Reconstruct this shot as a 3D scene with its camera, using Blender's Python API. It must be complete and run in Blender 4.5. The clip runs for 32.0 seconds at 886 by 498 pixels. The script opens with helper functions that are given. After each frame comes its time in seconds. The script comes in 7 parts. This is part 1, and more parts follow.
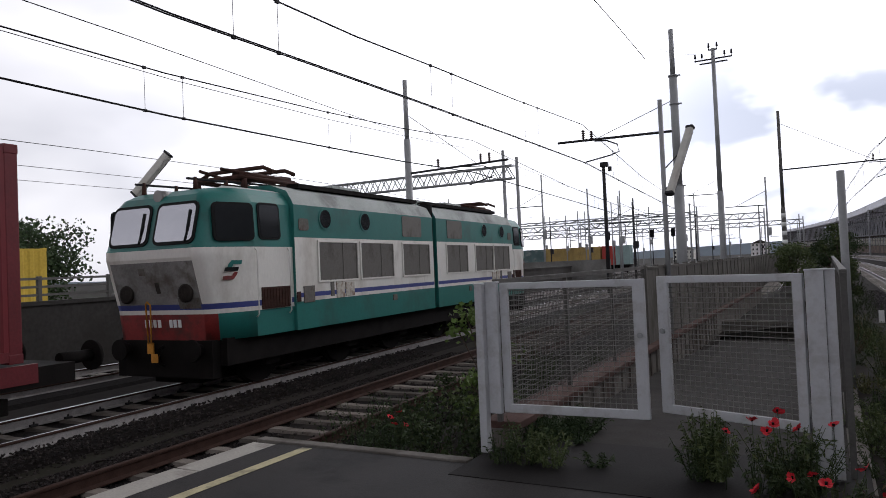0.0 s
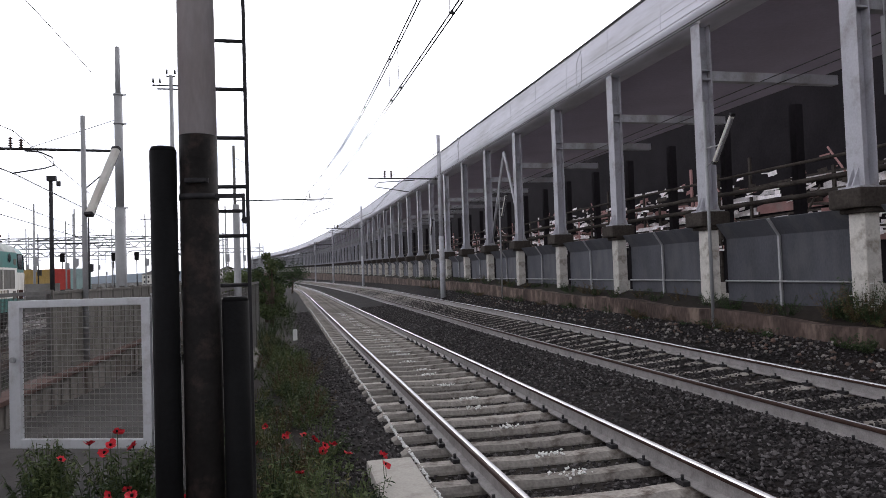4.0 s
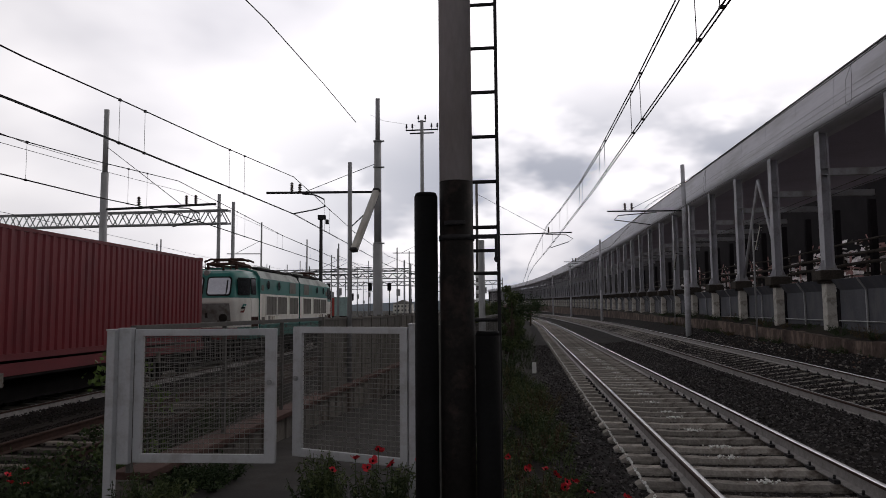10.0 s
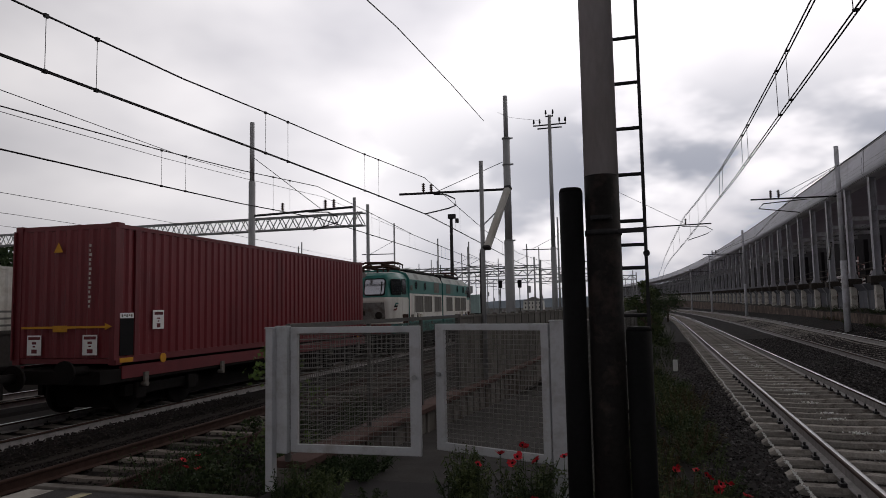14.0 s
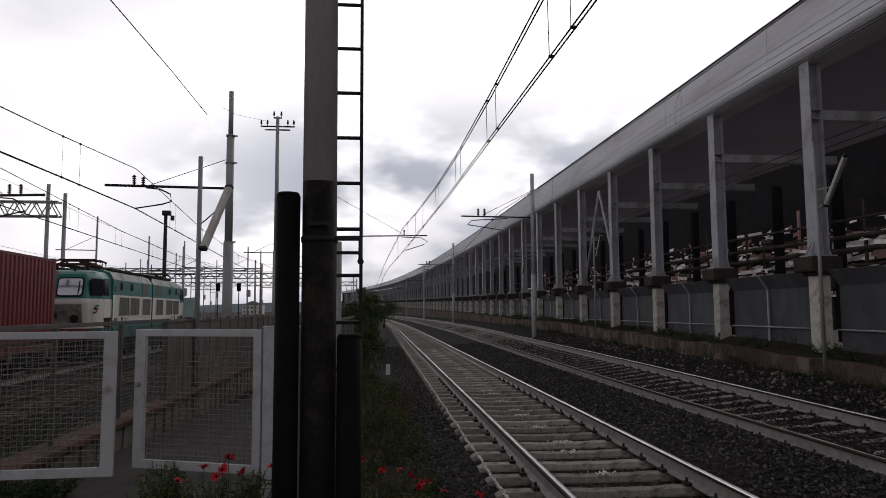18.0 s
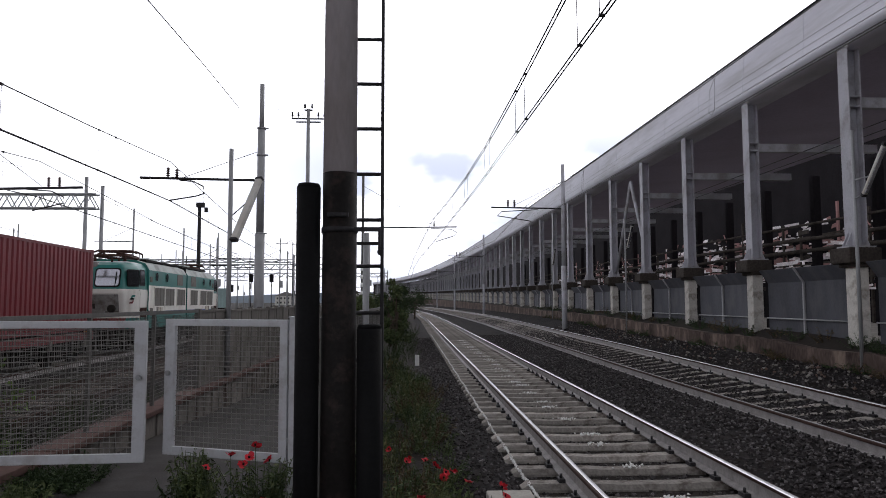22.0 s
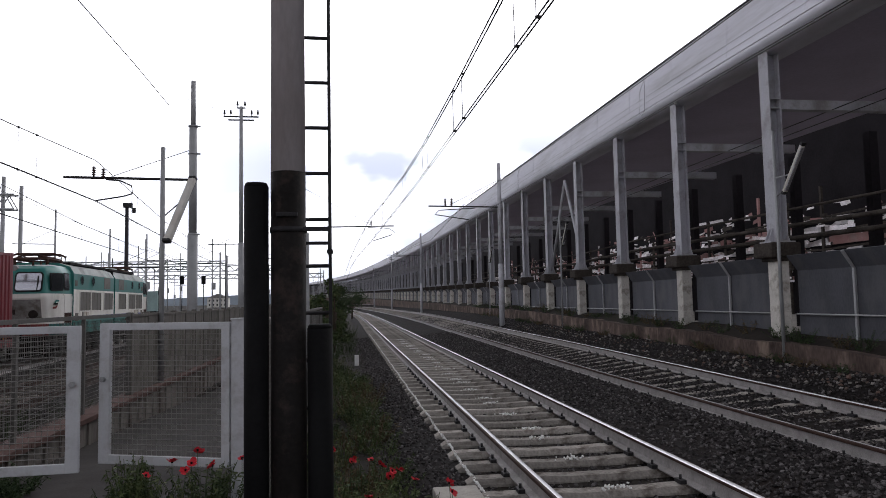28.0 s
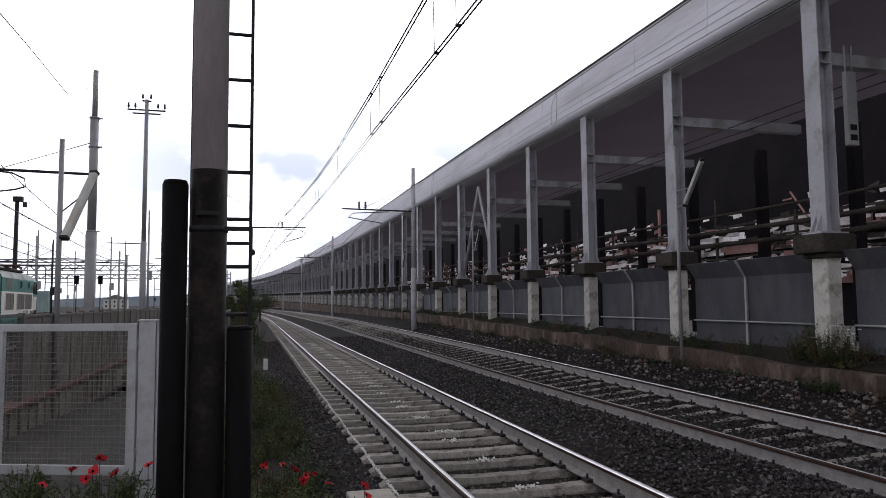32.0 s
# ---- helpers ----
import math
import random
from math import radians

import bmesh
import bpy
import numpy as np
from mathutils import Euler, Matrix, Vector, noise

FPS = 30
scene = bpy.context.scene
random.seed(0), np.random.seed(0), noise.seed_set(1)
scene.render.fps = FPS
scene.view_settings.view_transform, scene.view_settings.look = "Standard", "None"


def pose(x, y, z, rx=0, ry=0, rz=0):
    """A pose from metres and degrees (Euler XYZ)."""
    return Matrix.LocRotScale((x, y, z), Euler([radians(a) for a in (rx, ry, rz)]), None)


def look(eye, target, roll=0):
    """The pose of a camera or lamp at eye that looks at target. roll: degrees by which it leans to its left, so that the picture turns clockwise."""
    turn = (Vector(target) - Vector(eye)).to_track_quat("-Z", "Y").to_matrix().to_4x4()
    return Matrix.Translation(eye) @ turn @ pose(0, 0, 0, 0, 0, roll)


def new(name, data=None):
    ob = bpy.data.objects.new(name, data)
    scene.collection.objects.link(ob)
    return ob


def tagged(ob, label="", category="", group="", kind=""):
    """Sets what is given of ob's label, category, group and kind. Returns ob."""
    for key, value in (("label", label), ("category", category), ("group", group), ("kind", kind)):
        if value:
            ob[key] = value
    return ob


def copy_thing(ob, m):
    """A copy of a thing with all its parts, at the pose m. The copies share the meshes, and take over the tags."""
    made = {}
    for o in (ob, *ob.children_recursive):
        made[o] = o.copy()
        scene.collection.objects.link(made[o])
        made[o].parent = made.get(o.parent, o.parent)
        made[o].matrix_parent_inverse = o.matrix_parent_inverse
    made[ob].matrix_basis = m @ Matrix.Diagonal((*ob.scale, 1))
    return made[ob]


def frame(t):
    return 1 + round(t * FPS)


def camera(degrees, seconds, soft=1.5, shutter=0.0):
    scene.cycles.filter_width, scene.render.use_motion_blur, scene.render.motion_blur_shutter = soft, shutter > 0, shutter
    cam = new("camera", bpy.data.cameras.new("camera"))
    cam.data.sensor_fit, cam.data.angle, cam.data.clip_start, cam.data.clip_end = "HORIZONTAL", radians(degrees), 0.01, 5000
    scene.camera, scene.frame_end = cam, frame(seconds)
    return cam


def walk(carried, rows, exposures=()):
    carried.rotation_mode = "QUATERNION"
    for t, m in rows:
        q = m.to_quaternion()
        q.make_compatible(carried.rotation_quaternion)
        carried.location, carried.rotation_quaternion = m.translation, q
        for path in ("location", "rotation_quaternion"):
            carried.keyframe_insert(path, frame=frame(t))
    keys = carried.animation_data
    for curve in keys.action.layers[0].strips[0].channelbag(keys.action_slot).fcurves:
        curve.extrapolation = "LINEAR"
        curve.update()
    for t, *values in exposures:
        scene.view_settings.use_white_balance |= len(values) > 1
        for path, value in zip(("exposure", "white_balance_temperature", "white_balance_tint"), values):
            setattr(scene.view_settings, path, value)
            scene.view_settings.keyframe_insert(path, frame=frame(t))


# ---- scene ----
cam = camera(64.2, 32.0, soft=0.9)
PATH = [
    (0, (-1.149, 0.493, 1.565), (-2.105, 2.249, 1.615), -2.5),
    (0.5, (-1.135, 0.338, 1.568), (-2.006, 2.135, 1.679), -1.0),
    (1, (-1.17, 0.266, 1.565), (-1.707, 2.19, 1.658), -0.9),
    (1.5, (-0.975, 0.193, 1.553), (-0.967, 2.189, 1.681), -1.3),
    (2, (-0.721, 0.244, 1.543), (-0.454, 2.225, 1.612), -0.1),
    (2.5, (-0.545, 0.39, 1.519), (-0.059, 2.327, 1.632), -0.4),
    (4.5, (-0.251, 0.455, 1.526), (0.172, 2.409, 1.58), -2.2),
    (5, (-0.279, 0.415, 1.526), (0.166, 2.362, 1.625), -1.8),
    (5.5, (-0.269, 0.392, 1.533), (0.171, 2.338, 1.668), -1.1),
    (6, (-0.268, 0.424, 1.536), (0.045, 2.397, 1.638), -0.1),
    (6.5, (-0.274, 0.397, 1.537), (-0.039, 2.38, 1.653), 0.2),
    (7, (-0.289, 0.392, 1.538), (-0.136, 2.383, 1.653), -0.3),
    (7.5, (-0.296, 0.394, 1.541), (-0.2, 2.388, 1.663), -0.5),
    (8, (-0.305, 0.391, 1.546), (-0.246, 2.387, 1.658), -0.5),
    (8.5, (-0.305, 0.38, 1.541), (-0.273, 2.376, 1.662), -0.6),
    (9, (-0.311, 0.372, 1.547), (-0.353, 2.367, 1.69), -0.5),
    (9.5, (-0.315, 0.364, 1.547), (-0.468, 2.35, 1.724), -0.2),
    (10, (-0.321, 0.364, 1.547), (-0.549, 2.344, 1.718), -0.5),
    (10.5, (-0.335, 0.342, 1.546), (-0.668, 2.307, 1.72), -0.5),
    (11, (-0.354, 0.34, 1.54), (-0.856, 2.27, 1.696), -0.3),
    (11.5, (-0.369, 0.34, 1.543), (-0.924, 2.255, 1.7), -0.1),
    (12, (-0.374, 0.334, 1.542), (-0.941, 2.246, 1.699), -0.4),
    (12.5, (-0.387, 0.344, 1.545), (-0.921, 2.265, 1.701), -0.5),
    (13, (-0.392, 0.336, 1.543), (-0.896, 2.265, 1.703), -0.9),
    (13.5, (-0.395, 0.336, 1.546), (-0.94, 2.254, 1.7), -0.9),
    (14, (-0.397, 0.314, 1.545), (-0.98, 2.219, 1.713), -1.1),
    (14.5, (-0.405, 0.305, 1.545), (-1.062, 2.186, 1.719), -0.8),
    (16.5, (-0.446, 0.34, 1.554), (-1.22, 2.175, 1.741), -0.8),
    (17, (-0.402, 0.337, 1.554), (-0.825, 2.282, 1.744), -0.5),
    (17.5, (-0.378, 0.361, 1.555), (-0.408, 2.352, 1.741), -0.3),
    (18, (-0.364, 0.364, 1.552), (-0.183, 2.348, 1.725), -0.3),
    (18.5, (-0.343, 0.376, 1.547), (-0.072, 2.353, 1.677), -0.2),
    (19, (-0.319, 0.374, 1.549), (-0.084, 2.355, 1.682), -0.3),
    (19.5, (-0.294, 0.374, 1.545), (-0.117, 2.361, 1.684), 0.2),
    (20, (-0.285, 0.37, 1.545), (-0.136, 2.358, 1.699), -0.3),
    (20.5, (-0.292, 0.374, 1.547), (-0.159, 2.364, 1.691), -0.5),
    (21, (-0.302, 0.362, 1.545), (-0.208, 2.355, 1.688), -0.6),
    (21.5, (-0.307, 0.379, 1.549), (-0.215, 2.371, 1.693), -0.4),
    (22, (-0.309, 0.367, 1.549), (-0.215, 2.359, 1.698), -0.1),
    (22.5, (-0.309, 0.37, 1.547), (-0.223, 2.363, 1.693), -0.3),
    (23, (-0.309, 0.369, 1.548), (-0.208, 2.36, 1.709), -0.2),
    (23.5, (-0.311, 0.373, 1.553), (-0.204, 2.364, 1.709), -0.4),
    (24, (-0.31, 0.368, 1.55), (-0.207, 2.359, 1.704), -0.5),
    (24.5, (-0.314, 0.38, 1.55), (-0.204, 2.372, 1.692), -0.5),
    (25, (-0.318, 0.376, 1.551), (-0.213, 2.368, 1.695), -0.6),
    (25.5, (-0.323, 0.375, 1.55), (-0.217, 2.367, 1.696), -0.8),
    (27.5, (-0.362, 0.352, 1.544), (-0.153, 2.337, 1.663), -1.4),
    (28, (-0.377, 0.345, 1.546), (-0.104, 2.321, 1.69), -1.1),
    (28.5, (-0.383, 0.34, 1.548), (-0.106, 2.314, 1.721), -0.6),
    (29, (-0.38, 0.348, 1.546), (-0.094, 2.32, 1.724), -0.9),
    (29.5, (-0.374, 0.362, 1.544), (-0.059, 2.33, 1.707), -1.0),
    (30, (-0.373, 0.366, 1.546), (-0.073, 2.337, 1.706), -1.0),
    (30.5, (-0.383, 0.36, 1.544), (-0.089, 2.332, 1.703), -1.2),
    (31, (-0.426, 0.35, 1.544), (-0.094, 2.315, 1.713), -0.9),
    (31.5, (-0.482, 0.315, 1.537), (-0.013, 2.253, 1.686), -1.0),
    (32, (-0.443, 0.322, 1.542), (0.074, 2.248, 1.694), -0.5),
]

# ------------------------------------------------------------------ world and light
EXPOSURES = [(t, stops, 6320 if stops > -0.5 else 6650, 14.5) for t, stops in (
    (0, 0), (0.3, -0.1), (0.7, -0.45), (1.2, -0.6), (1.6, -0.45), (2.0, 0), (2.6, 0.3), (4.4, 0.85), (5.3, 0.95), (6.2, 0.4), (7.0, 0.35), (8.4, 0.3), (9.2, -0.25), (10.0, -0.7), (11.0, -0.82), (14.5, -0.85), (16.8, -0.85), (17.4, -0.8), (18.0, -0.65), (18.6, -0.05), (19.2, 0.15), (26, 0.15), (32, 0.17))]
walk(cam, [(t, look(eye, target, roll)) for t, eye, target, roll in PATH], EXPOSURES)

world = bpy.data.worlds.new("overcast")
scene.world = world
world.use_nodes = True
wn, wl = world.node_tree.nodes, world.node_tree.links
for n in list(wn):
    wn.remove(n)
w_out = wn.new("ShaderNodeOutputWorld")
w_bg = wn.new("ShaderNodeBackground")
w_sky = wn.new("ShaderNodeTexSky")
w_sky.sky_type = "NISHITA"
w_sky.sun_disc = False
w_sky.sun_elevation, w_sky.sun_rotation = radians(43), radians(27)
w_sky.dust_density = 3.0
w_tc = wn.new("ShaderNodeTexCoord")
w_map = wn.new("ShaderNodeMapping")
w_map.inputs["Scale"].default_value = (1.0, 1.0, 2.0)
w_noise = wn.new("ShaderNodeTexNoise")
w_noise.inputs["Scale"].default_value = 2.0
w_noise.inputs["Detail"].default_value = 4.5
w_noise.inputs["Roughness"].default_value = 0.46
w_ramp = wn.new("ShaderNodeValToRGB")
w_ramp.color_ramp.elements[0].position, w_ramp.color_ramp.elements[0].color = 0.36, (0.53, 0.54, 0.58, 1)
w_ramp.color_ramp.elements[1].position, w_ramp.color_ramp.elements[1].color = 0.62, (1.02, 1.02, 1.03, 1)
w_mix = wn.new("ShaderNodeMixRGB")
w_mix.inputs["Fac"].default_value = 0.93
w_scale = wn.new("ShaderNodeVectorMath")
w_scale.operation = "SCALE"
w_scale.inputs["Scale"].default_value = 0.10
wl.new(w_tc.outputs["Generated"], w_map.inputs["Vector"])
wl.new(w_map.outputs["Vector"], w_noise.inputs["Vector"])
wl.new(w_noise.outputs["Fac"], w_ramp.inputs["Fac"])
wl.new(w_sky.outputs["Color"], w_scale.inputs[0])
wl.new(w_scale.outputs["Vector"], w_mix.inputs["Color1"])
wl.new(w_ramp.outputs["Color"], w_mix.inputs["Color2"])
w_sep = wn.new("ShaderNodeSeparateXYZ")
wl.new(w_tc.outputs["Generated"], w_sep.inputs["Vector"])
w_dot = wn.new("ShaderNodeVectorMath")
w_dot.operation = "DOT_PRODUCT"
w_dot.inputs[1].default_value = (0.36, 0.88, 0.30)
wl.new(w_tc.outputs["Generated"], w_dot.inputs[0])
w_glow = wn.new("ShaderNodeMapRange")
w_glow.interpolation_type = "SMOOTHSTEP"
w_glow.inputs["From Min"].default_value, w_glow.inputs["From Max"].default_value = 0.1, 0.95
w_glow.inputs["To Min"].default_value, w_glow.inputs["To Max"].default_value = 1.0, 2.4
wl.new(w_dot.outputs["Value"], w_glow.inputs["Value"])
# unseen zenith darkened to cut the light that falls on the ground
w_zen = wn.new("ShaderNodeMapRange")
w_zen.interpolation_type = "SMOOTHSTEP"
w_zen.inputs["From Min"].default_value, w_zen.inputs["From Max"].default_value = 0.42, 0.95
w_zen.inputs["To Min"].default_value, w_zen.inputs["To Max"].default_value = 1.0, 0.12
wl.new(w_sep.outputs["Z"], w_zen.inputs["Value"])
w_mul = wn.new("ShaderNodeMath")
w_mul.operation = "MULTIPLY"
wl.new(w_glow.outputs["Result"], w_mul.inputs[0])
wl.new(w_zen.outputs["Result"], w_mul.inputs[1])
w_all = wn.new("ShaderNodeVectorMath")
w_all.operation = "SCALE"
wl.new(w_mix.outputs["Color"], w_all.inputs[0])
wl.new(w_mul.outputs[0], w_all.inputs["Scale"])
# broken grey-blue cloud low over the horizon, before the bright part of the sky
w_bank = wn.new("ShaderNodeTexNoise")
w_bank.inputs["Scale"].default_value, w_bank.inputs["Detail"].default_value = 5.5, 4.0
wl.new(w_map.outputs["Vector"], w_bank.inputs["Vector"])


def spread(source, lo, hi):
    n = wn.new("ShaderNodeMapRange")
    n.interpolation_type = "SMOOTHSTEP"
    n.inputs["From Min"].default_value, n.inputs["From Max"].default_value = lo, hi
    wl.new(source, n.inputs["Value"])
    return n.outputs["Result"]


w_amount = spread(w_bank.outputs["Fac"], 0.34, 0.56)
for factor in (spread(w_sep.outputs["Z"], 0.36, 0.18), spread(w_dot.outputs["Value"], 0.6, 0.92)):
    w_times = wn.new("ShaderNodeMath")
    w_times.operation = "MULTIPLY"
    wl.new(w_amount, w_times.inputs[0])
    wl.new(factor, w_times.inputs[1])
    w_amount = w_times.outputs[0]
w_low = wn.new("ShaderNodeMixRGB")
w_low.inputs["Color2"].default_value = (0.68, 0.74, 0.86, 1)
wl.new(w_amount, w_low.inputs["Fac"])
wl.new(w_all.outputs["Vector"], w_low.inputs["Color1"])
wl.new(w_low.outputs["Color"], w_bg.inputs["Color"])
wl.new(w_bg.outputs["Background"], w_out.inputs["Surface"])
w_bg.inputs["Strength"].default_value = 1.0

sun = new("sun", bpy.data.lights.new("sun", "SUN"))
sun.data.energy, sun.data.angle, sun.data.color = 0.3, radians(35), (1.0, 0.96, 0.9)
sun.matrix_world = look((12, 23, 24), (0, 0, 0))


# ------------------------------------------------------------------ materials
def mat(name, color, rough=0.8, metal=0.0, vary=0.25, scale=6.0, fine=60.0, bump=0.2, stain=None, stain_amount=0.0,
        stain_scale=1.2, rand=0.0, stretch=(1, 1, 1), spec=None, coords="Object"):
    """Colour with two scales of noise, an optional stain colour with a shape of its own, bump, and a spread from object to object."""
    m = bpy.data.materials.new(name)
    m.use_nodes = True
    nt, ln = m.node_tree.nodes, m.node_tree.links
    b = nt["Principled BSDF"]
    b.inputs["Roughness"].default_value = rough
    b.inputs["Metallic"].default_value = metal
    b.inputs["Specular IOR Level"].default_value = spec if spec is not None else (0.4 if rough < 0.58 else 0.12)
    tc = nt.new("ShaderNodeTexCoord")
    mp = nt.new("ShaderNodeMapping")
    mp.inputs["Scale"].default_value = stretch
    ln.new(tc.outputs[coords], mp.inputs["Vector"])
    n1, n2 = nt.new("ShaderNodeTexNoise"), nt.new("ShaderNodeTexNoise")
    n1.inputs["Scale"].default_value, n1.inputs["Detail"].default_value = scale, 5
    n2.inputs["Scale"].default_value, n2.inputs["Detail"].default_value = fine, 3
    ln.new(mp.outputs["Vector"], n1.inputs["Vector"])
    ln.new(mp.outputs["Vector"], n2.inputs["Vector"])
    add = nt.new("ShaderNodeMath")
    add.operation = "MULTIPLY_ADD"
    ln.new(n1.outputs["Fac"], add.inputs[0])
    add.inputs[1].default_value = 0.6
    half = nt.new("ShaderNodeMath")
    half.operation = "MULTIPLY"
    ln.new(n2.outputs["Fac"], half.inputs[0])
    half.inputs[1].default_value = 0.4
    ln.new(half.outputs[0], add.inputs[2])
    ramp = nt.new("ShaderNodeValToRGB")
    lo = [max(0.0, c * (1 - vary)) for c in color]
    hi = [min(1.0, c * (1 + vary)) for c in color]
    ramp.color_ramp.elements[0].position, ramp.color_ramp.elements[0].color = 0.32, (*lo, 1)
    ramp.color_ramp.elements[1].position, ramp.color_ramp.elements[1].color = 0.68, (*hi, 1)
    ln.new(add.outputs[0], ramp.inputs["Fac"])
    out = ramp.outputs["Color"]
    if stain:
        n3 = nt.new("ShaderNodeTexNoise")
        n3.inputs["Scale"].default_value, n3.inputs["Detail"].default_value = stain_scale, 8
        n3.inputs["Roughness"].default_value = 0.65
        ln.new(mp.outputs["Vector"], n3.inputs["Vector"])
        r3 = nt.new("ShaderNodeValToRGB")
        r3.color_ramp.elements[0].position = 0.5
        r3.color_ramp.elements[1].position = 0.66
        r3.color_ramp.elements[0].color = (0, 0, 0, 1)
        r3.color_ramp.elements[1].color = (stain_amount, stain_amount, stain_amount, 1)
        ln.new(n3.outputs["Fac"], r3.inputs["Fac"])
        mx = nt.new("ShaderNodeMixRGB")
        ln.new(r3.outputs["Color"], mx.inputs["Fac"])
        ln.new(out, mx.inputs["Color1"])
        mx.inputs["Color2"].default_value = (*stain, 1)
        out = mx.outputs["Color"]
    if rand:
        oi = nt.new("ShaderNodeObjectInfo")
        mr = nt.new("ShaderNodeMapRange")
        mr.inputs["To Min"].default_value, mr.inputs["To Max"].default_value = 1 - rand, 1 + rand
        ln.new(oi.outputs["Random"], mr.inputs["Value"])
        hs = nt.new("ShaderNodeHueSaturation")
        ln.new(mr.outputs["Result"], hs.inputs["Value"])
        ln.new(out, hs.inputs["Color"])
        out = hs.outputs["Color"]
    ln.new(out, b.inputs["Base Color"])
    if bump:
        bp = nt.new("ShaderNodeBump")
        bp.inputs["Strength"].default_value = bump
        bp.inputs["Distance"].default_value = 0.02
        ln.new(add.outputs[0], bp.inputs["Height"])
        ln.new(bp.outputs["Normal"], b.inputs["Normal"])
    return m


def island_mat(name, colors, rough=0.9):
    """Colour that changes from loose piece to loose piece of one mesh."""
    m = bpy.data.materials.new(name)
    m.use_nodes = True
    nt, ln = m.node_tree.nodes, m.node_tree.links
    b = nt["Principled BSDF"]
    b.inputs["Roughness"].default_value = rough
    b.inputs["Specular IOR Level"].default_value = 0.3
    g = nt.new("ShaderNodeNewGeometry")
    r = nt.new("ShaderNodeValToRGB")
    el = r.color_ramp.elements
    el[0].color, el[1].color = (*colors[0], 1), (*colors[-1], 1)
    for k, c in enumerate(colors[1:-1], 1):
        e = el.new(k / (len(colors) - 1))
        e.color = (*c, 1)
    ln.new(g.outputs["Random Per Island"], r.inputs["Fac"])
    ln.new(r.outputs["Color"], b.inputs["Base Color"])
    return m


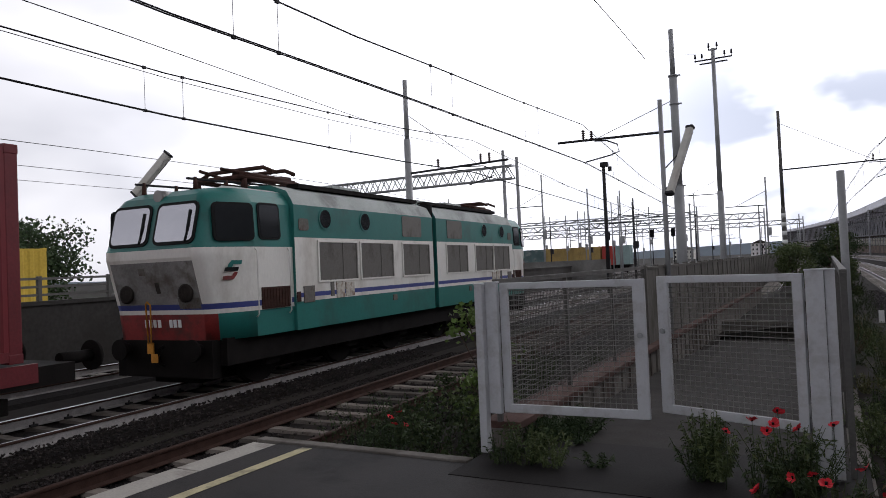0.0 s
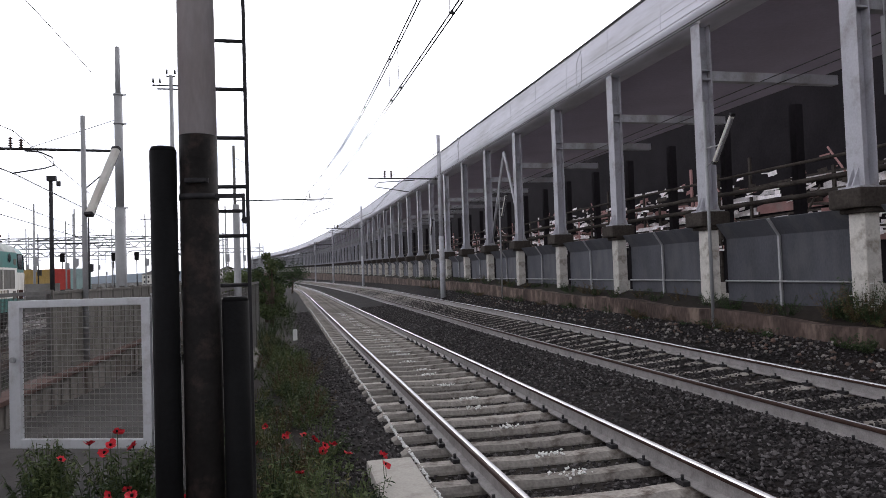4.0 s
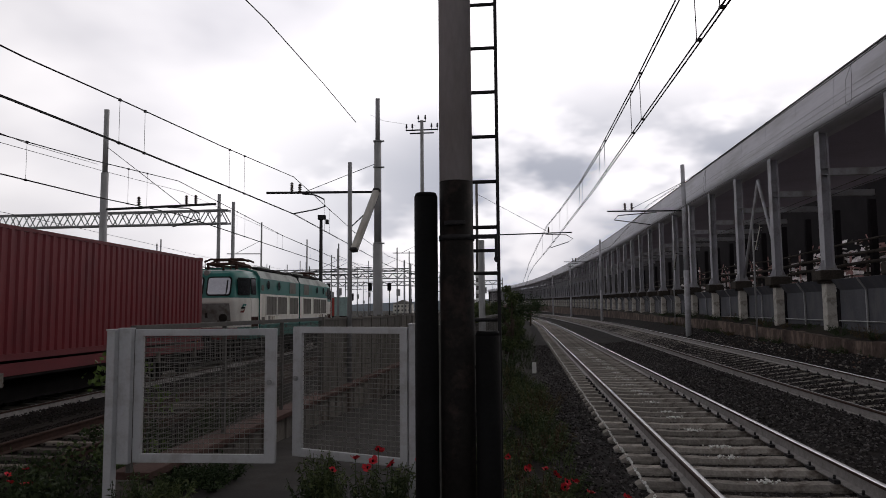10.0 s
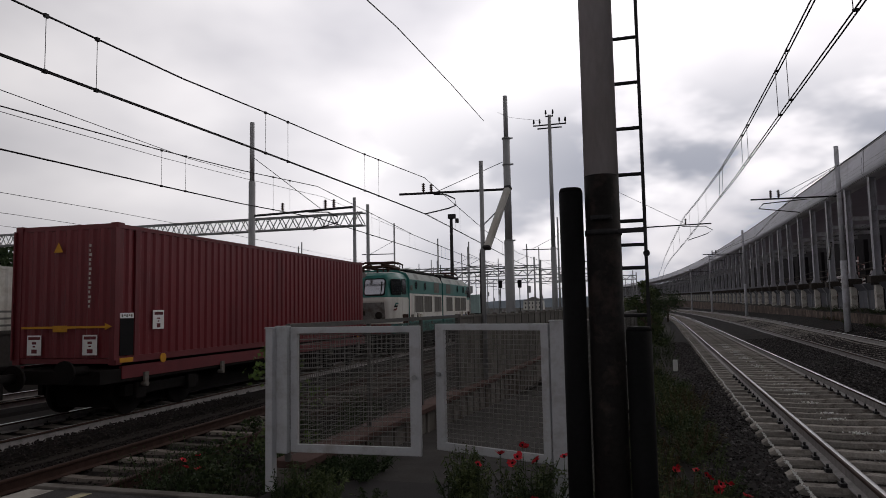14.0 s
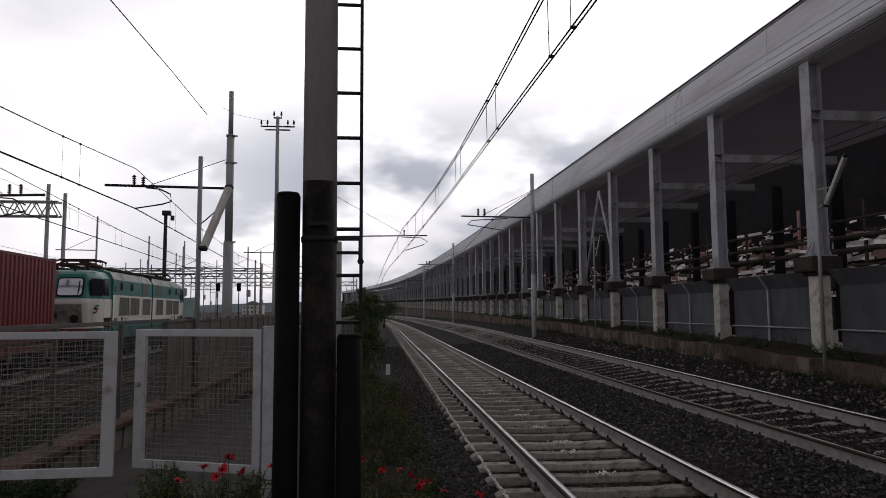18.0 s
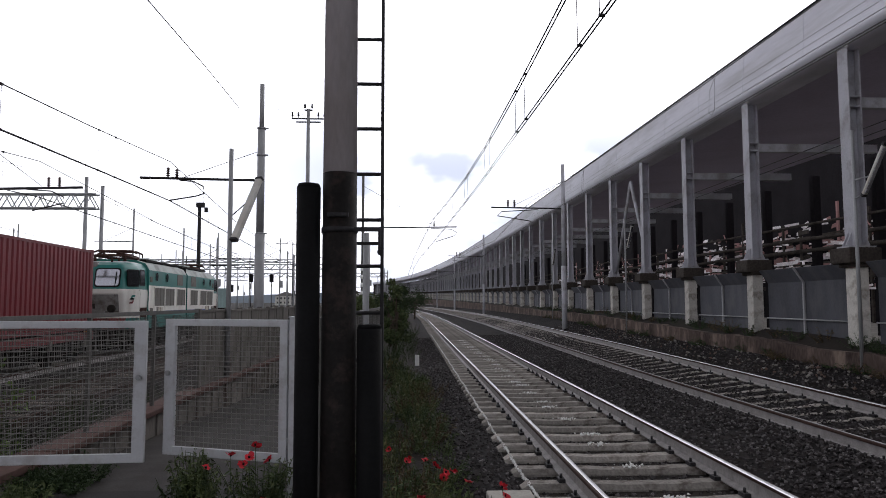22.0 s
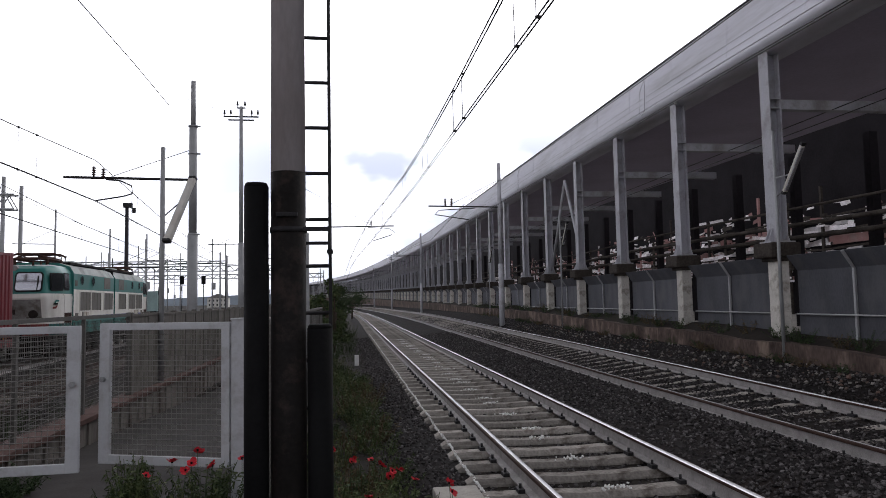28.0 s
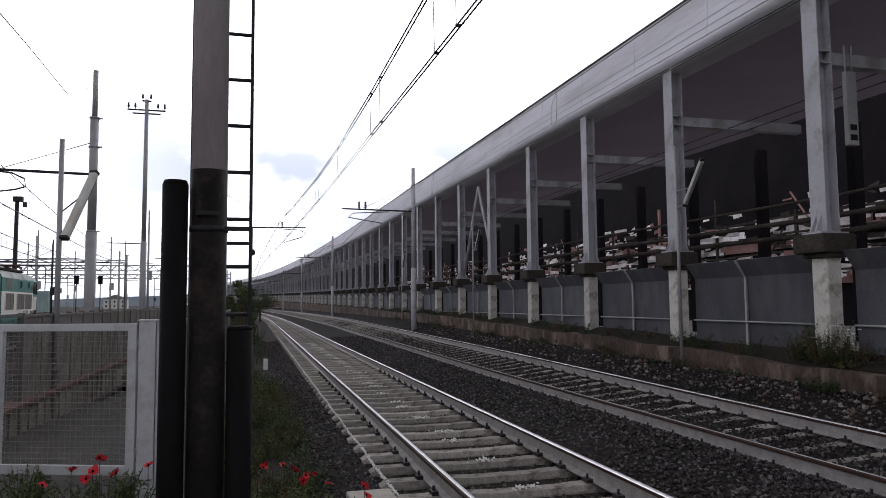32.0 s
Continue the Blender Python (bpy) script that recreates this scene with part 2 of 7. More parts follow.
M = {
    "ground": mat("ground_earth", (0.024, 0.02, 0.017), 0.95, vary=0.4, scale=0.5, fine=9, bump=0.5, stain=(0.028, 0.036, 0.014), stain_amount=0.6, stain_scale=0.12),
    "ballast": mat("ballast_bed", (0.012, 0.0102, 0.0102), 0.95, vary=0.55, scale=9, fine=38, bump=1.0, stain=(0.032, 0.021, 0.016), stain_amount=0.5, stain_scale=0.5),
    "stone": island_mat("ballast_stone", [(0.008, 0.0068, 0.007), (0.05, 0.043, 0.044), (0.011, 0.0095, 0.0095), (0.16, 0.147, 0.147), (0.018, 0.0155, 0.016), (0.07, 0.06, 0.058)]),
    "stone_yard": island_mat("yard_stone", [(0.008, 0.0065, 0.006), (0.02, 0.0155, 0.014), (0.012, 0.009, 0.0085), (0.05, 0.04, 0.036)]),
    "rubble": island_mat("pale_rubble", [(0.2, 0.18, 0.16), (0.3, 0.28, 0.26), (0.12, 0.09, 0.075), (0.16, 0.1, 0.08)]),
    "asphalt": mat("worn_asphalt", (0.035, 0.032, 0.031), 0.62, vary=0.3, scale=1.2, fine=90, bump=0.35, stain=(0.012, 0.011, 0.011), stain_amount=0.9, stain_scale=1.1),
    "kerb": mat("kerb_stone", (0.42, 0.40, 0.36), 0.8, vary=0.2, scale=3, fine=50, stain=(0.22, 0.2, 0.18), stain_amount=0.8, stain_scale=3),
    "yellow_line": mat("yellow_paint", (0.5, 0.45, 0.28), 0.7, vary=0.25, scale=6, fine=60, stain=(0.15, 0.14, 0.12), stain_amount=0.9, stain_scale=4),
    "concrete": mat("old_concrete", (0.17, 0.158, 0.142), 0.9, vary=0.25, scale=1.5, fine=30, bump=0.4, stain=(0.07, 0.06, 0.05), stain_amount=0.8, stain_scale=1.1),
    "pillar": mat("pale_pillar_concrete", (0.52, 0.5, 0.46), 0.9, vary=0.2, scale=2.2, fine=30, bump=0.35, stain=(0.17, 0.14, 0.11), stain_amount=0.85, stain_scale=2.4, rand=0.12),
    "corbel": mat("dark_corbel_concrete", (0.055, 0.047, 0.041), 0.95, vary=0.45, scale=3, fine=25, bump=0.6, stain=(0.02, 0.016, 0.014), stain_amount=0.8, stain_scale=2.5),
    "wall_stain": mat("stained_wall", (0.08, 0.058, 0.05), 0.95, vary=0.6, scale=1.1, fine=18, bump=0.6, stretch=(1, 1, 0.45), stain=(0.26, 0.2, 0.16), stain_amount=0.75, stain_scale=2.2),
    "sleeper": mat("sleeper_concrete", (0.32, 0.296, 0.268), 0.9, vary=0.35, scale=5, fine=40, bump=0.4, rand=0.25, stain=(0.085, 0.066, 0.055), stain_amount=0.95, stain_scale=4.5),
    "sleeper_yard": mat("grimy_yard_sleeper", (0.15, 0.132, 0.115), 0.9, vary=0.35, scale=4, fine=40, bump=0.3, rand=0.45, stain=(0.04, 0.03, 0.025), stain_amount=0.9, stain_scale=1.6),
    "ballast_yard": mat("yard_ballast_bed", (0.0085, 0.0065, 0.006), 0.95, vary=0.55, scale=9, fine=38, bump=1.0, stain=(0.02, 0.013, 0.01), stain_amount=0.5, stain_scale=0.5),
    "rail_side": mat("rusty_rail", (0.29, 0.272, 0.265), 0.6, metal=0.1, vary=0.3, scale=8, fine=60),
    # polished steel with the sky's glint painted in as a near-white base
    "rail_top": mat("polished_rail_glint", (0.9, 0.9, 0.92), 0.24, metal=0.35, vary=0.06, scale=3, fine=40, bump=0.03),
    # rust of the disused track; also paints the shadow line under rail heads
    "rail_rust_shade": mat("rust_and_head_shade", (0.05, 0.028, 0.022), 0.7, metal=0.2, vary=0.3, scale=8, fine=60),
    "steel_dark": mat("dark_steel", (0.035, 0.034, 0.036), 0.6, metal=0.3, vary=0.3, scale=4, fine=50),
    # grime plus the shade under the vehicles, both put into the colour
    "underframe": mat("grimy_shaded_underframe", (0.0085, 0.007, 0.0065), 0.8, vary=0.4, scale=3, fine=40, bump=0.3),
    "black_tar": mat("tarred_post", (0.006, 0.006, 0.0065), 0.75, vary=0.4, scale=5, fine=50, bump=0.2),
    "mast_tar": mat("tarred_mast_foot", (0.012, 0.0105, 0.010), 0.7, vary=0.5, scale=3, fine=40, bump=0.2, stain=(0.05, 0.035, 0.03), stain_amount=0.6, stain_scale=9),
    "mast_grey": mat("grey_brown_mast", (0.5, 0.465, 0.475), 0.5, vary=0.15, scale=1.5, fine=50, bump=0.1, stretch=(1, 1, 0.3), stain=(0.3, 0.25, 0.22), stain_amount=0.5, stain_scale=3),
    "galv": mat("galvanised_steel", (0.30, 0.305, 0.31), 0.55, metal=0.15, vary=0.15, scale=3, fine=40),
    "gate": mat("pale_gate_paint", (0.5, 0.51, 0.53), 0.6, vary=0.08, scale=3, fine=50, bump=0.08, stain=(0.25, 0.22, 0.2), stain_amount=0.5, stain_scale=4),
    "fence_dark": mat("dull_fence_steel", (0.13, 0.125, 0.118), 0.7, metal=0.2, vary=0.25, scale=4, fine=40, bump=0.05),
    "fence_panel": mat("weathered_fence_panel", (0.15, 0.14, 0.128), 0.9, vary=0.25, scale=2, fine=30, bump=0.3, rand=0.15, stretch=(1, 1, 0.4), stain=(0.07, 0.065, 0.05), stain_amount=0.8, stain_scale=2.2),
    "mesh": mat("galvanised_mesh", (0.25, 0.243, 0.23), 0.6, metal=0.3, vary=0.2, scale=5, fine=30, bump=0),
    "fascia": mat("pale_fascia_sheet", (0.71, 0.71, 0.77), 0.7, vary=0.12, scale=0.4, fine=8, bump=0.05, stretch=(1, 0.3, 3), stain=(0.45, 0.45, 0.46), stain_amount=0.6, stain_scale=0.6),
    "soffit": mat("dark_soffit", (0.52, 0.475, 0.58), 0.9, vary=0.12, scale=0.5, fine=10, bump=0.05),
    "column": mat("grey_steel_column", (0.44, 0.44, 0.475), 0.65, vary=0.15, scale=1.2, fine=30, bump=0.1, rand=0.1, stain=(0.19, 0.17, 0.15), stain_amount=0.7, stain_scale=1.5),
    "panel_dark": mat("dark_fence_panel", (0.085, 0.087, 0.1), 0.75, vary=0.25, scale=1.5, fine=30, rand=0.18, bump=0.3, stretch=(1, 1, 0.5), stain=(0.125, 0.125, 0.13), stain_amount=0.55, stain_scale=2.2),
    "brick_red": mat("faded_red_panel", (0.34, 0.19, 0.18), 0.9, vary=0.3, scale=1.2, fine=20, rand=0.2, stain=(0.32, 0.27, 0.25), stain_amount=0.6, stain_scale=0.8),
    "pale_panel": mat("pale_panel", (0.74, 0.7, 0.71), 0.9, vary=0.35, scale=1.6, fine=15, rand=0.2, stain=(0.3, 0.22, 0.2), stain_amount=0.5, stain_scale=0.9),
    "loco_green": mat("loco_green_paint", (0.02, 0.155, 0.135), 0.4, vary=0.12, scale=1.0, fine=25, bump=0.04, stain=(0.03, 0.075, 0.065), stain_amount=0.55, stain_scale=1.1),
    "loco_white": mat("loco_dirty_white", (0.72, 0.7, 0.65), 0.45, vary=0.08, scale=1.0, fine=25, bump=0.04, stain=(0.38, 0.34, 0.28), stain_amount=0.6, stain_scale=1.0, stretch=(1, 1, 0.5)),
    "loco_roof": mat("loco_roof_grey", (0.40, 0.43, 0.41), 0.7, vary=0.2, scale=1.5, fine=25, stain=(0.18, 0.18, 0.17), stain_amount=0.7, stain_scale=1.3),
    "loco_grey": mat("loco_front_grey", (0.23, 0.225, 0.215), 0.6, vary=0.3, scale=2.0, fine=30, stain=(0.1, 0.08, 0.065), stain_amount=0.8, stain_scale=2.2),
    "loco_patch": mat("loco_patched_grey", (0.16, 0.15, 0.135), 0.75, vary=0.35, scale=4, fine=40, bump=0.2, stain=(0.07, 0.04, 0.025), stain_amount=0.8, stain_scale=4),
    "loco_pale": mat("loco_bare_patch", (0.5, 0.47, 0.41), 0.7, vary=0.25, scale=5, fine=40, bump=0.2, stain=(0.18, 0.09, 0.05), stain_amount=0.9, stain_scale=6),
    "rust_dark": mat("dark_rusty_steel", (0.055, 0.028, 0.022), 0.8, vary=0.4, scale=5, fine=40, bump=0.3),
    "black_rubber": mat("black_rubber", (0.012, 0.013, 0.013), 0.7, vary=0.2, scale=5, fine=40, bump=0.1),
    "headlight_case": mat("headlight_case", (0.04, 0.034, 0.03), 0.7, vary=0.4, scale=6, fine=40, bump=0.2),
    "headlight_lens": mat("headlight_lens", (0.2, 0.19, 0.18), 0.2, vary=0.2, scale=6, fine=40, bump=0.0, spec=0.6),
    "loco_blue": mat("loco_blue_stripe", (0.045, 0.06, 0.22), 0.45, vary=0.15, scale=2, fine=30, bump=0),
    "loco_red": mat("loco_red_beam", (0.22, 0.026, 0.024), 0.5, vary=0.25, scale=3, fine=30, stain=(0.06, 0.03, 0.025), stain_amount=0.8, stain_scale=2.5),
    "grille": mat("intake_grille", (0.19, 0.18, 0.165), 0.8, vary=0.2, scale=2, fine=30, stain=(0.09, 0.08, 0.07), stain_amount=0.7, stain_scale=2),
    "glass_dark": mat("dark_window_glass", (0.02, 0.022, 0.024), 0.08, vary=0.1, scale=2, fine=10, bump=0, spec=0.6),
    "glass_pale": mat("windscreen_reflecting", (0.4, 0.4, 0.43), 0.06, metal=0.8, vary=0.05, scale=2, fine=10, bump=0),
    "white": mat("white_paint", (0.78, 0.78, 0.76), 0.6, vary=0.06, scale=5, fine=40, bump=0),
    "orange": mat("orange_coupling_paint", (0.62, 0.28, 0.05), 0.6, vary=0.25, scale=6, fine=40),
    "container": mat("oxide_red_container", (0.16, 0.0155, 0.021), 0.5, vary=0.12, scale=0.8, fine=20, bump=0.04, stain=(0.095, 0.013, 0.017), stain_amount=0.6, stain_scale=0.8, stretch=(1, 1, 0.5)),
    "container_dark": mat("container_frame_red", (0.125, 0.0135, 0.018), 0.55, vary=0.2, scale=2, fine=30),
    "yellow_mark": mat("ochre_marking", (0.55, 0.27, 0.03), 0.6, vary=0.15, scale=6, fine=40, bump=0),
    "yellow_cont": mat("yellow_container", (0.55, 0.38, 0.06), 0.6, vary=0.2, scale=0.8, fine=10),
    "pale_cont": mat("pale_container", (0.55, 0.54, 0.5), 0.6, vary=0.15, scale=0.8, fine=10, stain=(0.3, 0.25, 0.2), stain_amount=0.5),
    "ochre_cont": mat("ochre_container", (0.36, 0.25, 0.09), 0.65, vary=0.25, scale=0.8, fine=10, stain=(0.25, 0.19, 0.1), stain_amount=0.5, stain_scale=0.5),
    "teal_dull": mat("dull_green_container", (0.1, 0.15, 0.15), 0.7, vary=0.25, scale=0.8, fine=10, stain=(0.4, 0.4, 0.38), stain_amount=0.6, stain_scale=0.9),
    "pale_teal": mat("pale_green_container", (0.27, 0.36, 0.35), 0.7, vary=0.2, scale=0.8, fine=10),
    "red_cont": mat("red_wagon", (0.4, 0.06, 0.05), 0.6, vary=0.2, scale=0.8, fine=10),
    "grey_wall": mat("grey_yard_wall", (0.2, 0.195, 0.185), 0.9, vary=0.2, scale=0.6, fine=10, stain=(0.1, 0.095, 0.085), stain_amount=0.6, stain_scale=0.4),
    "coping": mat("red_brown_coping", (0.10, 0.06, 0.052), 0.85, vary=0.25, scale=3, fine=40, bump=0.25),
    "ramp_wall": mat("ramp_wall_concrete", (0.17, 0.155, 0.14), 0.9, vary=0.3, scale=1.2, fine=30, bump=0.4, stretch=(1, 1, 0.35), stain=(0.08, 0.06, 0.05), stain_amount=0.9, stain_scale=1.8),
    # near-black base stands in for the darkness inside the shed
    "void_wall": mat("shade_dark_wall", (0.013, 0.011, 0.013), 0.95, vary=0.4, scale=0.6, fine=8),
    "yard_wall": mat("sooty_yard_wall", (0.06, 0.056, 0.053), 0.9, vary=0.3, scale=0.6, fine=10, stain=(0.05, 0.045, 0.04), stain_amount=0.7, stain_scale=0.5),
    "ramp_step": mat("ramp_concrete", (0.05, 0.046, 0.044), 0.9, vary=0.3, scale=2, fine=40, bump=0.4, rand=0.15, stain=(0.04, 0.035, 0.03), stain_amount=0.8, stain_scale=1.6),
    "apron": mat("grimy_apron", (0.024, 0.022, 0.0215), 0.8, vary=0.35, scale=1.6, fine=60, bump=0.3, stain=(0.02, 0.018, 0.017), stain_amount=0.8, stain_scale=2),
    # floor colour raised so it throws more light up to the soffit
    "shed_floor": mat("dusty_bounce_floor", (0.26, 0.245, 0.225), 0.95, vary=0.3, scale=0.8, fine=12, bump=0.3),
    "insul": mat("brown_insulator", (0.06, 0.035, 0.03), 0.3, vary=0.2, scale=5, fine=20, bump=0),
    "wire": mat("catenary_wire", (0.035, 0.035, 0.037), 0.6, metal=0.4, vary=0.1, bump=0),
    "leaf": island_mat("weed_leaf", [(0.016, 0.03, 0.011), (0.03, 0.05, 0.016), (0.05, 0.072, 0.024), (0.024, 0.04, 0.017)], 0.7),
    "leaf_mid": island_mat("mixed_weed_leaf", [(0.03, 0.05, 0.018), (0.07, 0.1, 0.035), (0.045, 0.065, 0.022), (0.1, 0.12, 0.045), (0.02, 0.035, 0.014)], 0.7),
    "leaf_bright": island_mat("bright_leaf", [(0.07, 0.12, 0.025), (0.10, 0.16, 0.035), (0.13, 0.19, 0.05)], 0.65),
    "leaf_dark": island_mat("tree_leaf", [(0.02, 0.04, 0.015), (0.035, 0.06, 0.02), (0.05, 0.075, 0.03)], 0.75),
    "leaf_olive": island_mat("olive_leaf", [(0.1, 0.105, 0.045), (0.14, 0.14, 0.06), (0.07, 0.085, 0.035), (0.17, 0.14, 0.07)], 0.8),
    "leaf_green": island_mat("fresh_leaf", [(0.085, 0.115, 0.045), (0.115, 0.145, 0.055), (0.06, 0.085, 0.035)], 0.75),
    "leaf_dry": island_mat("dry_leaf", [(0.09, 0.06, 0.03), (0.06, 0.045, 0.025), (0.12, 0.09, 0.045)], 0.8),
    "bark": mat("bark", (0.09, 0.07, 0.055), 0.95, vary=0.3, scale=8, fine=50, bump=0.6),
    "poppy": island_mat("poppy_petal", [(0.62, 0.015, 0.03), (0.78, 0.04, 0.06), (0.5, 0.012, 0.022)], 0.6),
    "hill": mat("distant_hill", (0.16, 0.19, 0.22), 1.0, vary=0.15, scale=0.01, fine=0.2, bump=0),
}


# ------------------------------------------------------------------ building helpers
def link_mesh(name, bm, material, smooth=False):
    me = bpy.data.meshes.new(name)
    bm.to_mesh(me)
    bm.free()
    for m in material if isinstance(material, (list, tuple)) else [material]:
        me.materials.append(M[m])
    if smooth:
        for p in me.polygons:
            p.use_smooth = True
    return me


def part(name, bm, material, parent=None, label="", m=None, smooth=False):
    ob = new(name, link_mesh(name, bm, material, smooth))
    if parent is not None:
        ob.parent = parent
    if m is not None:
        ob.matrix_basis = m
    if label:
        ob["label"] = label
    return ob


def share(name, mesh, parent, m, label=""):
    ob = new(name, mesh)
    ob.parent = parent
    ob.matrix_basis = m
    if label:
        ob["label"] = label
    return ob


def thing(name, m, label, category, group="", kind=""):
    ob = new(name)
    ob.empty_display_size = 0.2
    ob.matrix_basis = m
    return tagged(ob, label, category, group, kind)


def B(bm, x0, y0, z0, x1, y1, z1, m=None, mi=0, bevel=0.0):
    """A box from corner to corner, in a bmesh."""
    sub = bmesh.new() if bevel else bm
    vs = [sub.verts.new(v) for v in ((x0, y0, z0), (x1, y0, z0), (x1, y1, z0), (x0, y1, z0), (x0, y0, z1), (x1, y0, z1), (x1, y1, z1), (x0, y1, z1))]
    fs = [sub.faces.new([vs[i] for i in f]) for f in ((3, 2, 1, 0), (4, 5, 6, 7), (0, 1, 5, 4), (1, 2, 6, 5), (2, 3, 7, 6), (3, 0, 4, 7))]
    if bevel:
        bmesh.ops.bevel(sub, geom=list(sub.edges), offset=bevel, segments=2, affect="EDGES", profile=0.6)
        if m is not None:
            bmesh.ops.transform(sub, matrix=m, verts=sub.verts)
        put(bm, sub, mi)
        return
    for f in fs:
        f.material_index = mi
    if m is not None:
        for v in vs:
            v.co = m @ v.co


def put(bm, sub, mi=None):
    """Adds one bmesh to another and frees it."""
    vm = {v: bm.verts.new(v.co) for v in sub.verts}
    for f in sub.faces:
        g = bm.faces.new([vm[v] for v in f.verts])
        g.material_index = f.material_index if mi is None else mi
        g.smooth = f.smooth
    sub.free()


def C(bm, a, b, r, r2=None, n=8, mi=0, caps=True):
    """A round bar from a to b."""
    a, b = Vector(a), Vector(b)
    r2 = r if r2 is None else r2
    q = (b - a).to_track_quat("Z", "Y").to_matrix()
    rings = []
    for p, rr in ((a, r), (b, r2)):
        rings.append([bm.verts.new(p + q @ Vector((math.cos(2 * math.pi * k / n) * rr, math.sin(2 * math.pi * k / n) * rr, 0))) for k in range(n)])
    for k in range(n):
        f = bm.faces.new((rings[0][k], rings[0][(k + 1) % n], rings[1][(k + 1) % n], rings[1][k]))
        f.material_index = mi
        f.smooth = n > 5
    if caps:
        for ring in (rings[0][::-1], rings[1]):
            f = bm.faces.new(ring)
            f.material_index = mi


def tube(bm, pts, r, n=5, mi=0):
    """A bar that bends through the points."""
    pts = [Vector(p) for p in pts]
    rings = []
    for k, p in enumerate(pts):
        d = (pts[min(k + 1, len(pts) - 1)] - pts[max(k - 1, 0)]).normalized()
        q = d.to_track_quat("Z", "Y").to_matrix()
        rings.append([bm.verts.new(p + q @ Vector((math.cos(2 * math.pi * j / n) * r, math.sin(2 * math.pi * j / n) * r, 0))) for j in range(n)])
    for a, b in zip(rings, rings[1:]):
        for j in range(n):
            f = bm.faces.new((a[j], a[(j + 1) % n], b[(j + 1) % n], b[j]))
            f.material_index, f.smooth = mi, True
    bm.faces.new(rings[0][::-1]).material_index = mi
    bm.faces.new(rings[-1]).material_index = mi


def prism(bm, profile, y0, y1, mi=0, m=None):
    """A closed profile in x and z, drawn out along y."""
    a = [bm.verts.new((x, y0, z)) for x, z in profile]
    b = [bm.verts.new((x, y1, z)) for x, z in profile]
    n = len(profile)
    fs = [bm.faces.new((a[k], b[k], b[(k + 1) % n], a[(k + 1) % n])) for k in range(n)]
    fs += [bm.faces.new(a), bm.faces.new(b[::-1])]
    for f in fs:
        f.material_index = mi
    if m is not None:
        for v in a + b:
            v.co = m @ v.co
    return fs


def fixed(bm):
    bmesh.ops.recalc_face_normals(bm, faces=bm.faces)
    return bm


def sweep(bm, profile, path, mi=0):
    """A closed profile (across, up) along a path of (x, y, z) that runs roughly along y."""
    rings = []
    for k, p in enumerate(path):
        a, b = Vector(path[max(k - 1, 0)]), Vector(path[min(k + 1, len(path) - 1)])
        d = (b - a).normalized()
        across = Vector((d.y, -d.x, 0)).normalized()
        rings.append([bm.verts.new(Vector(p) + across * u + Vector((0, 0, v))) for u, v in profile])
    n = len(profile)
    for a, b in zip(rings, rings[1:]):
        for k in range(n):
            bm.faces.new((a[k], a[(k + 1) % n], b[(k + 1) % n], b[k])).material_index = mi
    bm.faces.new(rings[0]).material_index = mi
    bm.faces.new(rings[-1][::-1]).material_index = mi


# ------------------------------------------------------------------ plan
# z = 0 is the railhead of the two main tracks, which run along y and bend gently to the left far off.
PLATFORM_Z, YARD_Z, LEFT_SLOPE = -0.14, -0.50, 0.055


def bend(y):
    return -((y - 50.0) ** 2) / 4200.0 if y > 50 else 0.0


def left_x(x0, y):
    """The yard's tracks lean a little to the left of the main tracks."""
    return x0 - LEFT_SLOPE * y


TRAIN_AXIS, RUSTY_AXIS = -11.2, -7.25
YARD_AXES = (TRAIN_AXIS, RUSTY_AXIS, -15.6, -19.6, -23.6, -27.6)
HEAD = math.degrees(math.atan(LEFT_SLOPE))


# ------------------------------------------------------------------ ground
def ground_height(x, y):
    # main formation at -0.22, the yard lower, everything even far off
    f = min(1.0, max(0.0, (x + 5.2) / 3.4))
    return (YARD_Z - 0.22) * (1 - f) + (-0.24) * f


bm = bmesh.new()
xs = [-2500, -600, -150, -60, -40, -30, -24, -18, -14, -11, -9, -7, -6, -5, -4.4, -3.6, -2.8, -2.0, -1.0, 0.0, 1.0, 2.5, 4, 6, 8, 12, 20, 60, 200, 800, 2500]
ys = [-2500, -500, -100, -30, -10, 0, 5, 10, 15, 20, 30, 45, 70, 110, 200, 400, 900, 2800]
grid = [[bm.verts.new((x, y, ground_height(x, y))) for x in xs] for y in ys]
for j in range(len(ys) - 1):
    for i in range(len(xs) - 1):
        # the ramp's pit stays open
        if -4.4 < xs[i] < -1.2 and 5 <= ys[j] < 20 and xs[i] >= -3.7:
            continue
        bm.faces.new((grid[j][i], grid[j][i + 1], grid[j + 1][i + 1], grid[j + 1][i]))
tagged(part("ground", bm, "ground"), "dark earth and cinder ground of the railway yard", "ground", kind="structure")


# ------------------------------------------------------------------ tracks
HEAD_TOP = [(0.036, -0.014), (0.034, -0.007), (0.027, -0.0028), (0.014, -0.0007), (0.0, 0.0), (-0.014, -0.0007), (-0.027, -0.0028), (-0.034, -0.007), (-0.036, -0.014)]
RAIL = [(-0.075, -0.172), (0.075, -0.172), (0.075, -0.16), (0.012, -0.14), (0.012, -0.045), (0.036, -0.034)] + HEAD_TOP + [(-0.036, -0.034), (-0.012, -0.045), (-0.012, -0.14), (-0.075, -0.16)]


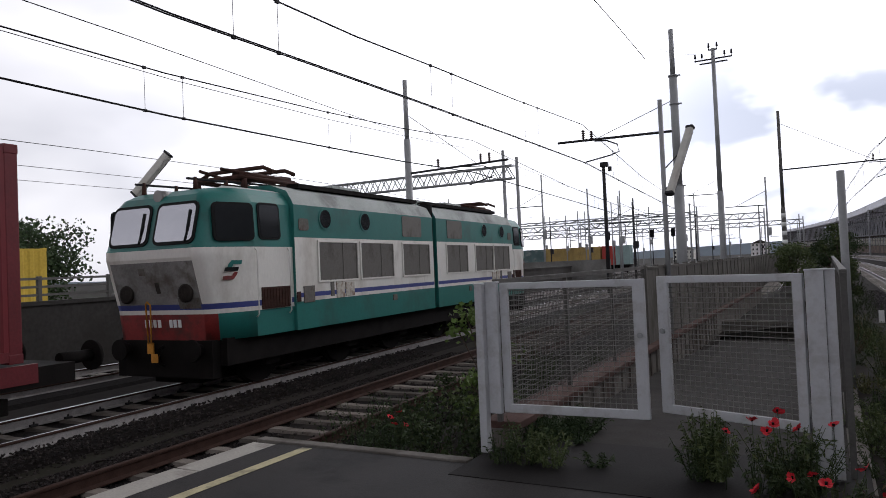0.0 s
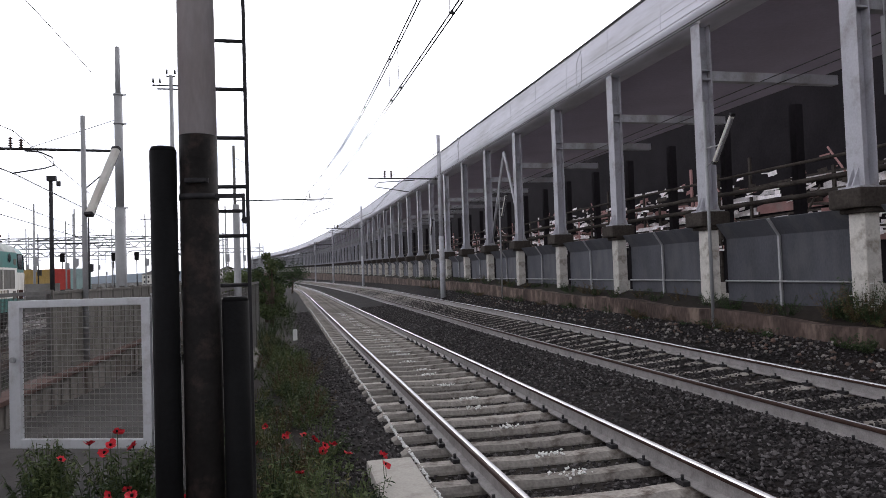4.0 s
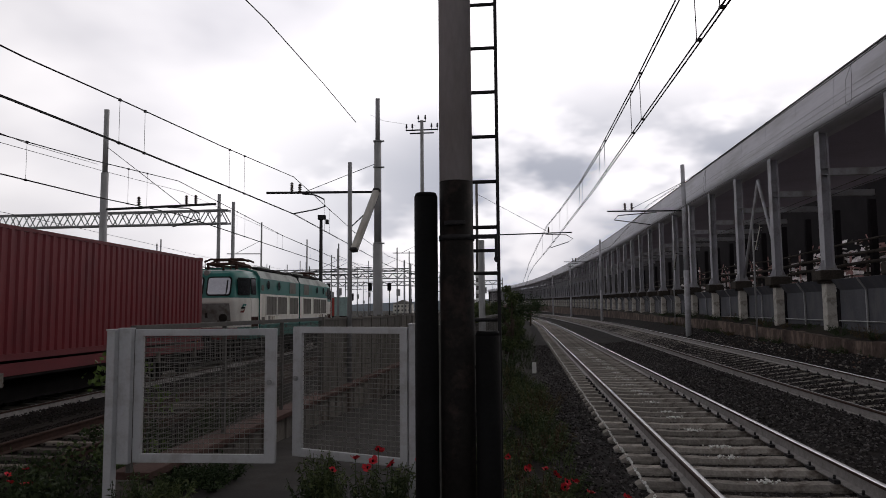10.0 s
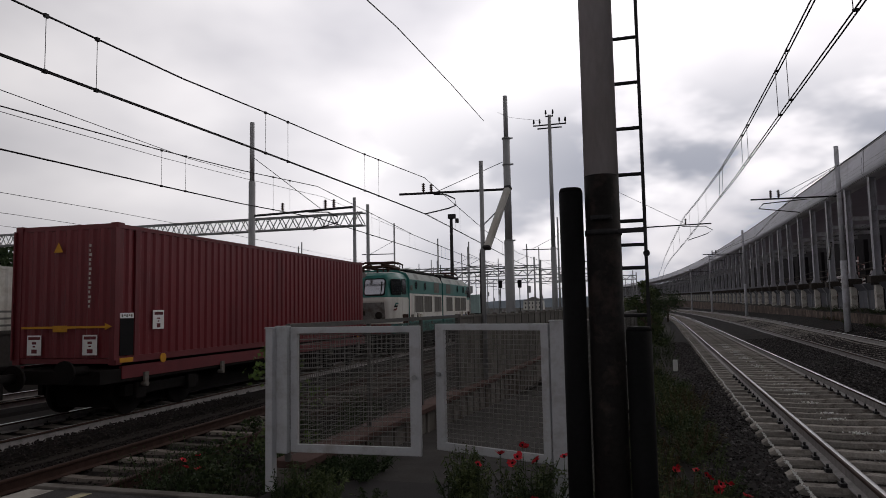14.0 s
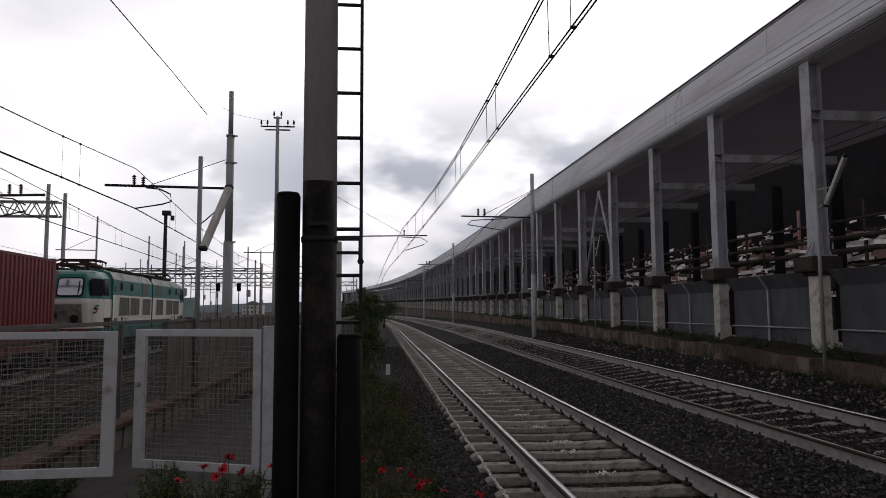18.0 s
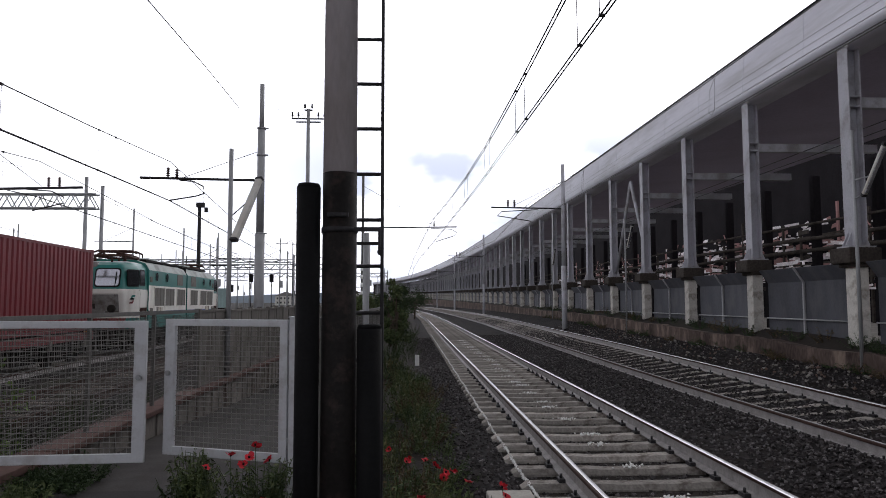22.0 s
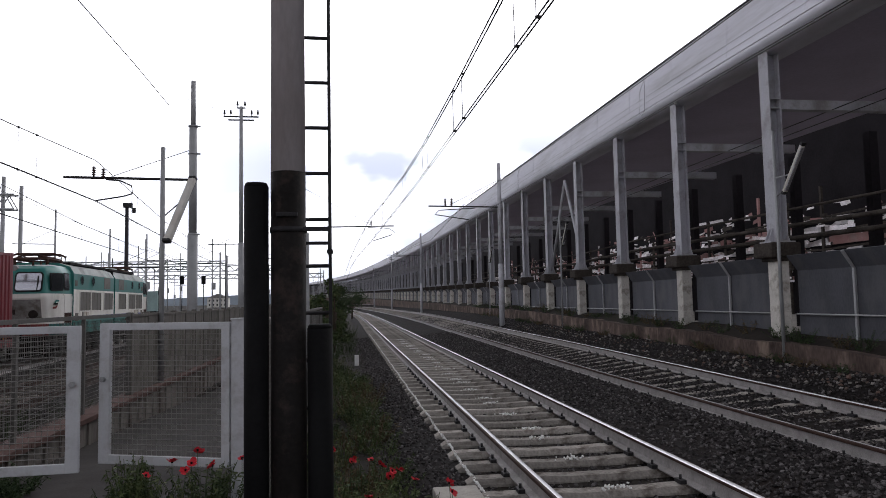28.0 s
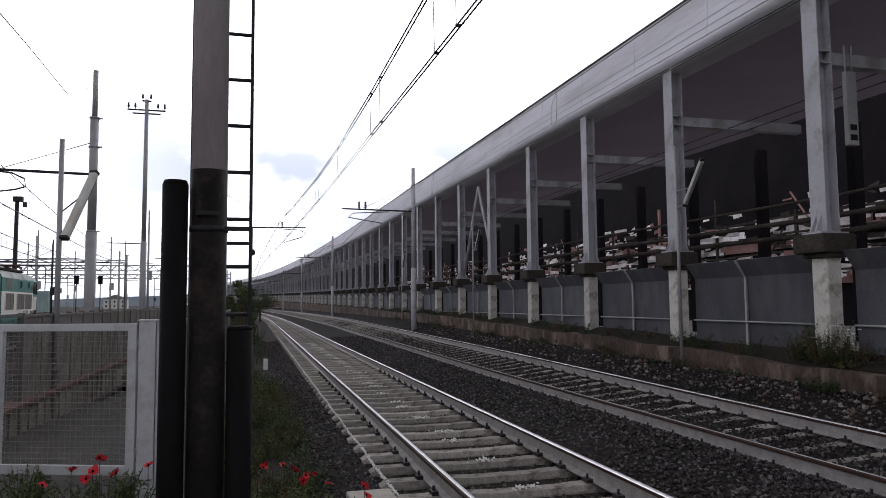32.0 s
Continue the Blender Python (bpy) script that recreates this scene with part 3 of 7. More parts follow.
def rail_mesh(path, top, gauge_side=1):
    bm = bmesh.new()
    sweep(bm, RAIL, path)
    fixed(bm)
    bm.normal_update()
    for f in bm.faces:
        c = f.calc_center_median()
        worn = f.normal.z > 0.99 or (f.normal.z > 0.8 and f.normal.x * gauge_side > 0)
        if worn and c.z > np.interp(c.y, [p[1] for p in path], [p[2] for p in path]) - 0.006:
            f.material_index, f.smooth = 1, True
        elif c.z > np.interp(c.y, [p[1] for p in path], [p[2] for p in path]) - 0.05:
            # head sides painted dark as the shadow under the head
            f.material_index = 2
    return link_mesh("rail", bm, ["rail_rust_shade" if top == "rail_rust_shade" else "rail_side", top, "rail_rust_shade"])


def sleeper_mesh(material="sleeper"):
    bm = bmesh.new()
    # a prestressed sleeper: low in the middle, higher under the rails, bevelled along its top
    stations = [(-1.25, 0.15), (-1.18, 0.195), (-0.5, 0.19), (-0.3, 0.178), (0.3, 0.178), (0.5, 0.19), (1.18, 0.195), (1.25, 0.15)]
    rings = []
    for x, h in stations:
        rings.append([bm.verts.new(v) for v in ((x, -0.13, -0.2), (x, -0.115, -0.2 + h * 0.75), (x, -0.08, -0.2 + h), (x, 0.08, -0.2 + h), (x, 0.115, -0.2 + h * 0.75), (x, 0.13, -0.2))])
    for a, b in zip(rings, rings[1:]):
        for k in range(5):
            bm.faces.new((a[k], b[k], b[k + 1], a[k + 1]))
    bm.faces.new(rings[0])
    bm.faces.new(rings[-1][::-1])
    return link_mesh("sleeper", fixed(bm), material)


def clip_mesh():
    bm = bmesh.new()
    for s in (-0.11, 0.11):
        B(bm, s - 0.03, -0.06, -0.19, s + 0.03, 0.06, -0.155)
        C(bm, (s, 0, -0.16), (s, 0, -0.115), 0.014, n=6)
    return link_mesh("rail_fastening", bm, "steel_dark")


SLEEPER, YARD_SLEEPER, CLIP = sleeper_mesh(), sleeper_mesh("sleeper_yard"), clip_mesh()


def climb(y):
    """The second main track climbs a little along the line."""
    return min(0.15, max(0.0, 0.0045 * (y - 16)))


def outer(y):
    """Height of its outer rail, which is canted for the curve."""
    return 0.05 if y < 7 else 0.05 + 0.0122 * (y - 7) if y < 20 else min(0.43, 0.209 + 0.0068 * (y - 20))


def bank(y):
    """Height of the ground at the foot of the shed wall."""
    return min(0.7, max(0.2, 0.3 + 0.012 * (y - 10)))


def wall_top(y):
    return min(1.02, max(0.45, 0.58 + 0.018 * (y - 10.5))) + max(0.0, 0.009 * (y - 42))


def eave_rise(y):
    return max(-0.17, 0.0 + 0.0125 * (y - 13.5))


def far_rise(y):
    """The line and the shed climb gently far along."""
    return max(0.0, 0.011 * (y - 42))


def track(label, axis, z, y0, y1, near0, near1, top, sleep=0.6, curve=None, clips=0.0, cant=None):
    t = thing("railway_track", pose(0, 0, 0), label, "railway track", "tracks", "structure")
    ys_ = np.arange(y0, y1 + 0.1, 4.0)
    for s in (-0.7525, 0.7525):
        me = rail_mesh([(axis(y) + s, y, z + (cant[int(s > 0)](y) if cant else 0.0)) for y in ys_], top, -1 if s > 0 else 1)
        share("rail", me, t, pose(0, 0, 0))
    far = bmesh.new()
    n = int((y1 - y0) / sleep)
    for k in range(n):
        y = y0 + k * sleep
        a = math.degrees(math.atan2(axis(y) - axis(y + 1), 1))
        lo, hi = (cant[0](y), cant[1](y)) if cant else (0.0, 0.0)
        m = pose(axis(y), y, z - 0.172 + 0.012 + (lo + hi) / 2, 0, -math.degrees(math.atan((hi - lo) / 1.505)), a + random.uniform(-0.4, 0.4))
        if near0 <= y <= near1:
            share("sleeper", YARD_SLEEPER if z < -0.4 else SLEEPER, t, m)
            if y < near0 + clips:
                for s in (-0.7525, 0.7525):
                    share("rail_fastening", CLIP, t, m @ pose(s, 0, 0.185))
        else:
            B(far, -1.2, -0.13, -0.15, 1.2, 0.13, -0.012, m)
    ob = part("far_sleepers", far, "sleeper", t)
    ob["kind"] = "stuff"
    return t


def main_axis(x0):
    return lambda y: x0 + bend(y)


def yard_axis(x0):
    return lambda y: left_x(x0, y)


track("main line track with polished rails on concrete sleepers", main_axis(2.0), 0.0, -30, 400, 2.5, 62, "rail_top", clips=16)
track("second main line track beside the shed wall", main_axis(5.6), 0.0, -30, 400, 3.5, 62, "rail_top", clips=16, cant=(climb, outer))
track("yard track that carries the freight train", yard_axis(TRAIN_AXIS), YARD_Z, -60, 200, 2, 40, "rail_top", clips=16)
track("rusty disused yard track beside the platform", yard_axis(RUSTY_AXIS), YARD_Z, -60, 200, 1, 40, "rail_rust_shade")
for x0 in YARD_AXES[2:]:
    track("yard track behind the freight train", yard_axis(x0), YARD_Z, -40, 260, 12, 24, "rail_top")
for x0, yy in ((-4.2, 40),):
    track("siding that runs on past the ramp", lambda y, x0=x0: x0 - 0.02 * (y - 40), -0.35, yy, 230, yy, yy + 20, "rail_top")


def ballast(name, axis, z, y0, y1, half):
    bm = bmesh.new()
    prof = [(-half - 0.75, -0.5), (-half, -0.16), (-1.0, -0.13), (-0.88, -0.17), (-0.7, -0.22), (0.7, -0.22), (0.88, -0.17), (1.0, -0.13), (half, -0.16), (half + 0.75, -0.5)]
    ys_ = np.arange(y0, y1 + 1, 2.0)
    rows = []
    for y in ys_:
        rows.append([bm.verts.new((axis(y) + u, y, z + v + random.uniform(-0.012, 0.012))) for u, v in prof])
    for a, b in zip(rows, rows[1:]):
        for k in range(len(prof) - 1):
            bm.faces.new((a[k], a[k + 1], b[k + 1], b[k]))
    tagged(part(name, bm, "ballast_yard"), "dark crushed stone ballast under the rails", "ballast", kind="structure")


def main_bed(y):
    """The cross section of the main line's ballast: places across and heights."""
    lo, hi, b = climb(y), outer(y), bank(y)
    return ([-0.9, -0.3, 0.62, 0.8, 2.78, 2.9, 3.3, 3.9, 4.4, 4.72, 4.86, 6.34, 6.5, 7.1, 7.6, 8.25],
            [-0.36, -0.27, -0.21, -0.25, -0.25, -0.15, -0.1, -0.09, lo - 0.11, lo - 0.15, lo - 0.19, hi - 0.19, hi - 0.15, (hi + b) / 2 - 0.06, b - 0.02, b + 0.03])


bm = bmesh.new()
rows = []
for y in np.arange(-30, 402, 2.0):
    rows.append([bm.verts.new((u + bend(y), y, v + random.uniform(-0.012, 0.012))) for u, v in zip(*main_bed(y))])
for a, b in zip(rows, rows[1:]):
    for k in range(len(a) - 1):
        bm.faces.new((a[k], a[k + 1], b[k + 1], b[k]))
tagged(part("ballast_bed", bm, "ballast"), "dark crushed stone ballast under the main tracks", "ballast", kind="structure")
for x0 in YARD_AXES:
    ballast("ballast_bed", yard_axis(x0), YARD_Z, -60, 200, 1.5)


def stones(name, n, place, lo, hi, material="stone"):
    """Loose stones, each a squashed lump of its own, in one mesh."""
    base = [(1, 0, 0), (-1, 0, 0), (0, 1, 0), (0, -1, 0), (0, 0, 1), (0, 0, -1)]
    tri = [(0, 2, 4), (2, 1, 4), (1, 3, 4), (3, 0, 4), (2, 0, 5), (1, 2, 5), (3, 1, 5), (0, 3, 5)]
    vs, fs = [], []
    for _ in range(n):
        x, y, z = place()
        r = random.uniform(lo, hi)
        e = Euler((random.uniform(0, 6), random.uniform(0, 6), random.uniform(0, 6))).to_matrix()
        k = len(vs)
        for b in base:
            v = e @ (Vector(b) * r * random.uniform(0.6, 1.15))
            vs.append((x + v.x, y + v.y, z + v.z * 0.8))
        fs += [tuple(k + i for i in f) for f in tri]
    me = bpy.data.meshes.new(name)
    me.from_pydata(vs, [], fs)
    me.materials.append(M[material])
    return tagged(new(name, me), kind="stuff")


def main_stone():
    while True:
        y = 3.0 + 32 * random.random() ** 1.7
        x = random.uniform(-0.45, 8.0)
        d1, d2 = abs(x - 2.0), abs(x - 5.6)
        z = np.interp(x, *main_bed(y)) + 0.012
        tie = abs(((y + 30) / 0.6 + 0.5) % 1 - 0.5)
        if (d1 < 0.8 or (d1 < 1.2 and x < 2)) and tie < 0.27 and random.random() < 0.95:
            continue
        if d2 < 0.8 and tie < 0.24 and random.random() < 0.2:
            continue
        return x, y, z


tagged(stones("ballast_stones", 62000, main_stone, 0.014, 0.034), "loose dark ballast stones between and beside the rails", "ballast stones")


def yard_stone():
    y = 2.5 + 14 * random.random() ** 1.3
    x = random.uniform(-10.6, -5.6)
    x2 = x - LEFT_SLOPE * y
    d = min(abs(x - RUSTY_AXIS), abs(x - TRAIN_AXIS))
    if d < 0.72 and random.random() < 0.75:
        return yard_stone()
    z = YARD_Z - (0.2 if d < 0.85 else 0.12 if d < 1.5 else 0.12 + 0.3 * min(d - 1.5, 0.6))
    return x2, y, z


tagged(stones("ballast_stones", 18000, yard_stone, 0.015, 0.034, "stone_yard"), "loose dark brown ballast stones between the yard tracks", "ballast stones")

def litter():
    y = 7 + 24 * random.random() ** 1.5
    x = random.uniform(6.8, 7.62)
    return x, y, np.interp(x, *main_bed(y)) + 0.02


tagged(stones("rubble", 420, litter, 0.02, 0.055, "rubble"), "pale broken rubble along the foot of the shed wall", "rubble")

# ------------------------------------------------------------------ platform end
bm = bmesh.new()
B(bm, -6.1, -14, PLATFORM_Z - 0.6, -0.6, 5.95, PLATFORM_Z)
tagged(part("platform", bm, "asphalt"), "worn dark asphalt platform end in front of the gate", "platform", kind="structure")
edge = thing("platform_edge", pose(0, 0, 0), "pale stone edging slabs along the platform", "platform edge", kind="structure")
bm = bmesh.new()
B(bm, 0, -0.49, 0, 0.3, 0.49, 0.5, bevel=0.012)
slab_mesh = link_mesh("edge_slab", bm, "kerb")
for k in range(18):
    share("edge_slab", slab_mesh, edge, pose(-6.4, 5.42 - k, PLATFORM_Z - 0.496 + random.uniform(-0.004, 0.004)))
bm = bmesh.new()
B(bm, -5.74, -14, PLATFORM_Z + 0.004, -5.62, 5.88, PLATFORM_Z + 0.006)
tagged(part("platform_line", bm, "yellow_line"), "worn yellow safety line painted on the platform", "painted line", kind="structure")
bm = bmesh.new()
B(bm, -6.4, 5.955, PLATFORM_Z - 0.5, -3.98, 6.08, PLATFORM_Z + 0.02, bevel=0.01)
tagged(part("platform_kerb", bm, "concrete"), "low concrete kerb that ends the platform", "kerb", kind="structure")
bm = bmesh.new()
B(bm, -3.975, 5.6, PLATFORM_Z - 0.1, -0.95, 6.95, PLATFORM_Z + 0.006)
tagged(part("gate_apron", bm, "apron"), "grey concrete apron under the gate", "apron", kind="structure")
# strip of earth between the platform and the main line
bm = bmesh.new()
for j in range(30):
    y0_, y1_ = -14 + j * 1.6, -14 + (j + 1) * 1.6
    B(bm, -1.0, y0_, -0.7, 0.05, y1_, -0.33 + 0.02 * math.sin(j * 1.7))
tagged(part("verge", bm, "ground"), "weedy strip of earth beside the ballast", "verge", kind="structure")
bm = bmesh.new()
B(bm, 0.37, 1.9, -0.4, 0.77, 6.76, -0.12, bevel=0.02)
tagged(part("concrete_slab", bm, "kerb"), "pale concrete slab lying beside the sleeper ends", "slab")
bm = bmesh.new()
B(bm, -0.12, 4.9, -0.36, 0.12, 6.6, -0.3, bevel=0.02)
tagged(part("broken_kerb", bm, "concrete"), "broken pale kerb stone in the weeds", "kerb stone")

# ------------------------------------------------------------------ ramp behind the gate
ramp = thing("ramp", pose(0, 0, 0), "stepped concrete ramp that goes down behind the gate", "ramp", kind="structure")
bm = bmesh.new()
B(bm, -3.76, 0, -0.3, -1.08, 0.414, -0.004, bevel=0.012)
step_mesh = link_mesh("step", bm, "ramp_step")
for k in range(34):
    share("step", step_mesh, ramp, pose(0, 6.95 + k * 0.42, PLATFORM_Z - 0.016 * k))
bm = bmesh.new()
B(bm, -4.02, 6.5, -2.6, -3.76, 34, 0.04)
for k in range(28):
    B(bm, -3.76, 7.6 + k * 0.45, -2.6, -3.735, 7.68 + k * 0.45, 0.03)
tagged(part("ramp_wall_west", bm, "ramp_wall"), "stained concrete retaining wall of the ramp", "wall", kind="structure")
bm = bmesh.new()
B(bm, -1.08, 6.4, -2.6, -0.92, 21, -0.2)
tagged(part("ramp_wall_east", bm, "concrete"), "stained concrete retaining wall of the ramp", "wall", kind="structure")
bm = bmesh.new()
B(bm, -3.9, 20.8, -2.6, -1.08, 21.0, -0.24)
tagged(part("ramp_wall_north", bm, "concrete"), "stained concrete end wall of the ramp", "wall", kind="structure")
cop = thing("coping", pose(0, 0, 0), "red-brown coping along the ramp wall", "coping", kind="structure")
bm = bmesh.new()
B(bm, -0.19, 0.005, 0, 0.19, 0.995, 0.07, bevel=0.01)
cm = link_mesh("coping_stone", bm, "coping")
for k in range(28):
    share("coping_stone", cm, cop, pose(-3.89, 6.5 + k, 0.041))


def mesh_panel(w, h, step_x, step_z, r, r2=None):
    """Welded wire in the plane of x and z: uprights, with level wires in front."""
    bm = bmesh.new()
    for k in range(int(w / step_x) + 1):
        C(bm, (k * step_x, 0.004, 0), (k * step_x, 0.004, h), r, n=4, caps=False)
    for k in range(int(h / step_z) + 1):
        C(bm, (0, -0.003, k * step_z), (w, -0.003, k * step_z), r2 or r, n=4, caps=False)
    return bm


# side fences of the ramp
def side_fence(x, y0, n, zb, zt, label):
    t = thing("ramp_fence", pose(x, y0, zb), label, "fence", kind="structure")
    h = zt - zb
    bm = bmesh.new()
    B(bm, -0.022, -0.022, 0, 0.022, 0.022, h)
    post = link_mesh("post", bm, "fence_dark")
    panel = link_mesh("wire_mesh", mesh_panel(1.96, h - 0.1, 0.045, 0.05, 0.003), "fence_dark")
    bm = bmesh.new()
    B(bm, -0.025, 0, -0.025, 0.025, 2.0, 0.025)
    bar = link_mesh("top_rail", bm, "fence_dark")
    for k in range(n):
        share("post", post, t, pose(0, 2.0 * k, 0))
        share("wire_mesh", panel, t, pose(0, 2.0 * k + 0.02, 0.05, 0, 0, 90))
        share("top_rail", bar, t, pose(0, 2.0 * k, h))
    share("post", post, t, pose(0, 2.0 * n, 0))


side_fence(-3.89, 6.5, 3, 0.11, 1.40, "grey wire mesh fence on the ramp wall")
side_fence(-1.06, 6.55, 7, -0.22, 1.39, "grey wire mesh fence beside the main line")
panels = thing("panel_fence", pose(0, 0, 0), "long grey concrete panel fence along the ramp", "fence", kind="structure")
bm = bmesh.new()
B(bm, -0.03, 0.03, 0, 0.03, 0.955, 1.36, bevel=0.008)
B(bm, -0.042, 0.01, 1.36, 0.042, 0.975, 1.41, bevel=0.008)
fence_slab = link_mesh("panel", bm, "fence_panel")
bm = bmesh.new()
B(bm, -0.05, -0.035, 0, 0.05, 0.035, 1.44, bevel=0.008)
slab_post = link_mesh("post", bm, "fence_panel")
for k in range(60):
    y = 12.56 + k * 0.985
    z = 0.0 if y < 32 else 0.007 * (y - 32)
    share("panel", fence_slab, panels, pose(-3.89, y, z + random.uniform(-0.012, 0.012), 0, random.uniform(-0.6, 0.6), 0))
    share("post", slab_post, panels, pose(-3.89, y, z))


# ------------------------------------------------------------------ the gate
def gate_leaf(w, h, m, label, hinge_left):
    t = thing("gate_leaf", m, label, "gate", "gate leaves")
    f = 0.075
    for nm, bx in (("bottom_rail", (0, -0.02, 0, w, 0.02, f)), ("top_rail", (0, -0.02, h - f * 0.8, w, 0.02, h)),
                   ("stile", (0, -0.021, 0.001, f if hinge_left else f * 1.35, 0.021, h - 0.001)), ("stile", (w - (f * 1.35 if hinge_left else f), -0.021, 0.001, w, 0.021, h - 0.001))):
        bm = bmesh.new()
        B(bm, *bx, bevel=0.006)
        part(nm, bm, "gate", t)
    part("wire_mesh", mesh_panel(w - 0.06, h - 0.08, 0.046, 0.044, 0.0022, 0.0036), "mesh", t, "welded wire mesh infill", pose(0.03, 0.012, 0.03))
    bm = bmesh.new()
    x = w - 0.05 if hinge_left else 0.05
    C(bm, (x, -0.05, h * 0.6), (x, -0.03, h * 0.6), 0.024, n=12)
    C(bm, (x, -0.06, h * 0.6), (x, 0.06, h * 0.6), 0.012)
    part("latch", bm, "galv", t)
    x = 0.0 if hinge_left else w
    for z in (0.16, h - 0.16):
        bm = bmesh.new()
        C(bm, (x, 0, z - 0.05), (x, 0, z + 0.05), 0.016)
        part("hinge", bm, "galv", t)
    return t


def gate_post(x, y, w, h, d, label, foot=0.0):
    t = thing("gate_post", pose(x, y, PLATFORM_Z + 0.03), label, "gate post", "gate posts")
    bm = bmesh.new()
    B(bm, -w / 2, -d / 2, foot, w / 2, d / 2, h, bevel=0.008)
    part("post", bm, "gate", t)
    bm = bmesh.new()
    B(bm, -w / 2 - 0.006, -d / 2 - 0.006, h - 0.004, w / 2 + 0.006, d / 2 + 0.006, h + 0.01, bevel=0.004)
    part("cap", bm, "gate", t)
    return t


gate_post(-3.926, 6.25, 0.075, 1.50, 0.085, "pale painted square gate post on the platform")
gate_post(-3.83, 6.30, 0.115, 1.51, 0.06, "wide pale painted gate post on the platform", 0.34)
gate_leaf(1.28, 1.16, pose(-3.77, 6.35, 0.235, 0, 0, 2.4), "pale grey painted steel gate leaf with wire mesh, closed", True)
a_ = math.degrees(math.atan2(-0.425, 1.155))
gate_leaf(1.225, 1.185, pose(-2.475, 6.825, 0.215, 0, 0, a_), "pale grey painted steel gate leaf with wire mesh, ajar", False)
gate_post(-1.25, 6.40, 0.125, 1.53, 0.10, "wide pale painted gate post beside the fence")
gate_post(-1.15, 6.42, 0.07, 1.53, 0.085, "pale painted square gate post beside the fence")

# ------------------------------------------------------------------ the near mast with its ladder
mast = thing("catenary_mast", pose(-0.652, 3.83, PLATFORM_Z), "grey-brown round steel mast with black tarred foot and ladder", "mast")
bm = bmesh.new()
C(bm, (0, 0, -0.2), (0, 0, 2.318), 0.085, 0.0835, n=32)
part("tarred_foot", bm, "mast_tar", mast, "black tarred lower part of the mast")
bm = bmesh.new()
C(bm, (0, 0, 2.318), (0, 0, 9.2), 0.083, 0.070, n=32)
part("shaft", bm, "mast_grey", mast)
bm = bmesh.new()
C(bm, (0, 0, 2.025), (0, 0, 2.05), 0.089, n=32)
B(bm, 0.07, -0.05, 2.03, 0.2, -0.03, 2.05)
B(bm, 0.07, 0.03, 1.97, 0.19, 0.05, 1.985)
B(bm, 0.19, -0.055, 1.94, 0.203, -0.02, 2.05)
C(bm, (0.2, -0.04, 1.93), (0.2, 0.0, 1.93), 0.016)
part("collar", bm, "steel_dark", mast)
bm = bmesh.new()
B(bm, -0.05, -0.1, 2.095, 0.05, -0.08, 2.115)
for x in (-0.028, 0.0, 0.03):
    C(bm, (x, -0.09, 2.105), (x, -0.112, 2.105), 0.01, n=10)
part("bolt", bm, "steel_dark", mast)
for x in (-0.115, 0.19):
    bm = bmesh.new()
    B(bm, x - 0.009, 0.44, 0.1, x + 0.009, 0.47, 9.0)
    part("ladder_rail", bm, "steel_dark", mast)
bm = bmesh.new()
C(bm, (-0.115, 0.455, 0), (0.19, 0.455, 0), 0.0105, n=8)
rung = link_mesh("rung", bm, "steel_dark")
for k in range(33):
    share("rung", rung, mast, pose(0, 0, 0.344 + 0.257 * k))
for z in (0.9, 2.03, 4.2, 6.4):
    bm = bmesh.new()
    B(bm, -0.02, 0.05, z, 0.02, 0.465, z + 0.03)
    part("ladder_bracket", bm, "steel_dark", mast)
for x, y, r, h, lab in ((-0.80, 3.80, 0.058, 2.262, "tall black tarred post beside the mast"), (-0.503, 3.80, 0.06, 1.582, "short black tarred post beside the mast")):
    bm = bmesh.new()
    C(bm, (0, 0, -0.2), (0, 0, h - 0.02), r, n=24)
    C(bm, (0, 0, h - 0.02), (0, 0, h), r, r * 0.86, n=24)
    tagged(part("tarred_post", bm, "black_tar", None, "", pose(x, y, PLATFORM_Z)), lab, "post", "tarred posts")


# ------------------------------------------------------------------ the shed beside the main line
COL0, COLS, STEP, SX = 9.40, 96, 4.0, 8.2
shed = thing("freight_shed", pose(0, 0, 0), "long dark open freight shed with pale fascia and steel columns", "shed")
bm = bmesh.new()
B(bm, -0.125, -0.16, 0, -0.105, 0.16, 4.2)
B(bm, 0.105, -0.16, 0, 0.125, 0.16, 4.2)
B(bm, -0.105, -0.01, 0, 0.105, 0.01, 4.2)
for z in (0.02, 2.69, 2.88):
    B(bm, -0.105, -0.15, z, 0.105, 0.15, z + 0.02)
for s in (-1, 1):
    prism(bm, [(-0.26, 0), (-0.125, 0.3), (-0.125, 0)], -0.012 + 0.05 * s, 0.012 + 0.05 * s)
    prism(bm, [(0.24, 0), (0.125, 0), (0.125, 0.3)], -0.012 + 0.05 * s, 0.012 + 0.05 * s)
B(bm, -0.27, -0.2, -0.02, 0.25, 0.2, 0.015)
col_mesh = link_mesh("column", fixed(bm), "column")
bm = bmesh.new()
B(bm, -0.34, -0.3, -0.3, 0.3, 0.34, 0, bevel=0.045)
B(bm, -0.22, -0.24, -0.37, 0.2, 0.26, -0.29, bevel=0.03)
corbel_mesh = link_mesh("corbel", bm, "corbel")
bm = bmesh.new()
B(bm, -0.14, -0.15, 0, 0.12, 0.17, 1.98, bevel=0.025)
pillar_mesh = link_mesh("pillar", bm, "pillar")
bm = bmesh.new()
B(bm, 0.13, -0.09, -0.1, 3.2, -0.075, 0.1)
B(bm, 0.13, -0.075, 0.075, 3.2, 0.09, 0.1)
B(bm, 0.13, -0.075, -0.1, 3.2, 0.09, -0.075)
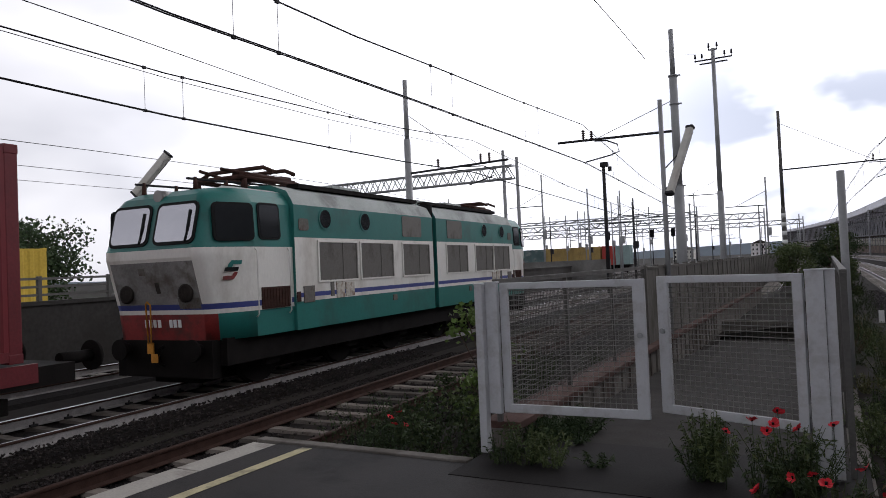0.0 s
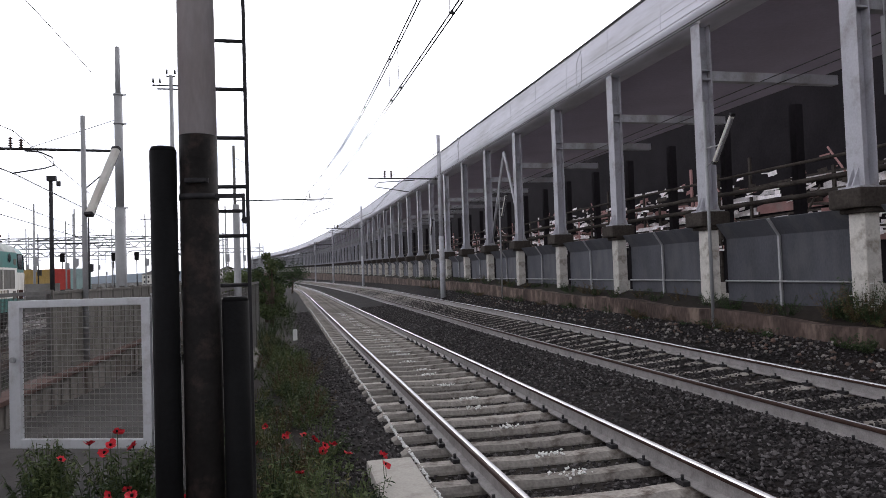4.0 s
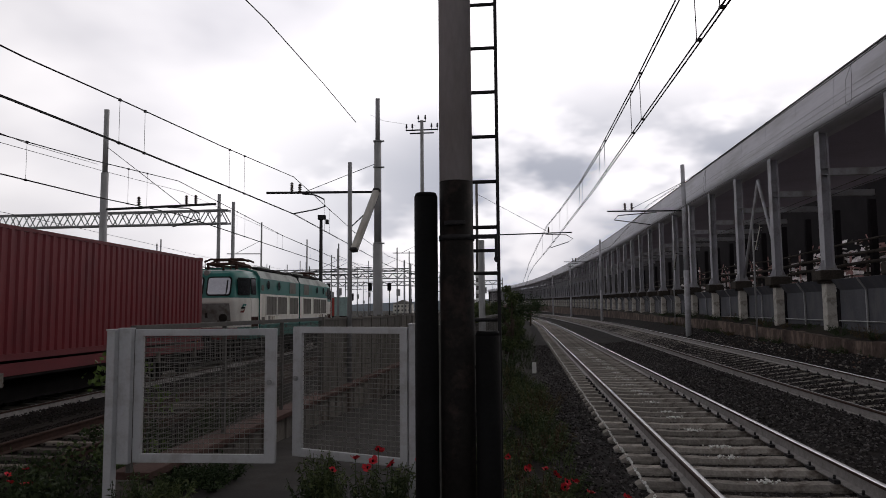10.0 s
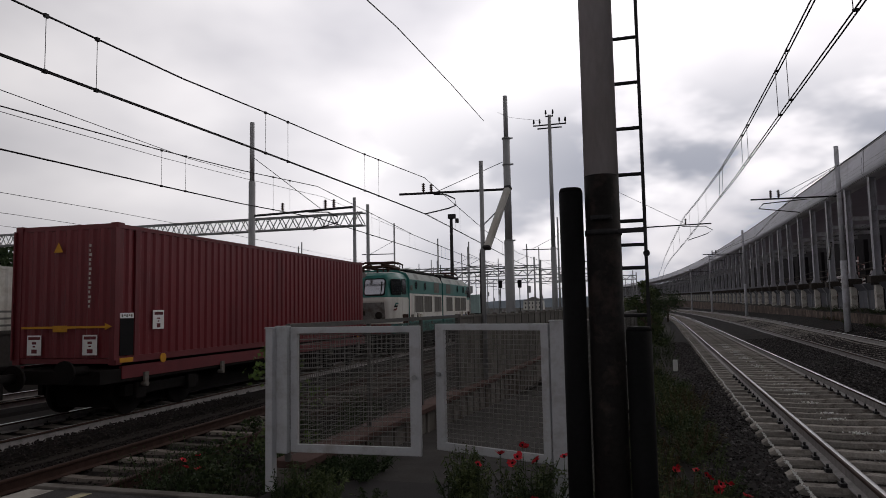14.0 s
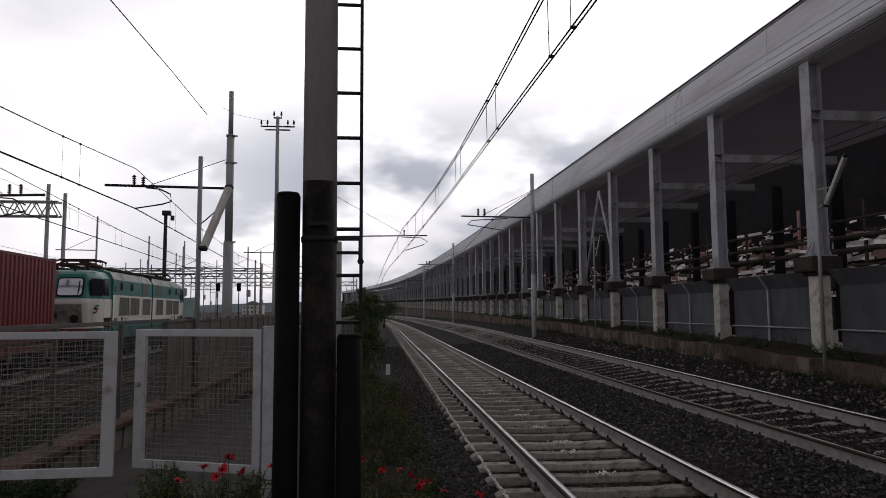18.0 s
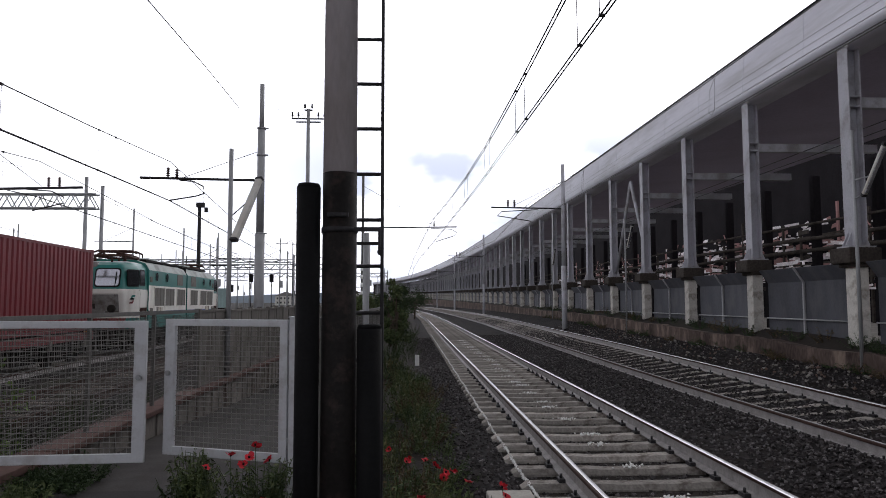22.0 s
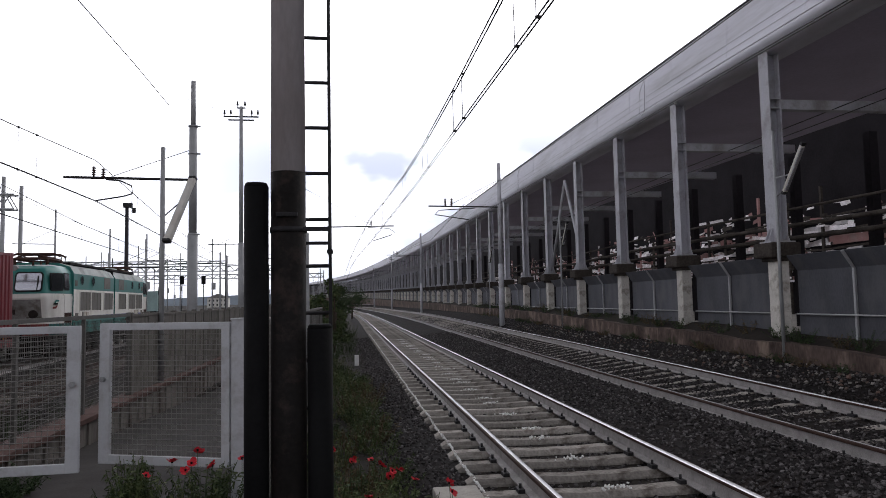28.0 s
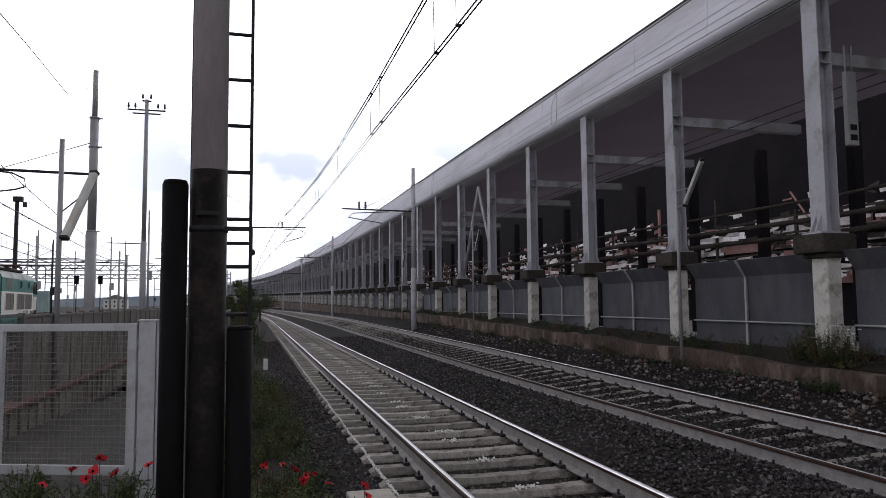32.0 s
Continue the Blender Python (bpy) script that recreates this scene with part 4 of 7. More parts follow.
beam_mesh = link_mesh("cross_beam", bm, "column")
for k in range(-4, COLS):
    y = COL0 + STEP * k
    x = SX + bend(y)
    share("column", col_mesh, shed, pose(x, y, 2.57 + far_rise(y)))
    share("corbel", corbel_mesh, shed, pose(x, y, 2.555 + far_rise(y)))
    share("pillar", pillar_mesh, shed, pose(x, y, 0.28 + far_rise(y)))
    if k < 56:
        share("cross_beam", beam_mesh, shed, pose(x, y, 5.36 + far_rise(y)))
ys_shed = np.arange(-8, 402, 4.0)
bm = bmesh.new()
sweep(bm, [(-0.32, 6.64), (-0.22, 6.6), (-0.16, 7.58), (-0.26, 7.62)], [(SX + bend(y), y, eave_rise(y)) for y in ys_shed])
part("fascia", fixed(bm), "fascia", shed, "pale grey sheet fascia")
bm = bmesh.new()
sweep(bm, [(0.42, 6.405), (1.0, 6.42), (6.7, 6.73), (6.7, 7.7), (-0.2, 7.56), (-0.15, 6.62)], [(SX + bend(y), y, eave_rise(y)) for y in ys_shed])
part("roof", fixed(bm), "soffit", shed, "dark sheet roof")
bm = bmesh.new()
sweep(bm, [(-0.305, 6.64), (-0.295, 6.585), (-0.265, 6.53), (-0.215, 6.485), (-0.14, 6.445), (-0.04, 6.415), (0.1, 6.4), (0.43, 6.4), (0.43, 6.43), (-0.2, 6.64)], [(SX + bend(y), y, eave_rise(y)) for y in ys_shed])
part("eave_roll", fixed(bm), "fascia", shed, "rolled pale sheet under the eave", smooth=True)
bm = bmesh.new()
sweep(bm, [(-0.3, 7.6), (-0.16, 7.6), (-0.16, 7.625), (-0.3, 7.625)], [(SX + bend(y), y, eave_rise(y)) for y in ys_shed])
part("gutter", fixed(bm), "steel_dark", shed, "dark gutter strip along the fascia top")
# low stained wall, earth behind it and the floor inside
bm = bmesh.new()
sweep(bm, [(-0.62, -1.2), (-0.6, 0.0), (-0.38, 0.0), (-0.38, -1.2)], [(SX + bend(y), y, wall_top(y) + 0.075 * noise.noise((0.0, y * 0.45, 0.3)) + 0.05 * noise.noise((2.0, y * 1.9, 0.0))) for y in list(np.arange(-8, 60, 0.4)) + list(np.arange(60, 402, 4.0))])
tagged(part("low_wall", fixed(bm), "wall_stain"), "low stained concrete wall beside the track", "wall", kind="structure")
bm = bmesh.new()
sweep(bm, [(-0.38, -0.9), (-0.38, -0.02), (-0.1, 0.1), (0.12, 0.17), (0.5, 0.15), (1.2, -0.1), (1.2, -0.9)], [(SX + bend(y), y, wall_top(y) + 0.03 * math.sin(y * 0.9)) for y in np.arange(-8, 402, 1.0)])
tagged(part("earth_bank", fixed(bm), "ground"), "dark earth heaped behind the low shed wall", "earth bank", kind="structure")
bm = bmesh.new()
sweep(bm, [(-0.38, -0.5), (-0.38, 0.27), (40, 0.35), (40, -0.5)], [(SX + bend(y), y, 0) for y in ys_shed])
tagged(part("shed_floor", fixed(bm), "shed_floor"), "dirt floor under the shed roof, lightened to bounce light", "floor", kind="structure")
# fence panels between the pillars
fence = thing("shed_fence", pose(0, 0, 0), "dark sheet fence with pale posts between the shed pillars", "fence", kind="structure")
bm = bmesh.new()
B(bm, 0.0, 0.2, 0, 0.03, STEP - 0.42, 1.72)
fp = link_mesh("fence_panel", bm, "panel_dark")
bm = bmesh.new()
B(bm, -0.03, -0.025, 0, 0.01, 0.025, 1.68)
prism(bm, [(-0.03, 1.68), (0.01, 1.68), (-0.2, 2.0), (-0.24, 1.98)], -0.02, 0.02)
fpost = link_mesh("fence_post", fixed(bm), "galv")
bm = bmesh.new()
C(bm, (-0.03, 0.2, 0), (-0.03, STEP - 0.42, 0), 0.018, n=6)
frail = link_mesh("fence_rail", bm, "galv")
for k in range(-4, COLS - 1):
    y = COL0 + STEP * k
    a = math.degrees(math.atan2(bend(y) - bend(y + STEP), STEP))
    share("fence_panel", fp, fence, pose(SX + bend(y) + 0.1, y, 0.28 + far_rise(y), 0, 0, a))
    share("fence_post", fpost, fence, pose(SX + bend(y + 2) + 0.08, y + 2.0, 0.28 + far_rise(y)))
    share("fence_rail", frail, fence, pose(SX + bend(y) + 0.08, y, 1.15 + far_rise(y), 0, 0, a))
bm = bmesh.new()
prism(bm, [(0.0, 1.7), (0.02, 1.7), (-0.2, 2.0), (-0.22, 1.99)], 0.2, STEP - 0.42)
tip = link_mesh("tilted_panel", fixed(bm), "panel_dark")
for k in range(-4, COLS - 1):
    y = COL0 + STEP * k
    share("tilted_panel", tip, fence, pose(SX + bend(y) + 0.1, y, 0.28 + far_rise(y), 0, 0, math.degrees(math.atan2(bend(y) - bend(y + STEP), STEP))))
for z, dx, r in ((2.95, 0.55, 0.045), (3.35, 0.9, 0.03), (2.75, 1.1, 0.05)):
    bm = bmesh.new()
    tube(bm, [(SX + dx + bend(y), y, z + 0.06 * math.sin(y * 0.4)) for y in np.arange(-8, 232, 6)], r, n=8)
    tagged(part("pipe", bm, "corbel"), "dark pipe running along the shed columns", "pipe", "shed pipes")
# wall added across the far end to shut out slits of daylight
bm = bmesh.new()
B(bm, SX + bend(396) - 0.2, 396, 0, SX + bend(396) + 20, 396.3, 12.4)
part("end_wall", bm, "corbel", shed)
# derelict building under the roof
der = thing("derelict_building", pose(0, 0, 0), "derelict red and white panelled building under the shed roof", "building")
# backing wall coloured near-black to give the shed its shaded depth
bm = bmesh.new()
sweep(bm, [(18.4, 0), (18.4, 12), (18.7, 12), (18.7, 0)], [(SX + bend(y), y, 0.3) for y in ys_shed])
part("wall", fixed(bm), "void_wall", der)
rows_z = (2.2, 2.8, 3.4, 4.1, 4.8, 5.5, 6.2)
for z0, z1 in zip(rows_z, rows_z[1:]):
    y = 2.0
    while y < 124:
        L = random.choice((0.5, 0.9, 1.4, 2.4, 3.8)) * random.uniform(0.7, 1.3)
        kind = random.random()
        if kind < 0.86:
            # a torn sheet: its upper edge is broken
            n = max(2, int(L / 0.45))
            h = (z1 - z0) * random.uniform(0.6, 1.0)
            d = random.uniform(0.03, 0.1)
            tops = [h * random.uniform(0.55, 1.0) for _ in range(n + 1)]
            bm = bmesh.new()
            prism(bm, [(0, random.uniform(0, 0.12)), (L, random.uniform(0, 0.12))] + [(L * (n - q) / n, tops[q]) for q in range(n + 1)], -0.05, d)
            part("panel", fixed(bm), "pale_panel" if kind < 0.4 else "brick_red" if kind < 0.76 else "corbel", der, "", pose(SX + 18.3 + bend(y), y, z0 + random.uniform(0, 0.1), random.uniform(-3, 3), 0, 90))
        y += L + random.uniform(0.02, 0.3)
# small torn strips and leftovers that hang in front of the panels
for mt, count in (("pale_panel", 620), ("brick_red", 260), ("corbel", 260)):
    bm = bmesh.new()
    for _ in range(count):
        y, z = 3 + 110 * random.random() ** 1.4, random.uniform(2.2, 5.6) if random.random() < 0.8 else random.uniform(5.2, 6.8)
        w, h = random.uniform(0.15, 1.5), random.uniform(0.05, 0.3)
        B(bm, -0.01, -w / 2, -h / 2, 0.01, w / 2, h / 2, pose(SX + random.uniform(17.2, 18.1) + bend(y), y, z, random.gauss(0, 5), random.uniform(-20, 20), random.uniform(-15, 15)))
    part("torn_strip", bm, mt, der)["kind"] = "stuff"
for k in range(22):
    y = 5 + k * 4.6
    bm = bmesh.new()
    tube(bm, [(0, 0, 0), (0, 2.0 if k % 2 else -2.0, 2.6)], 0.05, n=6)
    part("brace", bm, "brick_red" if k % 3 else "corbel", der, "", pose(SX + 17.55 + bend(y), y, 2.6 + 0.9 * (k % 3)))
for k in range(34):
    y = 4 + k * 3.1
    bm = bmesh.new()
    B(bm, -0.06, -0.08, 0, 0.06, 0.08, random.uniform(5.5, 7.5))
    part("post", bm, "corbel" if k % 3 else "brick_red", der, "", pose(SX + 17.6 + bend(y), y + random.uniform(0, 2), 0.3))
for z in (2.95, 3.97, 4.9, 5.75):
    bm = bmesh.new()
    sweep(bm, [(17.5, z - 0.05), (17.62, z - 0.05), (17.62, z + 0.05), (17.5, z + 0.05)], [(SX + bend(y), y, 0.06 * math.sin(y)) for y in ys_shed])
    part("rail", fixed(bm), "corbel", der)
# stanchions take the same shade colour and sink into the dark
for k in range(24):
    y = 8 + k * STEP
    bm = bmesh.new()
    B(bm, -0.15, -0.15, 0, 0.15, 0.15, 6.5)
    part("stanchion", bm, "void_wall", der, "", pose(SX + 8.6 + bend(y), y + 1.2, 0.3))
# fittings that hang under the roof beside the columns
for y, dx in ((9.2, 0.4),):
    hb = thing("hanging_box", pose(SX + dx + bend(y), y, 5.42), "pale box hanging on two rods under the shed roof", "switch box", "hanging boxes")
    for s in (-0.07, 0.07):
        bm = bmesh.new()
        C(bm, (s, 0, 0.12), (s, 0, -0.4), 0.014)
        part("rod", bm, "galv", hb)
    bm = bmesh.new()
    B(bm, -0.1, -0.04, -1.48, 0.1, 0.04, -0.3, bevel=0.01)
    part("box", bm, "galv", hb)
    for z in (-1.4, -1.24):
        bm = bmesh.new()
        B(bm, -0.06, -0.05, z, 0.06, 0.0, z + 0.09)
        part("socket", bm, "black_rubber", hb)
# lamp heads at the tops of some columns, and slack cables on the fascia
for k in (1, 2, 6, 10):
    y = COL0 + STEP * k
    bm = bmesh.new()
    C(bm, (0, 0, 0), (0.02, 0.0, -0.1), 0.025, 0.035, n=12)
    tagged(part("eave_lamp", bm, "white", None, "", pose(SX - 0.16 + bend(y), y - 0.2, 6.5 + eave_rise(y))), "small white lamp head at the eave", "lamp", "eave lamps")
for y0, w in ((18.6, 0.35), (33.0, 0.3)):
    g = eave_rise(y0)
    bm = bmesh.new()
    tube(bm, [(SX - 0.29, y0 + w * 0.3, 7.5 + g), (SX - 0.33, y0 + w, 7.2 + g), (SX - 0.36, y0 + w, 6.6 + g), (SX - 0.36, y0 + w * 0.5, 6.5 + g), (SX - 0.36, y0, 6.6 + g), (SX - 0.33, y0, 7.2 + g), (SX - 0.29, y0 + w * 0.3, 7.5 + g)], 0.0045, n=6)
    tagged(part("cable_loop", bm, "black_rubber"), "slack dark cable hanging on the fascia", "cable", "slack cables")
for z in (6.8, 6.97):
    bm = bmesh.new()
    tube(bm, [(SX - 0.33 + (z - 6.64) * 0.06 + bend(y), y, z + eave_rise(y) + 0.015 * math.sin(y)) for y in np.arange(-8, 90, 4)], 0.004, n=5)
    tagged(part("fascia_cable", bm, "galv"), "thin dark cable along the shed fascia", "cable", "fascia cables")
# sheet joints of the fascia
for k in range(40):
    y = 1.0 + k * 2.68
    bm = bmesh.new()
    prism(bm, [(-0.327, 6.64), (-0.31, 6.64), (-0.252, 7.62), (-0.266, 7.62)], -0.008, 0.008)
    part("joint_strip", fixed(bm), "fascia", shed, "", pose(SX + bend(y), y, eave_rise(y)))


# ------------------------------------------------------------------ train
def P_train(y, axis=TRAIN_AXIS):
    """A place on the train's track, looking along it."""
    return pose(left_x(axis, y), y, YARD_Z, 0, 0, HEAD)


BODY_W = 1.5


loco = thing("locomotive", P_train(17.0), "green and white articulated electric locomotive with worn paint", "locomotive")
CAB_W = 1.44


def body_shell(y0, y1):
    """One welded half body: green sill, white middle, green top band, pale curved roof."""
    bm = bmesh.new()
    prof = [(-1.5, 0.95), (-1.5, 1.5), (-1.5, 1.55), (-1.5, 2.77), (-1.5, 3.42), (-1.46, 3.5), (-1.34, 3.7), (-0.95, 3.84), (0, 3.89)]
    prof = prof + [(-x, z) for x, z in prof[-2::-1]]
    kinds = [0, 1, 1, 0, 2, 2, 2, 2]
    kinds = kinds + kinds[::-1]
    rings = [[bm.verts.new((x, y, z)) for x, z in prof] for y in (y0, y1)]
    for k in range(len(prof) - 1):
        bm.faces.new((rings[0][k], rings[0][k + 1], rings[1][k + 1], rings[1][k])).material_index = kinds[k]
    bm.faces.new((rings[0][-1], rings[0][0], rings[1][0], rings[1][-1]))
    for r in rings:
        bm.faces.new(r)
    return fixed(bm)


def cab_shell(s):
    """A welded cab that narrows to its front: the nose leans out to the waist and the screens lean back above it."""
    bm = bmesh.new()
    # height, y of the front, half width at the front, half width behind
    levels = [(0.95, 8.16, 1.12, 1.44), (1.42, 8.21, 1.14, 1.44), (1.5, 8.22, 1.14, 1.44), (1.6, 8.25, 1.14, 1.44), (2.36, 8.45, 1.14, 1.44), (2.42, 8.47, 1.14, 1.44), (2.58, 8.47, 1.14, 1.44),
              (2.62, 8.44, 1.14, 1.44), (3.4, 8.24, 1.06, 1.4), (3.54, 8.14, 1.0, 1.32), (3.66, 7.9, 0.9, 1.2), (3.72, 7.5, 0.8, 1.0)]
    rings = []
    for z, f, hw, hb in levels:
        half = [(hb, 6.25), (hb, 7.35), (hb - 0.05, 7.62), (hw + 0.06, f - 0.13), (hw - 0.02, f - 0.04), (hw - 0.14, f)]
        pts = half + [(-x, y) for x, y in half[::-1]]
        rings.append([bm.verts.new((x, s * y, z)) for x, y in pts])
    n = len(rings[0])
    for i, (lo, hi) in enumerate(zip(rings, rings[1:])):
        for k in range(n):
            f = bm.faces.new((lo[k], lo[(k + 1) % n], hi[(k + 1) % n], hi[k]))
            front = 3 <= k <= 7
            f.material_index = (3 if front else 0, 1, 3 if False else 5, 4 if k == 5 else 1, 1, 1, 0, 0, 0, 0, 2)[i]
            f.smooth = k in (1, 2, 3, 4, 6, 7, 8, 9)
    bm.faces.new(rings[0])
    bm.faces.new(rings[-1])
    return fixed(bm)


def rounded_plate(w, h, r, d=0.012):
    """An upright plate with round corners, facing along y."""
    bm = bmesh.new()
    pts = []
    for cx, cz, a0 in ((w / 2 - r, h / 2 - r, 0), (-w / 2 + r, h / 2 - r, 90), (-w / 2 + r, -h / 2 + r, 180), (w / 2 - r, -h / 2 + r, 270)):
        for q in range(5):
            a = radians(a0 + 22.5 * q)
            pts.append((cx + r * math.cos(a), cz + r * math.sin(a)))
    prism(bm, pts, -d, d, 0)
    return fixed(bm)


RAKE = math.atan2(0.2, 0.78)
SIDE_TAPER = math.atan2(0.3, 0.95)
# local y runs along the track; the joint of the two halves is at y = 0, the cab seen first at y = -8.45
for s, nm in ((-1, "front_body"), (1, "rear_body")):
    y0, y1 = (-6.25, -0.12) if s < 0 else (0.12, 6.25)
    body = part(nm, body_shell(y0, y1), ["loco_green", "loco_white", "loco_roof"], loco)
    cab = part("cab", cab_shell(s), ["loco_green", "loco_white", "loco_roof", "loco_red", "loco_grey", "loco_blue"], loco)
    for sx in (-0.55, 0.55):
        at = Matrix.Translation((sx, s * 8.345, 3.03)) @ Matrix.Rotation(RAKE * s, 4, "X")
        fr = part("windscreen_frame", rounded_plate(0.98, 0.78, 0.13, 0.014), "black_rubber", cab, "dark rubber windscreen surround", at)
        part("windscreen", rounded_plate(0.88, 0.67, 0.1, 0.02), "glass_pale", fr, "pale reflecting windscreen")
        bm = bmesh.new()
        C(bm, (0.3, s * 0.035, -0.36), (0.34, s * 0.035, -0.02), 0.012, n=6)
        B(bm, 0.3, s * 0.03 - 0.008, -0.16, 0.345, s * 0.03 + 0.008, 0.22)
        part("wiper", bm, "black_rubber", fr)
    for sx in (-0.72, 0.72):
        bm = bmesh.new()
        sweep_ring = [(0.0, 0.13), (0.03, 0.165), (0.07, 0.165), (0.08, 0.13), (0.05, 0.1)]
        for (a, ra), (b, rb) in zip(sweep_ring, sweep_ring[1:]):
            C(bm, (0, s * a, 0), (0, s * b, 0), ra, rb, n=20)
        hl = part("headlight", bm, "headlight_case", cab, "dark round headlight housing", pose(sx, s * 8.29, 1.8))
        bm = bmesh.new()
        C(bm, (-0.07, s * 0.05, 0), (-0.07, s * 0.065, 0), 0.05, n=14)
        C(bm, (0.08, s * 0.05, 0), (0.08, s * 0.065, 0), 0.05, n=14)
        part("lens", bm, "headlight_lens", hl)
    # bare grey patches and grime on the nose
    for px, pz, pw, ph, mm in ((0.05, 1.9, 0.1, 0.2, "headlight_case"), (-0.25, 2.2, 0.16, 0.14, "loco_patch"), (0.72, 1.62, 0.5, 0.2, "loco_patch")):
        bm = bmesh.new()
        B(bm, -pw / 2, -0.006, -ph / 2, pw / 2, 0.006, ph / 2, bevel=0.005)
        part("nose_hatch", bm, mm, cab, "", Matrix.Translation((px, s * (8.25 + (pz - 1.6) * 0.263), pz)) @ Matrix.Rotation(-s * math.atan2(0.2, 0.76), 4, "X"))
    for side in (-1, 1):
        for y_, z_, w_, h_ in ((7.78, 3.03, 0.78, 0.62), (6.92, 3.06, 0.56, 0.62)):
            taper = SIDE_TAPER if y_ > 7.5 else 0.0
            x_ = CAB_W - (0.1 if taper else 0.022)
            at = Matrix.Translation((side * x_, s * y_, z_)) @ Matrix.Rotation(-side * 0.05, 4, "Y") @ Matrix.Rotation(math.pi / 2 + side * s * taper * 0.75, 4, "Z")
            fr = part("cab_window", rounded_plate(w_ + 0.07, h_ + 0.07, 0.1, 0.02), "black_rubber", cab, "dark side window in a rubber surround", at)
            part("pane", rounded_plate(w_ - 0.02, h_ - 0.02, 0.07, 0.026), "glass_dark", fr)
        # intake grilles, each a dull panel of fine slats in a white frame
        for y_, w_ in (((1.15, 1.42), (3.13, 1.42), (4.76, 1.4)) if s < 0 else ((1.45, 1.42), (3.55, 1.4), (5.12, 1.4))):
            bm = bmesh.new()
            B(bm, -0.01, -w_ / 2, 1.89, 0.008, w_ / 2, 2.68)
            g = part("intake_grille", bm, "grille", body, "dirty grey intake grille", pose(side * 1.5, s * y_, 0, 0, 0, 0 if side > 0 else 180))
            bm = bmesh.new()
            for k in range(19):
                z = 1.915 + k * 0.04
                B(bm, 0.008, -w_ / 2 + 0.03, z, 0.016, w_ / 2 - 0.03, z + 0.022)
            part("slats", bm, "grille", g)
            for a, b, c, d in ((-w_ / 2 - 0.05, w_ / 2 + 0.05, 1.85, 1.89), (-w_ / 2 - 0.05, w_ / 2 + 0.05, 2.68, 2.72), (-w_ / 2 - 0.05, -w_ / 2, 1.89, 2.68), (w_ / 2, w_ / 2 + 0.05, 1.89, 2.68), (0.16, 0.19, 1.89, 2.68)):
                bm = bmesh.new()
                B(bm, 0.0, a, c, 0.028, b, d, bevel=0.005)
                part("grille_frame", bm, "loco_white" if a < 0.1 else "grille", g)
        for y_ in (3.62, 5.2):
            bm = bmesh.new()
            C(bm, (-0.01, 0, 0), (0.018, 0, 0), 0.23, n=24)
            ph = part("porthole", bm, "loco_green", body, "round dark porthole", pose(side * 1.5, s * y_, 3.17, 0, 0, 0 if side > 0 else 180))
            bm = bmesh.new()
            C(bm, (0, 0, 0), (0.024, 0, 0), 0.19, n=24)
            part("pane", bm, "glass_dark", ph)
        for y_, w_, h_, mm in ((1.33, 1.04, 0.52, "grille"), (5.95, 0.32, 0.24, "loco_patch")):
            at = Matrix.Translation((side * 1.5, s * y_, 3.13 if w_ > 0.5 else 3.03)) @ Matrix.Rotation(math.pi / 2, 4, "Z")
            part("hatch", rounded_plate(w_, h_, 0.06, 0.014), mm, body, "dull rounded hatch", at)
        # blue stripe on the body
        bm = bmesh.new()
        B(bm, -0.002, y0 + 0.02, 1.58, 0.004, y1 - 0.02, 1.67)
        part("stripe", bm, "loco_blue", body, "dark blue stripe", pose(side * BODY_W, 0, 0))
        # rusty vent with a wide frame and upright slats at the foot of the cab
        bm = bmesh.new()
        B(bm, -0.01, -0.42, 1.43, 0.03, 0.42, 1.83)
        vent = part("side_vent", bm, "rust_dark", cab, "rusty side vent", pose(side * CAB_W, s * 6.79, 0, 0, 0, 0 if side > 0 else 180))
        for k in range(9):
            bm = bmesh.new()
            B(bm, 0.03, -0.38 + k * 0.086, 1.46, 0.044, -0.34 + k * 0.086, 1.8)
            part("slat", bm, "rust_dark", vent)
        for y_, w_, z0, z1, mm in ((5.84, 0.36, 1.47, 1.8, "loco_patch"), (6.18, 0.12, 1.5, 1.7, "rust_dark"), (4.35, 0.34, 1.52, 1.82, "loco_pale"), (4.72, 0.3, 1.5, 1.86, "loco_pale"), (5.02, 0.12, 1.55, 1.88, "loco_patch"), (2.35, 0.2, 1.3, 1.44, "loco_patch")):
            bm = bmesh.new()
            B(bm, -0.01, -w_ / 2, z0, 0.02, w_ / 2, z1, bevel=0.008)
            part("step_box", bm, mm, body, "", pose(side * 1.5, s * y_, 0, 0, 0, 0 if side > 0 else 180))
        # the operator's mark as plain slanted shapes
        bm = bmesh.new()
        prism(bm, [(-0.1, 0.02), (-0.02, 0.02), (0.03, 0.1), (0.2, 0.1), (0.22, 0.17), (0.0, 0.17), (-0.07, 0.1)], -0.003, 0.003, 0)
        prism(bm, [(-0.16, -0.02), (0.12, -0.02), (0.15, 0.05), (-0.13, 0.05)], -0.004, 0.002, 2)
        prism(bm, [(-0.2, -0.17), (0.02, -0.17), (0.1, -0.08), (0.12, -0.04), (0.04, -0.04), (0.0, -0.1), (-0.18, -0.1)], -0.003, 0.003, 1)
        at = Matrix.Translation((side * (CAB_W - 0.085), s * 7.87, 2.17)) @ Matrix.Rotation(math.pi / 2 * side + side * s * SIDE_TAPER * 0.76, 4, "Z")
        part("emblem", fixed(bm), ["loco_green", "loco_red", "black_rubber"], cab, "slanted green, black and red emblem", at)
        # handrails beside the cab door
        for ya in (6.42, 7.36):
            bm = bmesh.new()
